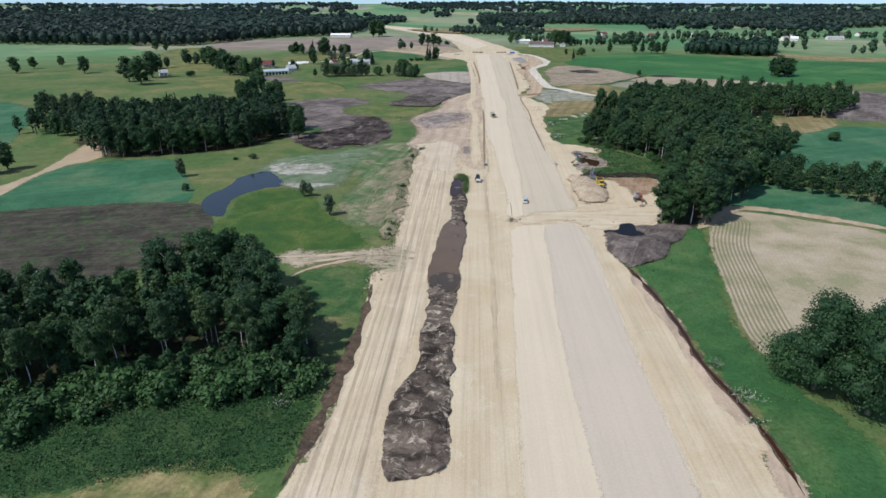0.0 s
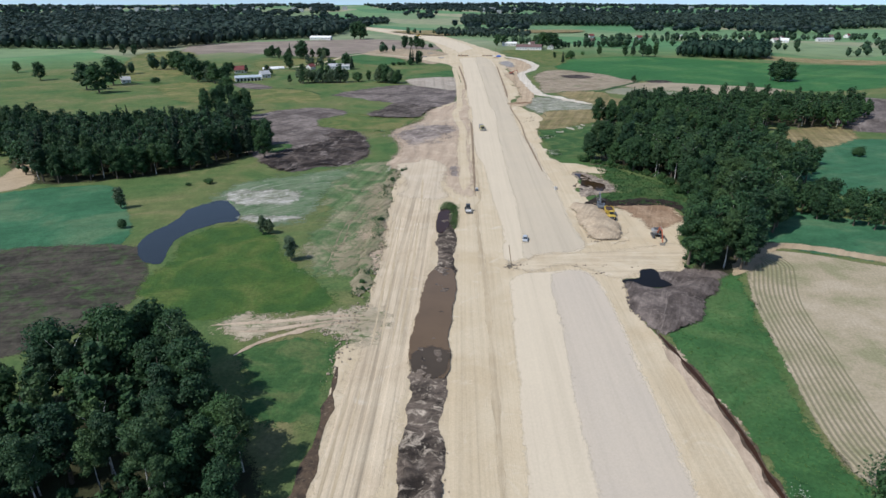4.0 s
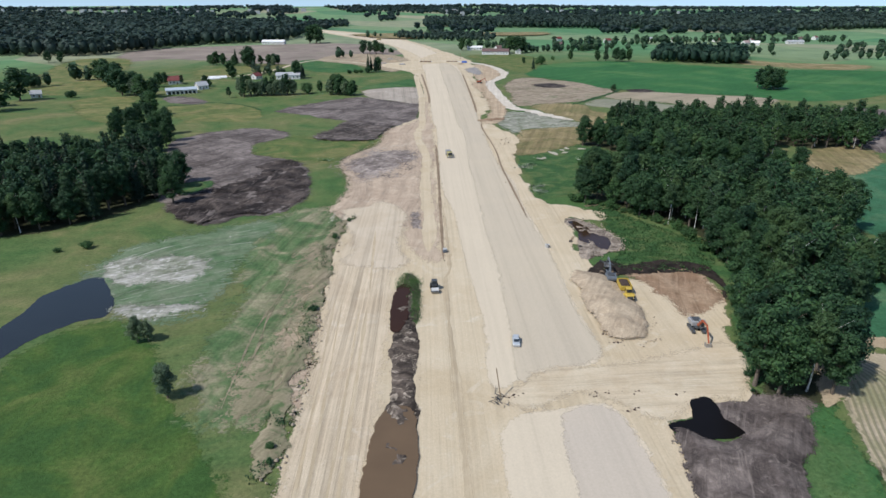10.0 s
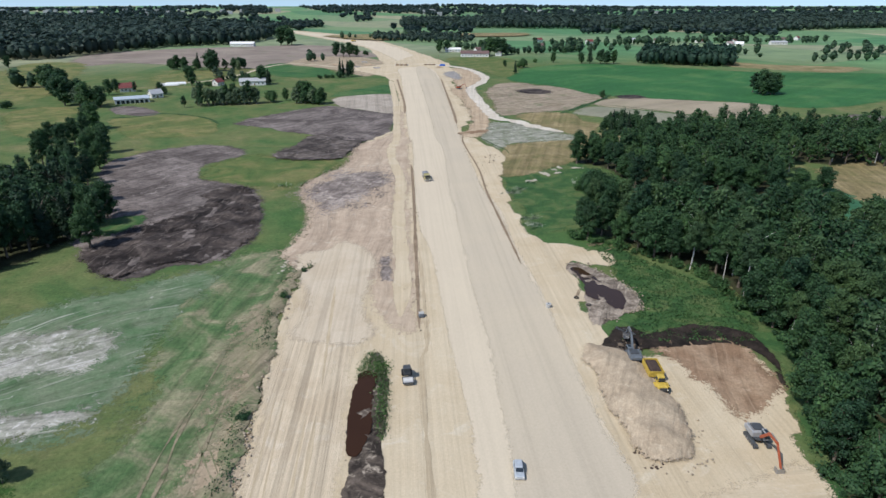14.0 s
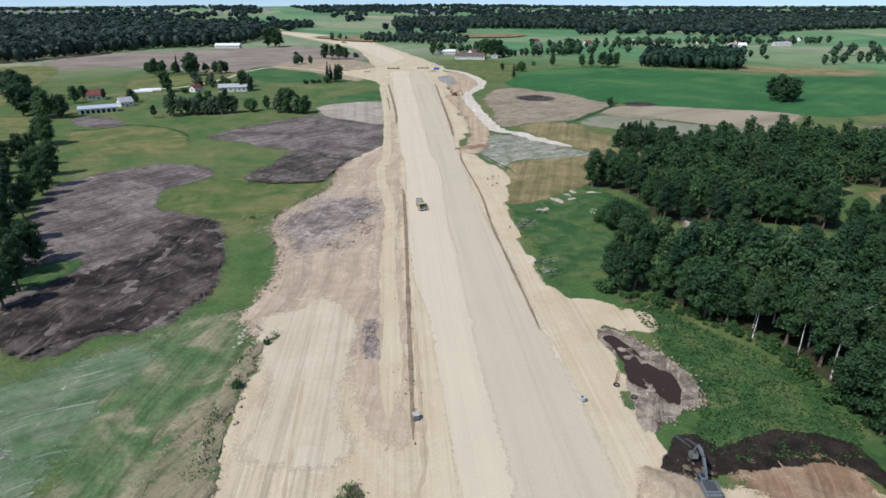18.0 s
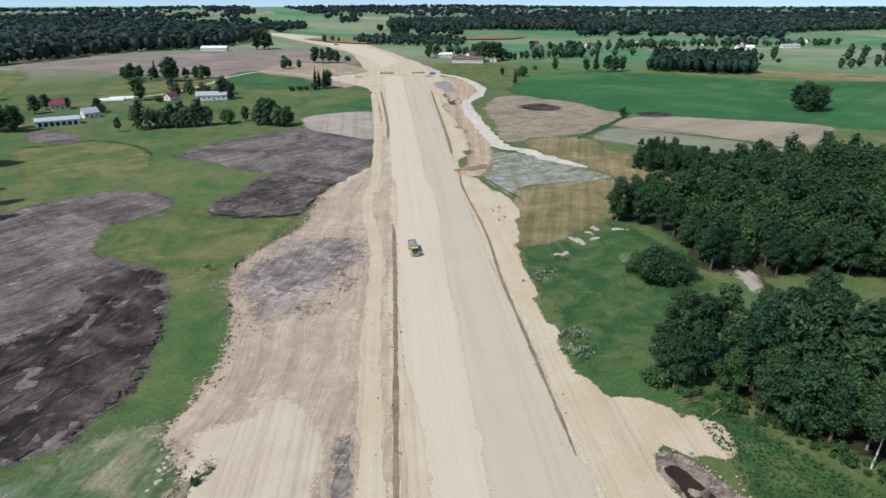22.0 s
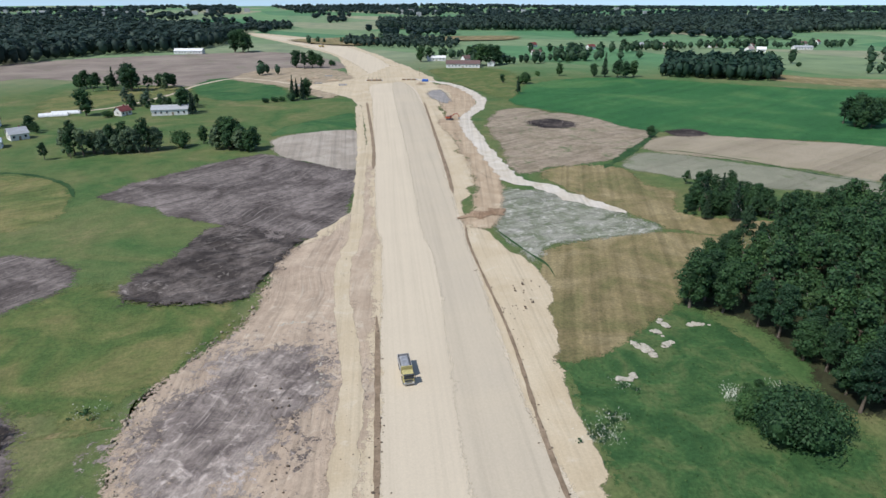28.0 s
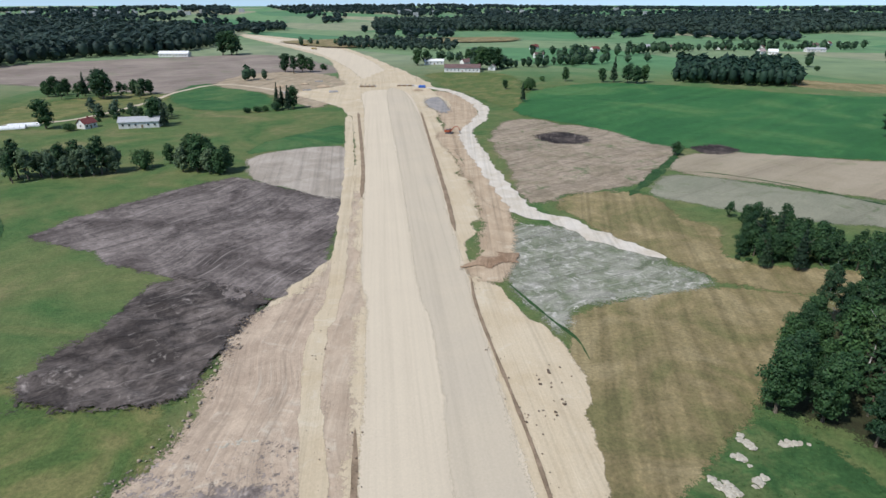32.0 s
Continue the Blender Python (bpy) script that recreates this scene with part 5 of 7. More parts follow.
def crown(rng, kind, h, r, base, count, size):
    """Lobes of a crown of that kind, with leaf clumps over inner cores."""
    cs, rs = [], []
    if kind == "spruce":
        for i in range(9):
            k = i / 8
            cs.append((rng.normal(0, 0.15), rng.normal(0, 0.15), base + (h - base) * (0.06 + 0.9 * k)))
            rs.append((r * (1.02 - 0.9 * k), r * (1.02 - 0.9 * k), (h - base) * 0.1))
    elif kind.endswith("bush"):
        for i in range(7 if kind == "bush" else 16):
            a, q = rng.uniform(0, 6.28), rng.uniform(0, 0.65) * r
            k = rng.uniform(0.35, 0.6)
            cs.append((q * math.cos(a), q * math.sin(a), h * rng.uniform(0.25, 0.5)))
            rs.append((r * k, r * k, h * rng.uniform(0.35, 0.5)))
    else:
        n = {"big_oak": 34, "oak": 20, "alder": 22, "willow": 20}.get(kind, 17)
        for i in range(n):
            k = (i + 0.5) / n
            a = i * 2.4 + rng.uniform(-0.5, 0.5)
            belly = math.sin(math.pi * (0.16 + 0.78 * k)) ** 0.8 if kind in ("oak", "big_oak", "willow") else math.sin(math.pi * (0.2 + 0.7 * k)) ** 0.7
            q = r * belly * rng.uniform(0.3, 0.72)
            cs.append((q * math.cos(a), q * math.sin(a), base + (h - base) * (0.1 + 0.78 * k)))
            m = r * rng.uniform(0.28, 0.48) * (1 if kind in ("oak", "big_oak", "willow") else 1.1 - 0.35 * k)
            rs.append((m, m, m * rng.uniform(0.8, 1.15)))
        cs.append((0, 0, base + (h - base) * 0.55))
        rs.append((r * 0.55, r * 0.55, (h - base) * 0.34))
    v, f = clumps(rng, cs, rs, count, size, 0.3 if "birch" in kind else 0.0)
    cores = []
    for c, q in zip(cs, rs):
        cv = ICO_V * np.array(q) * 0.56 * (1 + 0.15 * rng.normal(size=(len(ICO_V), 1))) + np.array(c)
        cores.append((cv, ICO_F))
    return v, f, cores


def tri(f):
    """Quads to triangles."""
    return np.concatenate([f[:, [0, 1, 2]], f[:, [0, 2, 3]]])


KINDS = {   # height, crown radius, share of bare trunk, leaf clumps, clump size, leaf material, bark
    "big_oak": (21.0, 7.4, 0.05, 15000, 0.22, "leaf_oak", "bark"),
    "tall_birch": (19.0, 3.6, 0.45, 3800, 0.21, "leaf_birch", "bark_birch"),
    "big_bush": (6.0, 4.2, 0.0, 8000, 0.15, "leaf_bush", "bark"),
    "oak": (14.0, 4.8, 0.07, 3800, 0.265, "leaf_oak", "bark"),
    "alder": (17.0, 4.1, 0.16, 3800, 0.265, "leaf_alder", "bark"),
    "birch": (18.0, 3.5, 0.33, 4000, 0.22, "leaf_birch", "bark_birch"),
    "willow": (13.0, 4.2, 0.06, 3200, 0.26, "leaf_willow", "bark"),
    "spruce": (17.0, 3.0, 0.08, 1500, 0.4, "needles", "bark"),
    "bush": (3.4, 2.3, 0.0, 1000, 0.2, "leaf_bush", "bark"),
}
WORDS = {"big_bush": ("bush", "large rounded leafy green bush"), "big_oak": ("oak_tree", "large spreading oak with dense dark green crown"), "tall_birch": ("birch_tree", "tall birch with bare white trunk"), "oak": ("oak_tree", "broad oak tree with dense dark green crown"), "alder": ("alder_tree", "tall alder with dark green crown"),
         "willow": ("willow_tree", "grey-green willow with airy crown"), "birch": ("birch_tree", "slender birch with white trunk and light crown"), "spruce": ("spruce_tree", "dark green conical spruce tree"),
         "bush": ("bush", "rounded leafy green bush")}
STOCK = {}
for kind, (h, r, bare, count, size, leaf, brk) in KINDS.items():
    for i in range(4 if "_" not in kind else 2):
        rng = np.random.default_rng(100 + 17 * i + len(kind) * 7 + ord(kind[0]))
        hh, rr = h * rng.uniform(0.88, 1.1), r * rng.uniform(0.88, 1.12)
        v, f, cores = crown(rng, kind, hh, rr, hh * bare, count, size)
        cv, cf = join(cores)
        full_v, full_f = np.concatenate([v, cv]), np.concatenate([f, cf + len(v)])
        tv, tf = trunk_mesh(rng, hh, {"bush": 0.06, "big_bush": 0.09, "tall_birch": 0.16, "birch": 0.18}.get(kind, 0.018 * hh + 0.03), {"bush": 3, "big_bush": 4, "tall_birch": 2, "birch": 3}.get(kind, 7), max(bare, 0.2))
        tall = np.flatnonzero(v.reshape(-1, 3, 3)[:, 0, 2] > hh * (0.42 if kind != "bush" else 0.1))
        lite = rng.choice(tall, int(len(tall) * (0.2 if kind != "bush" else 0.4)), replace=False)
        lv = v.reshape(-1, 3, 3)[lite]
        lv = (lv - lv.mean(1, keepdims=True)) * (1.85 if kind != "bush" else 1.4) + lv.mean(1, keepdims=True)
        hv, hf = join(cores[::2])
        lite_v = np.concatenate([lv.reshape(-1, 3), hv])
        lite_f = np.concatenate([np.arange(len(lite) * 3).reshape(-1, 3), hf + len(lite) * 3])
        few = rng.choice(count, int(count * 0.3), replace=False)
        fv = v.reshape(-1, 3, 3)[few]
        fv = ((fv - fv.mean(1, keepdims=True)) * 1.7 + fv.mean(1, keepdims=True)).reshape(-1, 3)
        sparse = mesh_of("crown", np.concatenate([fv, cv]), np.concatenate([np.arange(len(fv)).reshape(-1, 3), cf + len(fv)]), [M[leaf]])
        STOCK[kind, i] = dict(sparse=sparse, crown=mesh_of("crown", full_v, full_f, [M[leaf]]), trunk=mesh_of("trunk", tv, tf, [M[brk]], smooth=True),
                              lite=(lite_v, lite_f), trunk_raw=(tv, tri(tf)))


def plant(kind, x, y, scale=1.0, label="", group="", wide=1.0):
    """One tree or bush as a thing with trunk and crown."""
    rng = np.random.default_rng(int(abs(x * 13.7 + y * 7.3) * 10) % 99991)
    stock = STOCK[kind, int(rng.integers(4 if "_" not in kind else 2))]
    name, words = WORDS[kind]
    base = tagged(new(name), label or words, "bush" if kind.endswith("bush") else "tree", group)
    base.matrix_world = Matrix.Translation((x, y, float(relief(x, y)))) @ Matrix.Rotation(rng.uniform(0, 6.28), 4, "Z") @ Matrix.Diagonal((scale * wide, scale * wide, scale, 1))
    for part_name in ("trunk", "crown"):
        ob = new(part_name, stock["sparse" if part_name == "crown" and (y > 560 or abs(x) > 200) else part_name])
        ob.parent = base
    return base


def thicket(name, spots, mats, label, category="woodland"):
    """Trees beyond counting, as one mesh: rows of kind, x, y, scale."""
    vs, fs, mi, n = [], [], [], 0
    for kind, x, y, s in spots:
        rng = np.random.default_rng(int(abs(x * 3.1 + y * 9.7) * 10) % 99991)
        st = STOCK[kind, int(rng.integers(4 if "_" not in kind else 2))]
        a = rng.uniform(0, 6.28)
        rot = np.array(((math.cos(a), -math.sin(a), 0), (math.sin(a), math.cos(a), 0), (0, 0, 1)))
        z = float(relief(x, y))
        for (v, f), m in ((st["lite"], mats.index(KINDS[kind][5])), (st["trunk_raw"], mats.index(KINDS[kind][6]))):
            vs.append(v @ rot.T * s + (x, y, z))
            fs.append(f + n)
            mi.append(np.full(len(f), m))
            n += len(v)
    me = mesh_of(name, np.concatenate(vs), np.concatenate(fs), [M[m] for m in mats])
    me.polygons.foreach_set("material_index", np.concatenate(mi).astype(np.int32))
    return tagged(new(name, me), label, category, kind="stuff")


def scatter(outline, gap, seed, margin=0.0):
    """Spots in an outline, no two nearer than the gap."""
    rng = np.random.default_rng(seed)
    line = np.array(outline, float)
    lo, hi = line.min(0), line.max(0)
    tries = rng.uniform(lo, hi, (int((hi - lo).prod() / gap ** 2 * 6) + 20, 2))
    tries = tries[inside(line, tries)]
    cells, out = {}, []
    for p in tries:
        c = (int(p[0] // gap), int(p[1] // gap))
        if all(np.hypot(*(p - q)) >= gap for i in (-1, 0, 1) for j in (-1, 0, 1) for q in cells.get((c[0] + i, c[1] + j), ())):
            cells.setdefault(c, []).append(p)
            out.append(p)
    return np.array(out)


KEEP_FREE = []   # ground of trees that are planted one by one


def wood(outline, gap, seed, mix, scale=(0.8, 1.1), rim=8.0, most=70, label="", group=""):
    """A wood: trees of its rim as things, the inside as one thicket."""
    rng = np.random.default_rng(seed)
    spots = scatter(outline, gap, seed)
    for p in KEEP_FREE:
        spots = spots[np.hypot(*(spots - p).T) > 4.0]
    d = distance_to(np.array(outline, float), spots)
    order = np.argsort(np.hypot(spots[:, 0] - 35, 0) + d * 2)
    singles = 0
    rest = []
    for i in order:
        kind = rng.choice(list(mix), p=list(mix.values()))
        s = rng.uniform(*scale)
        if d[i] < rim and singles < most:
            plant(kind, *spots[i], s, group=group)
            singles += 1
        else:
            rest.append((kind, *spots[i], s))
    if rest:
        thicket("woodland", rest, sorted({KINDS[k][5] for k, *_ in rest} | {KINDS[k][6] for k, *_ in rest}), label)


WOOD_WORDS = "dense mixed wood with dark green crowns"
LEAFY = {"oak": 0.35, "alder": 0.45, "birch": 0.2}
for x, y, s in ((-53.0, 114.3, 0.85), (-51.7, 116.7, 0.89), (-45.3, 114.3, 0.93), (-43.8, 113.4, 0.97), (-69.1, 106.0, 1.01), (-72.2, 103.5, 0.85), (-82.7, 104.3, 0.89), (-83.8, 100.0, 0.93), (-90.1, 104.3, 0.97), (-60.3, 110.2, 1.01)):
    KEEP_FREE.append((x, y))
    plant("tall_birch", x, y, s, group="birches at the edge of the near wood")
wood(WOOD_NEAR, 4.4, 3, {"oak": 0.3, "alder": 0.4, "birch": 0.3}, (0.7, 1.1), 9, 50, WOOD_WORDS, "trees of the near wood")
wood(WOOD_LEFT, 5.0, 4, {"oak": 0.4, "alder": 0.4, "birch": 0.05, "spruce": 0.15}, (0.85, 1.15), 8, 45, WOOD_WORDS, "trees of the left wood")
wood(WOOD_LEFT_B, 6.0, 5, {"oak": 0.5, "alder": 0.4, "spruce": 0.1}, (0.7, 1.0), 1, 10, WOOD_WORDS)
wood(WOOD_RIGHT, 4.6, 6, {"oak": 0.2, "alder": 0.5, "birch": 0.15, "tall_birch": 0.15}, (0.8, 1.25), 9, 50, WOOD_WORDS, "trees of the right wood")
wood(WOOD_RIGHT_C, 4.6, 7, LEAFY, (0.75, 1.2), 8, 40, WOOD_WORDS, "trees of the right wood")
wood(WOOD_RIGHT_B, 5.0, 8, {"oak": 0.45, "alder": 0.5, "birch": 0.05}, (0.65, 1.15), 8, 40, WOOD_WORDS, "trees of the right wood")
wood(HEDGE_R, 6, 9, {"oak": 0.5, "spruce": 0.5}, (0.5, 0.8), 5, 8, WOOD_WORDS)
wood(HEDGE_R2, 3.0, 10, {"oak": 0.8, "bush": 0.2}, (0.42, 0.72), 4, 12, "low hedge of dark green trees", "trees of the field hedge")
wood(BELT_R, 4.2, 11, {"oak": 0.7, "alder": 0.3}, (0.5, 0.85), 4, 12, WOOD_WORDS)
wood(FARM_ROW, 3.8, 13, {"willow": 0.9, "alder": 0.1}, (0.85, 1.15), 2, 10, "row of grey-green farm willows")
wood(FARM_GROVE, 7.0, 14, {"bush": 0.7, "willow": 0.3}, (0.7, 1.2), 3, 8, "low bushes behind the farm barn")
wood(FARM_GROVE_B, 11.0, 15, {"oak": 0.5, "willow": 0.5}, (0.6, 1.0), 4, 8, "loose grove of farm trees")
wood(FARM_CLUMP, 5.0, 16, {"oak": 0.8, "willow": 0.2}, (0.7, 1.05), 3, 8, "clump of dark green farm trees")
wood(GROVE_R, 6, 12, {"oak": 0.8, "alder": 0.2}, (0.5, 0.8), 4, 6, WOOD_WORDS)
for kind, x, y, s in (
    ("willow", -55, 234, 0.5),
    ("willow", -43, 211, 0.66),
    ("willow", -120, 263, 0.7),
    ("bush", -109, 241, 0.98),
    ("bush", -97, 296, 0.92),
    ("bush", -105, 293, 0.56),
    ("oak", 78, 103, 1.58),
    ("oak", 84, 95, 1.72),
    ("oak", 84, 101, 1.34),
    ("bush", 75, 107, 3.33),
    ("willow", -57.5, 234, 0.62),
    ("oak", -159, 756, 1.26),
    ("bush", -68, 645, 2.95),
    ("oak", -58, 652, 0.69),
    ("birch", -45, 641, 0.98),
    ("oak", -40, 638, 1.18),
    ("oak", -34, 633, 1.05),
    ("bush", -29, 632, 3.38),
    ("oak", -93, 756, 1.24),
    ("spruce", -86, 751, 0.97),
    ("alder", -91, 789, 0.55),
    ("bush", -140, 792, 2.06),
    ("oak", -128, 790, 0.61),
    ("oak", -117, 789, 0.55),
    ("oak", -112, 792, 0.50),
    ("bush", -141, 746, 1.66),
    ("oak", -213, 904, 1.13),
    ("oak", -206, 910, 0.94),
    ("oak", -217, 899, 0.99),
    ("spruce", -188, 900, 1.20),
    ("oak", -166, 878, 1.66),
    ("oak", -172, 885, 1.36),
    ("oak", -146, 894, 1.06),
    ("oak", -141, 899, 0.94),
    ("oak", -137, 905, 0.82),
    ("spruce", -17, 810, 0.88),
    ("oak", -9, 809, 1.13),
    ("bush", -20, 801, 2.17),
    ("spruce", -12, 804, 0.95),
    ("spruce", -20, 806, 1.0),
    ("bush", -28, 798, 1.5),
    ("bush", -34, 796, 1.5),
    ("bush", -41, 794, 1.4),
    ("oak", -35, 1056, 1.39),
    ("alder", -25, 1043, 1.20),
    ("oak", -16, 1053, 1.47),
    ("oak", -7, 1051, 1.22),
    ("bush", 6, 1072, 2.23),
    ("oak", -144, 1294, 2.23),
    ("oak", -132, 1292, 2.34),
    ("oak", -127, 1311, 1.94),
    ("oak", -288, 766, 1.50),
    ("oak", -292, 758, 1.34),
    ("oak", -251, 705, 1.54),
    ("oak", -218, 654, 1.42),
    ("oak", -205, 635, 1.41),
    ("oak", -194, 634, 1.11),
    ("spruce", -212, 665, 0.80),
    ("oak", -214, 719, 0.85),
    ("alder", -130.4, 625, 0.62),
    ("alder", -118.7, 626.7, 0.8),
    ("alder", -110.5, 635, 0.7),
    ("alder", -197, 716, 0.62),
    ("oak", -171, 702, 0.7),
    ("oak", -166, 697, 0.55),
    ("oak", -213, 700, 1.0),
    ("oak", -440, 953, 1.09),
    ("oak", -423, 951, 0.95),
    ("bush", -262, 636, 2.02),
    ("oak", -284, 573, 1.99),
    ("oak", -305, 593, 1.76),
    ("oak", -296, 624, 1.80),
    ("oak", -387, 662, 1.33),
    ("oak", -452, 730, 0.91),
    ("oak", -470, 706, 0.97),
    ("oak", -461, 662, 1.17),
    ("oak", -208, 275, 0.94),
    ("oak", -211, 266, 1.04),
    ("oak", 346, 637, 1.2),
    ("oak", 353, 632, 1.35),
    ("oak", 360, 637, 1.25),
    ("oak", 352, 644, 1.4),
    ("oak", 360, 645, 1.2),
    ("alder", 347, 648, 1.1),
    ("oak", 345, 630, 0.8),
    ("oak", -225, 646, 1.55),
    ("oak", -240, 672, 1.65),
    ("willow", -212, 641, 1.4),
    ("oak", -262, 712, 1.6),
    ("oak", -275, 735, 1.7),
    ("alder", -233, 660, 1.4),
    ("oak", -164, 546, 1.2),
    ("oak", -170, 551, 1.0),
    ("oak", -199, 646, 0.95),
    ("oak", 249, 930, 0.93),
    ("oak", 175, 884, 0.57),
    ("spruce", 171, 813, 0.78),
    ("bush", 195, 874, 3.49),
    ("bush", 226, 933, 1.61),
    ("oak", 282, 916, 0.92),
    ("spruce", 293, 914, 1.32),
    ("oak", 305, 908, 1.33),
    ("oak", 311, 902, 1.29),
    ("oak", 323, 909, 1.15),
    ("bush", 565, 972, 1.83),
    ("oak", 201, 628, 0.54),
    ("oak", 306, 1063, 0.75),
    ("oak", 121, 1106, 1.34),
    ("oak", 134, 1118, 1.36),
    ("oak", 192, 1138, 1.21),
    ("oak", 187, 1044, 1.78),
    ("oak", 197, 1042, 1.87),
    ("oak", 209, 1052, 1.63),
    ("oak", 186, 366, 0.8),
    ("oak", 192, 371, 0.7),
    ("oak", 200, 369, 0.85),
    ("oak", 166, 335, 0.85),
    ("alder", 171, 338, 0.8),
    ("oak", 175, 332, 0.9),
    ("oak", 180, 352, 0.75),
    ("oak", 172, 350, 0.85),
    ("oak", 186, 319, 0.82),
    ("oak", 181, 325, 0.63),
    ("oak", 190, 328, 0.72),
    ("bush", 224, 336, 1.74),
    ("bush", 100, 385, 1.98),
    ("bush", 102, 378, 3.55),
    ("bush", 107, 379, 3.04),
    ("bush", 101, 380, 2.14),
    ("bush", 163, 357, 1.45),
):
    if kind == "oak" and s > 1.3 and y < 300:
        plant("big_oak", x, y, s * 0.66)
    elif kind == "bush" and s > 1.6:
        plant("big_bush", x, y, s * 0.57)
    else:
        plant(kind, x, y, s, wide=1.18 if kind == "oak" else 1.0)

for x, y, s in ((-59, 153, 1.3), (-63, 145, 1.35), (-53, 148, 1.15), (-68, 150, 1.25), (-47, 139, 1.1), (-75, 143, 1.2)):
    plant("oak", x, y, s, "tall broad tree at the end of the near wood", "trees of the near wood")

for k, (x, y) in enumerate(((-142, 457), (-132, 428), (-158, 472), (-157, 503), (-148, 498), (-169, 502), (-155, 485), (-150, 452), (-122, 436), (-122, 447), (-124, 460), (-132, 480), (-133, 461), (-126, 431), (-137, 478), (-84, 342), (-85, 352), (-90, 372), (-92, 363))):
    plant(("oak", "alder", "oak")[k % 3], x, y, 0.95 + 0.06 * (k % 4), group="trees of the left wood")

FAR_STOCK = []
for i in range(6):
    rng = np.random.default_rng(500 + i)
    h = rng.uniform(15, 19)
    pointed = i % 3 != 1
    v, f = clumps(rng, [(0, 0, h * 0.62), (0.5, 0.3, h * 0.8)] if not pointed else [(0, 0, h * 0.45), (0, 0, h * 0.75)],
                  [(4.2, 4.2, h * 0.38), (2.8, 2.8, h * 0.2)] if not pointed else [(3.4, 3.4, h * 0.3), (1.8, 1.8, h * 0.25)], 21, 2.3)
    cv = ICO_V * (3.2, 3.2, h * 0.46) + (0, 0, h * 0.5)
    FAR_STOCK.append((np.concatenate([v, cv]), np.concatenate([f, ICO_F + len(v)])))


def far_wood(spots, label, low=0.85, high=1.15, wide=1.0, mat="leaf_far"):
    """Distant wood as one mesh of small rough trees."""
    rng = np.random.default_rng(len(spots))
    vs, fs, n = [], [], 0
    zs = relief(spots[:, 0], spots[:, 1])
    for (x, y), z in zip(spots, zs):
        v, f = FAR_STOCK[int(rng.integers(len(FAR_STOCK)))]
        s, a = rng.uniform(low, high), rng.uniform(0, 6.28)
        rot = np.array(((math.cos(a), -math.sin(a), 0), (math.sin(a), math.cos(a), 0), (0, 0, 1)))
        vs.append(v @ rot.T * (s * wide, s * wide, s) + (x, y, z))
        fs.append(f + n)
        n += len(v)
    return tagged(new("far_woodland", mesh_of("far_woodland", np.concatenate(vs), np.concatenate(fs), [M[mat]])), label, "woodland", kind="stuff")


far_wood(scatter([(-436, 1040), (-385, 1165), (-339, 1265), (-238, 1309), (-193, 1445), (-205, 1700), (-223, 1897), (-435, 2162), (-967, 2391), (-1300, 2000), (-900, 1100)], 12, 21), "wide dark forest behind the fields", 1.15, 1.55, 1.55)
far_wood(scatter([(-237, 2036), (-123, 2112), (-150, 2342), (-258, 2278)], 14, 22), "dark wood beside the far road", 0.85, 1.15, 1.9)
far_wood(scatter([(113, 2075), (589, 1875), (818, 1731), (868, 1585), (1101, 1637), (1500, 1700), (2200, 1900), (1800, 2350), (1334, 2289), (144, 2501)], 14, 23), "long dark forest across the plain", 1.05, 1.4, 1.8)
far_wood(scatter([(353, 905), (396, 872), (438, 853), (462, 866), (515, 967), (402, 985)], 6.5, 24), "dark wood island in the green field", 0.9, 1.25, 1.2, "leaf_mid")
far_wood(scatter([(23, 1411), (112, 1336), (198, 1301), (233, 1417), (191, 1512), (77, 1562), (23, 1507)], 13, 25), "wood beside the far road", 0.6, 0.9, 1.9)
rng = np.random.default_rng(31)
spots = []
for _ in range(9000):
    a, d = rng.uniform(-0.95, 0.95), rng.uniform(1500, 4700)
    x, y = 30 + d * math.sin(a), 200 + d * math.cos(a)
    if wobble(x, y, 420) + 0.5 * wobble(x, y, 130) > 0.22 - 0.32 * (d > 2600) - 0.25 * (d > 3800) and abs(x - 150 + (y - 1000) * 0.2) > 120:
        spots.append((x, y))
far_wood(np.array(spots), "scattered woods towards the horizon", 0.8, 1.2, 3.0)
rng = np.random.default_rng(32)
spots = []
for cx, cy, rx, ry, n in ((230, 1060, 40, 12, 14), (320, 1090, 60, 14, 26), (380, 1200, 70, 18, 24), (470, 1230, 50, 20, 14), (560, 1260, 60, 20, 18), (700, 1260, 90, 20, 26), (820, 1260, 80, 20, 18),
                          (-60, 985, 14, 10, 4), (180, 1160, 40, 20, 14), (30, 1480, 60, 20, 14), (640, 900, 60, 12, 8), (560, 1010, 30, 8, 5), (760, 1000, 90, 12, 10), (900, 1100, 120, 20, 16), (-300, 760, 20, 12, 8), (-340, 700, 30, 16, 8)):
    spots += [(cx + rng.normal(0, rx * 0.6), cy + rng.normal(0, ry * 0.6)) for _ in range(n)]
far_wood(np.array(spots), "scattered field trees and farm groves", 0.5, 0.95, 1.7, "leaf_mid")
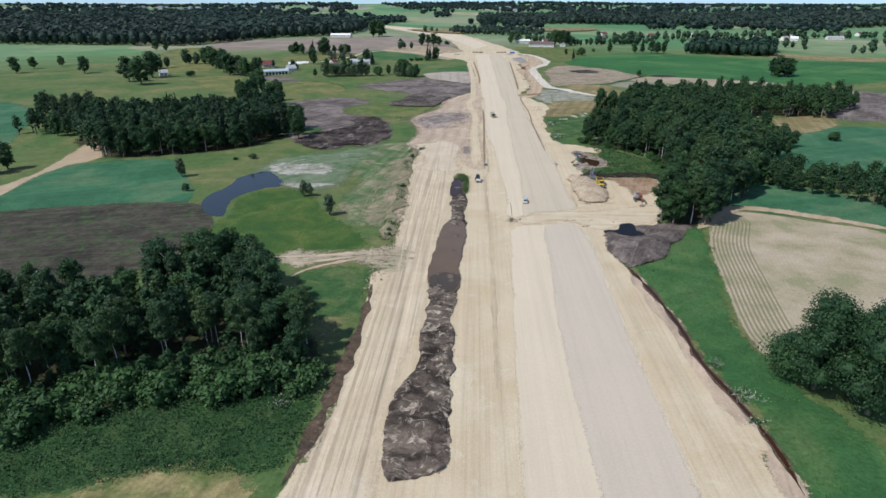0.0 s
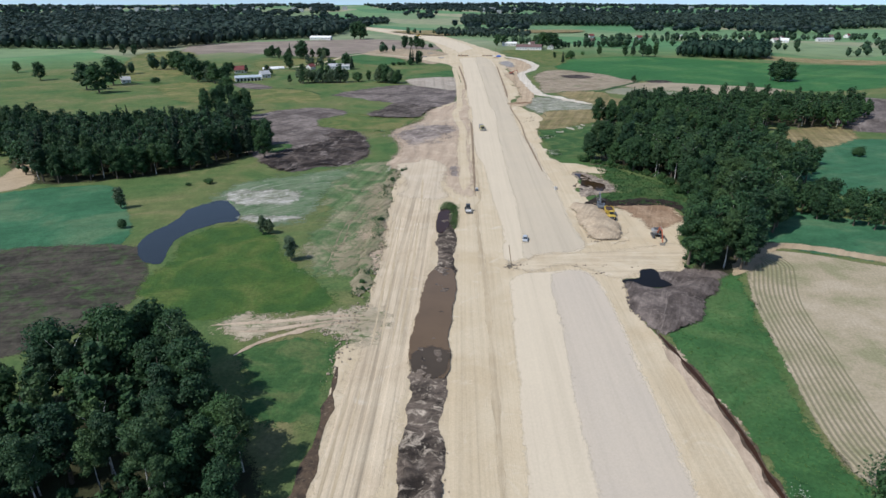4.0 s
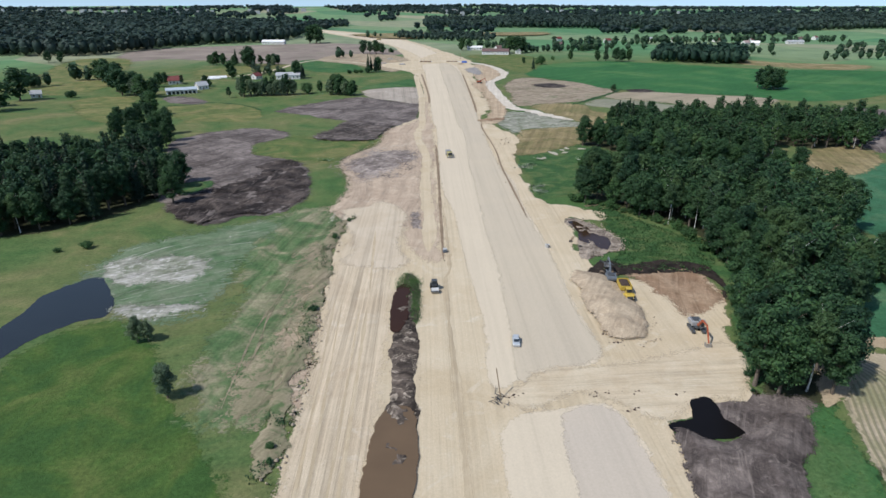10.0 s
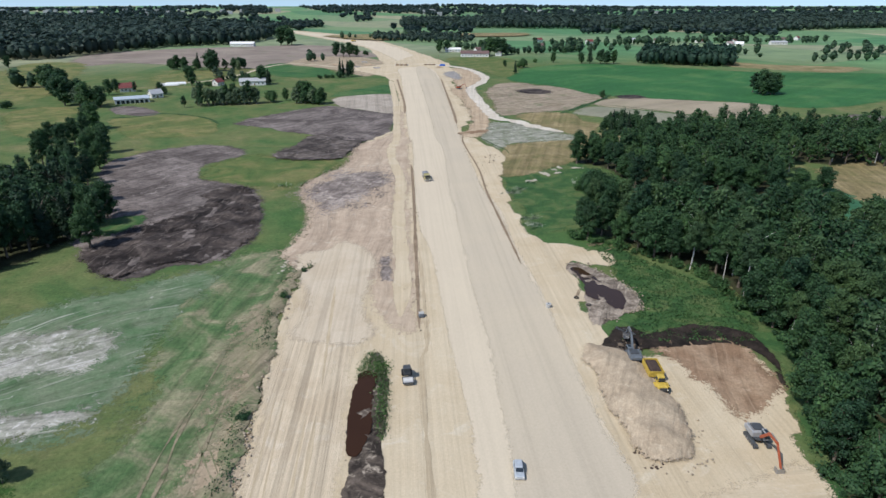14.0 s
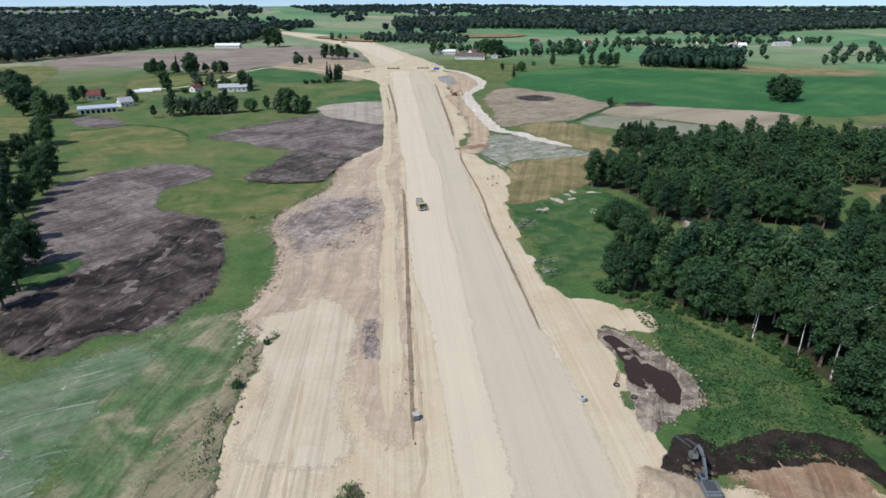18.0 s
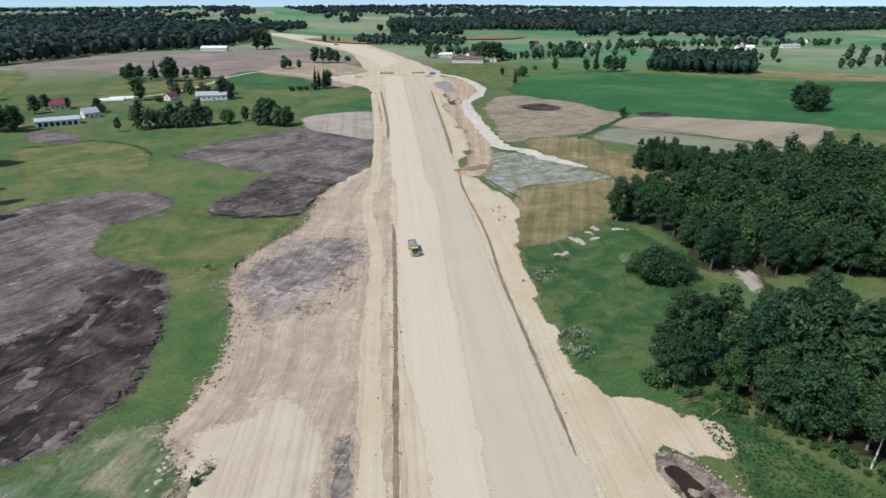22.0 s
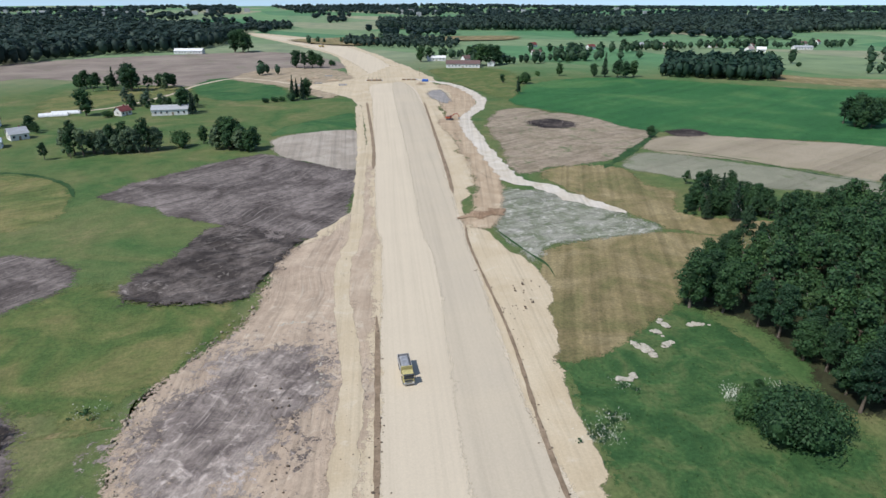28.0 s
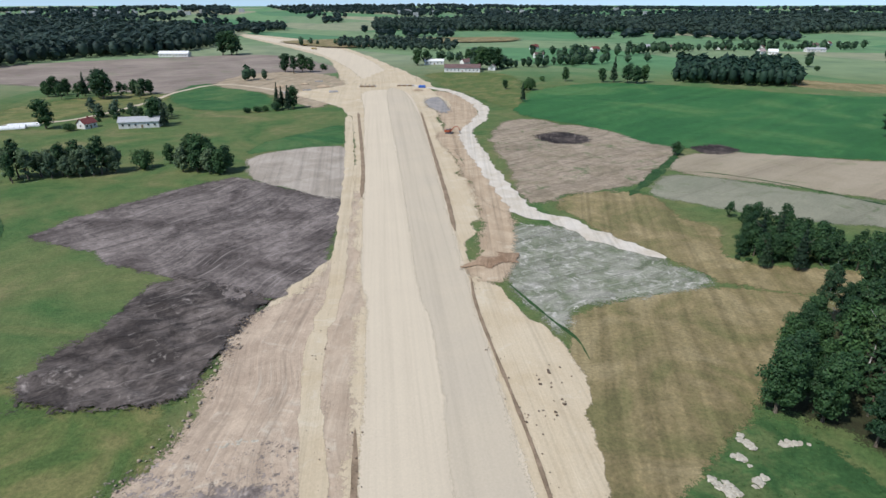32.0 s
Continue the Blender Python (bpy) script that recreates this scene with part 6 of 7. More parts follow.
# ---------------------------------------------------------------- building blocks for things
M["yellow"] = plain("yellow_paint", (0.6, 0.42, 0.07), 0.55, 0, 0.45)
M["lemon"] = plain("pale_yellow_paint", (0.55, 0.48, 0.2), 0.55, 0, 0.4)
M["orange"] = plain("orange_red_paint", (0.4, 0.1, 0.045), 0.45)
M["greypaint"] = plain("light_grey_paint", (0.34, 0.34, 0.34), 0.45)
M["darkpaint"] = plain("dark_grey_paint", (0.07, 0.075, 0.08), 0.5)
M["bluegrey"] = plain("blue_grey_paint", (0.14, 0.16, 0.18), 0.4)
M["silver"] = plain("silver_paint", (0.5, 0.54, 0.57), 0.35, 0.2)
M["steel"] = plain("worn_steel", (0.42, 0.42, 0.42), 0.4, 0.7)
M["drum"] = plain("pale_steel_drum", (0.62, 0.61, 0.58), 0.5, 0.2)
M["rubber"] = plain("tyre_rubber", (0.03, 0.03, 0.03), 0.9)
M["glass"] = plain("dark_window_glass", (0.03, 0.04, 0.05), 0.08)
M["lamp"] = plain("headlight_glass", (0.8, 0.8, 0.75), 0.15)
M["load"] = plain("loaded_gravel", (0.33, 0.34, 0.36), 0.95, 0, 0.5)
M["peatload"] = plain("loaded_peat", (0.07, 0.045, 0.035), 0.95, 0, 0.5)
M["plaster"] = plain("white_plaster", (0.76, 0.75, 0.71), 0.85, 0, 0.2, 2)
M["redroof"] = plain("red_roof_tiles", (0.2, 0.055, 0.05), 0.75, 0, 0.4, 1.5)
M["greyroof"] = plain("grey_sheet_roof", (0.42, 0.43, 0.44), 0.6, 0, 0.25, 2)
M["blueroof"] = plain("blue_grey_sheet_roof", (0.42, 0.48, 0.54), 0.6, 0, 0.25, 2)
M["brownroof"] = plain("brown_roof", (0.16, 0.1, 0.09), 0.7, 0, 0.35, 2)
M["pinkroof"] = plain("weathered_pink_roof", (0.4, 0.31, 0.29), 0.7, 0, 0.3, 1.5)
M["whiteroof"] = plain("white_sheet_roof", (0.78, 0.78, 0.76), 0.6, 0, 0.15, 3)
M["foil"] = plain("white_greenhouse_foil", (0.8, 0.81, 0.82), 0.4, 0, 0.1, 2)
M["wood"] = plain("weathered_timber", (0.3, 0.22, 0.14), 0.85, 0, 0.4)
M["concrete"] = plain("concrete", (0.45, 0.44, 0.42), 0.9, 0, 0.3, 1.5)
M["bluecover"] = plain("blue_tarpaulin", (0.03, 0.12, 0.45), 0.6)
M["stone"] = plain("pale_field_stone", (0.5, 0.455, 0.365), 0.95, 0, 0.45, 0.5)
M["whiteplastic"] = plain("white_plastic", (0.5, 0.5, 0.48), 0.5, 0, 0.4)


def part(name, bm, mat, parent, label=""):
    """One mesh under a thing or a part."""
    bmesh.ops.recalc_face_normals(bm, faces=bm.faces)
    me = bpy.data.meshes.new(name)
    bm.to_mesh(me)
    bm.free()
    me.materials.append(M[mat])
    ob = new(name, me)
    ob.parent = parent
    return tagged(ob, label)


def thing(name, x, y, turn, label, category, z=0.0, group=""):
    ob = tagged(new(name), label, category, group)
    ob.matrix_world = pose(x, y, float(relief(x, y)) + z, 0, 0, turn)
    return ob


def slab(bm, size, at, bevel=0.05, taper=(1.0, 1.0), lean=0.0):
    """A bevelled block; its top may be smaller and shifted along y."""
    r = bmesh.ops.create_cube(bm, size=1)
    for v in r["verts"]:
        top = v.co.z > 0
        v.co.x *= size[0] * (taper[0] if top else 1)
        v.co.y = v.co.y * size[1] * (taper[1] if top else 1) + (lean if top else 0)
        v.co.z *= size[2]
        v.co += Vector(at)
    if bevel:
        edges = list({e for v in r["verts"] for e in v.link_edges})
        bmesh.ops.bevel(bm, geom=edges, offset=bevel, segments=1, affect="EDGES")
    return bm


def box(size, at, bevel=0.05, taper=(1.0, 1.0), lean=0.0):
    return slab(bmesh.new(), size, at, bevel, taper, lean)


def roll(radius, width, at, axis="X", sides=16, bm=None):
    bm = bm or bmesh.new()
    r = bmesh.ops.create_cone(bm, cap_ends=True, segments=sides, radius1=radius, radius2=radius, depth=width)
    m = Matrix.Rotation(radians(90), 4, "Y") if axis == "X" else Matrix.Rotation(radians(90), 4, "X") if axis == "Y" else Matrix()
    bmesh.ops.transform(bm, matrix=Matrix.Translation(at) @ m, verts=r["verts"])
    return bm


def beam(a, b, w, h, bm=None):
    """A bar from a to b."""
    bm = bm or bmesh.new()
    a, b = Vector(a), Vector(b)
    r = bmesh.ops.create_cube(bm, size=1)
    m = Matrix.Translation((a + b) / 2) @ (b - a).to_track_quat("Y", "Z").to_matrix().to_4x4() @ Matrix.Diagonal((w, (b - a).length, h, 1))
    bmesh.ops.transform(bm, matrix=m, verts=r["verts"])
    return bm


def wheel(parent, radius, width, at):
    w = part("wheel", roll(radius, width, at, "X", 18), "rubber", parent, "black rubber tyre")
    side = 1 if at[0] > 0 else -1
    part("rim", roll(radius * 0.55, 0.06, (at[0] + side * (width / 2 + 0.01), at[1], at[2]), "X", 12), "steel", w)


def open_tub(size, at, wall=0.1, flare=1.08):
    """A tipper body, open above."""
    bm = bmesh.new()
    sx, sy, sz = size
    slab(bm, (sx, sy, wall), (at[0], at[1], at[2] + wall / 2), 0)
    for s in (-1, 1):
        slab(bm, (wall, sy, sz), (at[0] + s * (sx / 2 - wall / 2) * flare, at[1], at[2] + sz / 2), 0.02)
        slab(bm, (sx * flare, wall, sz), (at[0], at[1] + s * (sy / 2 - wall / 2), at[2] + sz / 2), 0.02)
    return bm


# ---------------------------------------------------------------- machines, front towards -y
def tipper_truck(x, y, turn):
    t = thing("tipper_truck", x, y, turn, "yellow tipper truck with a loaded grey body on the gravel", "truck")
    part("chassis", box((1.0, 8.2, 0.35), (0, 0.2, 0.85)), "darkpaint", t)
    cab = part("cab", box((2.45, 2.1, 2.1), (0, -3.3, 1.95), 0.12, (0.94, 0.86), 0.1), "lemon", t, "pale yellow cab")
    part("windscreen", box((2.1, 0.06, 0.85), (0, -4.27, 2.3), 0.01), "glass", cab)
    for s in (-1, 1):
        part("side_window", box((0.05, 1.1, 0.7), (s * 1.2, -3.4, 2.35), 0.01), "glass", cab)
        part("headlight", box((0.4, 0.08, 0.22), (s * 0.85, -4.38, 1.05), 0.02), "lamp", cab)
        part("mirror", box((0.12, 0.2, 0.5), (s * 1.42, -4.0, 2.3), 0.03), "darkpaint", cab)
    part("grille", box((1.7, 0.06, 0.5), (0, -4.36, 1.45), 0.01), "darkpaint", cab)
    part("bumper", box((2.4, 0.35, 0.45), (0, -4.3, 0.75), 0.06), "steel", t)
    part("sun_visor", box((2.2, 0.4, 0.08), (0, -4.25, 2.95), 0.02), "darkpaint", cab)
    body = part("tipper_body", open_tub((2.4, 5.4, 1.5), (0, 1.6, 1.25)), "greypaint", t, "grey steel tipper body")
    heap = box((2.25, 5.1, 0.55), (0, 1.6, 2.45), 0.2, (0.75, 0.8))
    part("load", heap, "load", body, "load of grey gravel")
    part("headboard", box((2.5, 0.12, 1.9), (0, -1.2, 2.2), 0.02), "lemon", body)
    for yy in (-3.1, -1.9, 2.2, 3.5):
        for s in (-1, 1):
            wheel(t, 0.52, 0.36, (s * 1.05, yy, 0.52))
    return t


def dumper(x, y, turn, label="yellow articulated dump truck loaded with peat"):
    t = thing("articulated_dumper", x, y, turn, label, "dump truck")
    cab = part("cab", box((1.7, 1.5, 1.7), (0.0, -3.0, 2.6), 0.1, (0.85, 0.85)), "yellow", t)
    part("windscreen", box((1.35, 0.05, 0.9), (0, -3.74, 2.75), 0.01), "glass", cab)
    for s in (-1, 1):
        part("side_window", box((0.05, 1.0, 0.85), (s * 0.8, -3.0, 2.75), 0.01), "glass", cab)
    bonnet = part("bonnet", box((2.3, 1.9, 1.1), (0, -4.5, 1.65), 0.15, (0.85, 0.9), 0.1), "yellow", t, "sloping yellow bonnet")
    part("grille", box((1.5, 0.06, 0.7), (0, -5.45, 1.6), 0.02), "darkpaint", bonnet)
    for s in (-1, 1):
        part("headlight", box((0.3, 0.08, 0.2), (s * 0.95, -5.45, 1.5), 0.02), "lamp", bonnet)
        part("mudguard", box((0.75, 1.7, 0.12), (s * 1.15, -4.0, 1.85), 0.03), "yellow", t)
    part("front_frame", box((1.2, 3.6, 0.6), (0, -3.6, 1.0)), "darkpaint", t)
    part("rear_frame", box((1.0, 5.4, 0.5), (0, 1.6, 1.05)), "darkpaint", t)
    tub = part("dump_body", open_tub((2.9, 5.2, 1.4), (0, 1.8, 1.45), 0.12, 1.1), "yellow", t, "yellow dump body")
    part("load", box((2.7, 4.9, 0.7), (0, 1.8, 2.6), 0.25, (0.75, 0.8)), "peatload", tub, "load of dark peat")
    part("exhaust", roll(0.1, 1.0, (0.95, -3.3, 2.5), "Z", 10), "steel", t)
    for yy in (-4.0, 0.8, 2.7):
        for s in (-1, 1):
            wheel(t, 0.82, 0.62, (s * 1.2, yy, 0.82))
    return t


def tracks(t, gauge, length, width, height):
    for s in (-1, 1):
        bm = bmesh.new()
        slab(bm, (width, length - height, height), (s * gauge / 2, 0, height / 2), 0.04)
        for e in (-1, 1):
            roll(height / 2, width, (s * gauge / 2, e * (length - height) / 2, height / 2), "X", 14, bm)
        tr = part("track", bm, "darkpaint", t, "black steel crawler track")
        for k in range(5):
            part("track_roller", roll(0.18, width + 0.06, (s * gauge / 2, (k - 2) * length / 6.5, 0.3), "X", 10), "steel", tr)


def excavator(x, y, turn, swing, body_mat, arm_mat, reach, label):
    """A crawler excavator; reach: boom and stick joints as (distance, height), bucket last."""
    t = thing("excavator", x, y, turn, label, "excavator")
    tracks(t, 2.5, 4.4, 0.65, 0.95)
    part("turntable", roll(0.9, 0.35, (0, 0, 1.1), "Z", 18), "darkpaint", t)
    m = Matrix.Rotation(radians(swing), 4, "Z")

    def put(name, bm, mat, parent=t, words=""):
        bmesh.ops.transform(bm, matrix=m, verts=bm.verts)
        return part(name, bm, mat, parent, words)
    house = put("engine_house", box((2.7, 2.7, 1.2), (0, 1.1, 1.85), 0.12), body_mat)
    put("counterweight", box((2.7, 0.6, 1.0), (0, 2.65, 1.75), 0.2), body_mat)
    put("engine_cover", box((1.9, 1.8, 0.3), (0.2, 1.2, 2.58), 0.06), "darkpaint", house)
    cab = put("cab", box((1.05, 1.7, 1.75), (0.85, -0.55, 2.15), 0.1, (0.92, 0.85)), body_mat)
    put("windscreen", box((0.85, 0.05, 1.1), (0.85, -1.4, 2.35), 0.01), "glass", cab)
    put("roof_window", box((0.7, 0.9, 0.04), (0.85, -0.6, 3.05), 0.01), "glass", cab)
    for s in (-1, 1):
        put("side_window", box((0.04, 1.2, 0.85), (0.85 + s * 0.5, -0.55, 2.45), 0.01), "glass", cab)
    put("handrail", beam((-1.2, 0.0, 2.9), (-1.2, 2.3, 2.9), 0.06, 0.06), "steel", house)
    j = [(0.9, 1.9)] + list(reach)
    pts = [(-0.1, -d, h) for d, h in j]
    boom = bmesh.new()
    beam(pts[0], pts[1], 0.4, 0.5, boom)
    beam(pts[1], pts[2], 0.36, 0.4, boom)
    boom = put("boom", boom, arm_mat)
    stick = put("stick", beam(pts[2], pts[3], 0.28, 0.32), arm_mat)
    for a, b, k in ((0, 1, boom), (1, 2, stick)):
        p, q = Vector(pts[a]), Vector(pts[b])
        off = Vector((0, 0.25, 0.55 if k is stick else -0.45))
        put("hydraulic_cylinder", beam(p.lerp(q, 0.25) + off, p.lerp(q, 0.95) + off * 0.6, 0.14, 0.14), "steel", k)
    e = Vector(pts[3])
    bm = bmesh.new()
    for s in (-1, 1):
        slab(bm, (0.05, 1.0, 1.0), e + Vector((s * 0.62, 0.25, -0.5)), 0)
    slab(bm, (1.3, 0.06, 1.0), e + Vector((0, -0.25, -0.5)), 0)
    slab(bm, (1.3, 1.0, 0.06), e + Vector((0, 0.25, -1.0)), 0)
    put("bucket", bm, "steel", stick, "worn steel bucket")
    return t


def soil_roller(x, y, turn):
    t = thing("soil_roller", x, y, turn, "dark soil compactor with a pale steel drum", "roller")
    d = part("drum", roll(0.78, 2.1, (0, -1.7, 0.78), "X", 28), "drum", t, "smooth pale steel drum")
    part("drum_hub", roll(0.3, 2.2, (0, -1.7, 0.78), "X", 14), "darkpaint", d)
    bm = bmesh.new()
    for s in (-1, 1):
        slab(bm, (0.14, 2.2, 0.3), (s * 1.14, -1.6, 0.85), 0.02)
    slab(bm, (2.4, 0.22, 0.3), (0, -2.65, 0.85), 0.03)
    slab(bm, (2.4, 0.22, 0.4), (0, -0.55, 0.9), 0.03)
    part("drum_frame", bm, "darkpaint", t)
    part("bonnet", box((1.6, 1.7, 0.9), (0, 1.9, 1.45), 0.1, (0.85, 0.85)), "darkpaint", t)
    cab = part("cab", box((1.5, 1.4, 1.6), (0, 0.3, 2.15), 0.08, (0.9, 0.9)), "darkpaint", t)
    part("windscreen", box((1.2, 0.05, 0.9), (0, -0.38, 2.4), 0.01), "glass", cab)
    for s in (-1, 1):
        part("side_window", box((0.05, 1.0, 0.85), (s * 0.73, 0.3, 2.4), 0.01), "glass", cab)
        wheel(t, 0.75, 0.58, (s * 0.85, 1.7, 0.75))
    part("cab_roof", box((1.6, 1.6, 0.1), (0, 0.3, 3.0), 0.03), "darkpaint", cab)
    return t


def car(x, y, turn):
    t = thing("car", x, y, turn, "silver blue hatchback parked on the gravel", "car")
    part("body", box((1.78, 4.2, 0.62), (0, 0, 0.66), 0.14, (0.95, 0.97)), "silver", t)
    cabin = part("cabin", box((1.62, 2.6, 0.62), (0, 0.45, 1.24), 0.12, (0.8, 0.72), 0.15), "silver", t)
    part("windscreen", beam((0, -0.98, 0.98), (0, -0.35, 1.46), 1.25, 0.05), "glass", cabin)
    part("rear_window", beam((0, 1.78, 1.0), (0, 1.48, 1.45), 1.2, 0.05), "glass", cabin)
    for s in (-1, 1):
        part("side_window", box((0.04, 1.9, 0.34), (s * 0.76, 0.45, 1.24), 0.01), "glass", cabin)
        part("headlight", box((0.35, 0.1, 0.16), (s * 0.62, -2.08, 0.78), 0.03), "lamp", t)
        part("mirror", box((0.16, 0.12, 0.12), (s * 0.95, -0.75, 1.02), 0.02), "darkpaint", t)
        for yy in (-1.3, 1.3):
            wheel(t, 0.31, 0.2, (s * 0.8, yy, 0.31))
    part("bumper", box((1.7, 0.16, 0.3), (0, -2.08, 0.48), 0.05), "whiteplastic", t)
    return t


tipper_truck(34.2, 409.5, 3)
dumper(68.6, 248.6, -8)
excavator(67.4, 257.4, 172, 0, "bluegrey", "bluegrey", [(3.2, 4.6), (5.6, 5.0), (6.8, 2.6)], "blue-grey crawler excavator loading peat at the cut bank")
excavator(79.0, 228.0, -6, 0, "greypaint", "orange", [(3.0, 4.4), (5.6, 4.5), (8.0, 1.1)], "crawler excavator with grey house and orange arm on sand")
soil_roller(15.6, 255.5, 2)
car(33.1, 225.8, -8)
excavator(92, 700, 60, 20, "orange", "orange", [(3.0, 4.2), (5.2, 4.6), (6.6, 2.0)], "small orange excavator digging beside the far road")
dumper(-17, 1383, 60, "yellow dump truck far along the new road")
dumper(-35, 1462, 60, "yellow dump truck far along the new road")

# a plate compactor left on the sand strip
pump = thing("plate_compactor", 21.0, 282.5, 5, "small white and blue compactor on the sand", "compactor")
part("base_plate", box((1.5, 1.7, 0.25), (0, 0, 0.14), 0.05), "darkpaint", pump)
part("engine_box", box((1.4, 1.3, 0.8), (0, -0.1, 0.7), 0.1, (0.85, 0.85)), "bluegrey", pump)
part("cover", box((1.3, 1.2, 0.18), (0, -0.05, 1.2), 0.05), "whiteplastic", pump, "white top cover")
bm = bmesh.new()
for s in (-1, 1):
    beam((s * 0.4, 0.5, 0.6), (s * 0.4, 1.6, 1.2), 0.06, 0.06, bm)
beam((-0.4, 1.6, 1.2), (0.4, 1.6, 1.2), 0.06, 0.06, bm)
part("handle", bm, "darkpaint", pump, "bent steel handle")


# ---------------------------------------------------------------- buildings
def house(name, x, y, turn, long, wide, wall_h, roof_h, wall, roof, label, windows=5, door=True, chimney=False, open_front=False):
    """A gabled building, ridge along x, front towards -y."""
    t = thing(name, x, y, turn, label, "barn" if "barn" in name else "house")
    bm = bmesh.new()
    vs = [bm.verts.new(p) for p in ((-long / 2, -wide / 2, -0.3), (long / 2, -wide / 2, -0.3), (long / 2, wide / 2, -0.3), (-long / 2, wide / 2, -0.3),
                                    (-long / 2, -wide / 2, wall_h), (long / 2, -wide / 2, wall_h), (long / 2, wide / 2, wall_h), (-long / 2, wide / 2, wall_h),
                                    (-long / 2, 0, wall_h + roof_h), (long / 2, 0, wall_h + roof_h))]
    for f in ((0, 1, 5, 4), (2, 3, 7, 6), (1, 2, 6, 9, 5), (3, 0, 4, 8, 7), (0, 3, 2, 1)):
        bm.faces.new([vs[i] for i in f])
    part("wall", bm, wall, t)
    bm = bmesh.new()
    o, slope = 0.5, roof_h / (wide / 2)
    for s in (-1, 1):
        a = Vector((0, s * (wide / 2 + o), wall_h - o * slope + 0.12))
        b = Vector((0, 0, wall_h + roof_h + 0.12))
        quad = [bm.verts.new(p) for p in (a + Vector((-long / 2 - o, 0, 0)), a + Vector((long / 2 + o, 0, 0)), b + Vector((long / 2 + o, 0, 0)), b + Vector((-long / 2 - o, 0, 0)))]
        face = bm.faces.new(quad)
        up = bmesh.ops.extrude_face_region(bm, geom=[face])
        bmesh.ops.translate(bm, vec=(0, 0, 0.16), verts=[g for g in up["geom"] if isinstance(g, bmesh.types.BMVert)])
    r = part("roof", bm, roof, t)
    if chimney:
        part("chimney", box((0.7, 0.7, 1.6), (long * 0.2, 0.4, wall_h + roof_h + 0.3), 0.03), "redroof", r)
    for i in range(windows):
        u = (-0.5 + (i + 0.5) / windows) * long * 0.94
        if door and i == windows // 2:
            d = part("door", box((1.3, 0.1, 2.1), (u, -wide / 2 - 0.02, 1.05), 0.02), "wood", t)
            continue
        # open_front: dark panels on the closed wall stand in for shaded open bays
        tall = wall_h * 0.72 if open_front else 1.2
        w = part("window_or_bay", box((long / windows * 0.62 if open_front else 1.2, 0.12, tall), (u, -wide / 2 - 0.02, tall / 2 + 0.05 if open_front else wall_h * 0.55), 0.02), "glass", t)
        if not open_front:
            part("sill", box((1.4, 0.25, 0.08), (u, -wide / 2 - 0.1, wall_h * 0.55 - 0.65), 0.01), "concrete", w)
    for s in (-1, 1):
        part("gable_window", box((0.1, 1.0, 1.1), (s * (long / 2 + 0.02), 0, wall_h * 0.6), 0.02), "glass", t)
    return t


house("barn", -178.5, 655.5, 22, 25, 9, 3.4, 1.6, "plaster", "blueroof", "long low white barn with open bays and a pale roof", 7, False, open_front=True)
house("farm_house", -168.5, 681, 40, 9.5, 8, 3.6, 3.0, "plaster", "greyroof", "white farmhouse with pale grey gabled roof", 3, True, True)
house("farm_house", -205, 722, 20, 13, 9, 3.6, 3.8, "plaster", "redroof", "farmhouse with a steep dark red roof", 4, True, True)
house("barn", -101, 753, 4, 24, 10, 4.0, 2.4, "plaster", "greyroof", "white barn with a grey sheet roof", 6, True)
house("farm_house", -134, 755, 60, 9, 7, 3.2, 2.8, "plaster", "redroof", "small house with a bright red roof among trees", 3, True, True)
house("barn", -208, 1282, -6, 41, 14, 4.5, 3.0, "plaster", "whiteroof", "long white barn on the far field", 9, True)
house("farm_house", -293, 642, 30, 8, 6, 3.2, 2.6, "plaster", "greyroof", "small white house beside trees", 2, True)
house("barn", 163, 1030, -12, 40, 14, 4.5, 3.6, "plaster", "brownroof", "long farm building with a dark brown roof", 9, True)
house("barn", 143, 1116, -5, 24, 10, 4.0, 2.4, "plaster", "whiteroof", "pale long shed at the farm", 5, True)
house("farm_house", 178, 1082, 20, 13, 10, 5.5, 3.6, "plaster", "brownroof", "white farmhouse with a brown roof", 3, True, True)
house("farm_house", 200, 1040, 70, 10, 8, 4.0, 3.0, "plaster", "pinkroof", "white house beside the long farm building", 3, True, True)
for x, y, turn, roof in ((648, 1188, 20, "pinkroof"), (662, 1180, -30, "whiteroof"), (640, 1276, 10, "redroof"), (700, 1260, 40, "brownroof"), (560, 1285, -20, "brownroof"), (420, 1270, 15, "redroof"),
                         (340, 1330, 25, "redroof"), (300, 1180, 5, "brownroof"), (520, 1300, 15, "greyroof"), (820, 1290, 0, "brownroof"), (880, 1330, 35, "redroof")):
    house("farm_house", x, y, turn, 13, 9, 4.2, 3.4, "plaster", roof, "distant white farmhouse among trees", 3, True, True)
house("barn", 758, 1212, -8, 30, 10, 4.0, 2.2, "plaster", "greyroof", "distant pale farm shed", 6, True)
house("barn", -270, 2000, 0, 60, 20, 6, 3.5, "plaster", "whiteroof", "large white shed beyond the wood", 9, True)
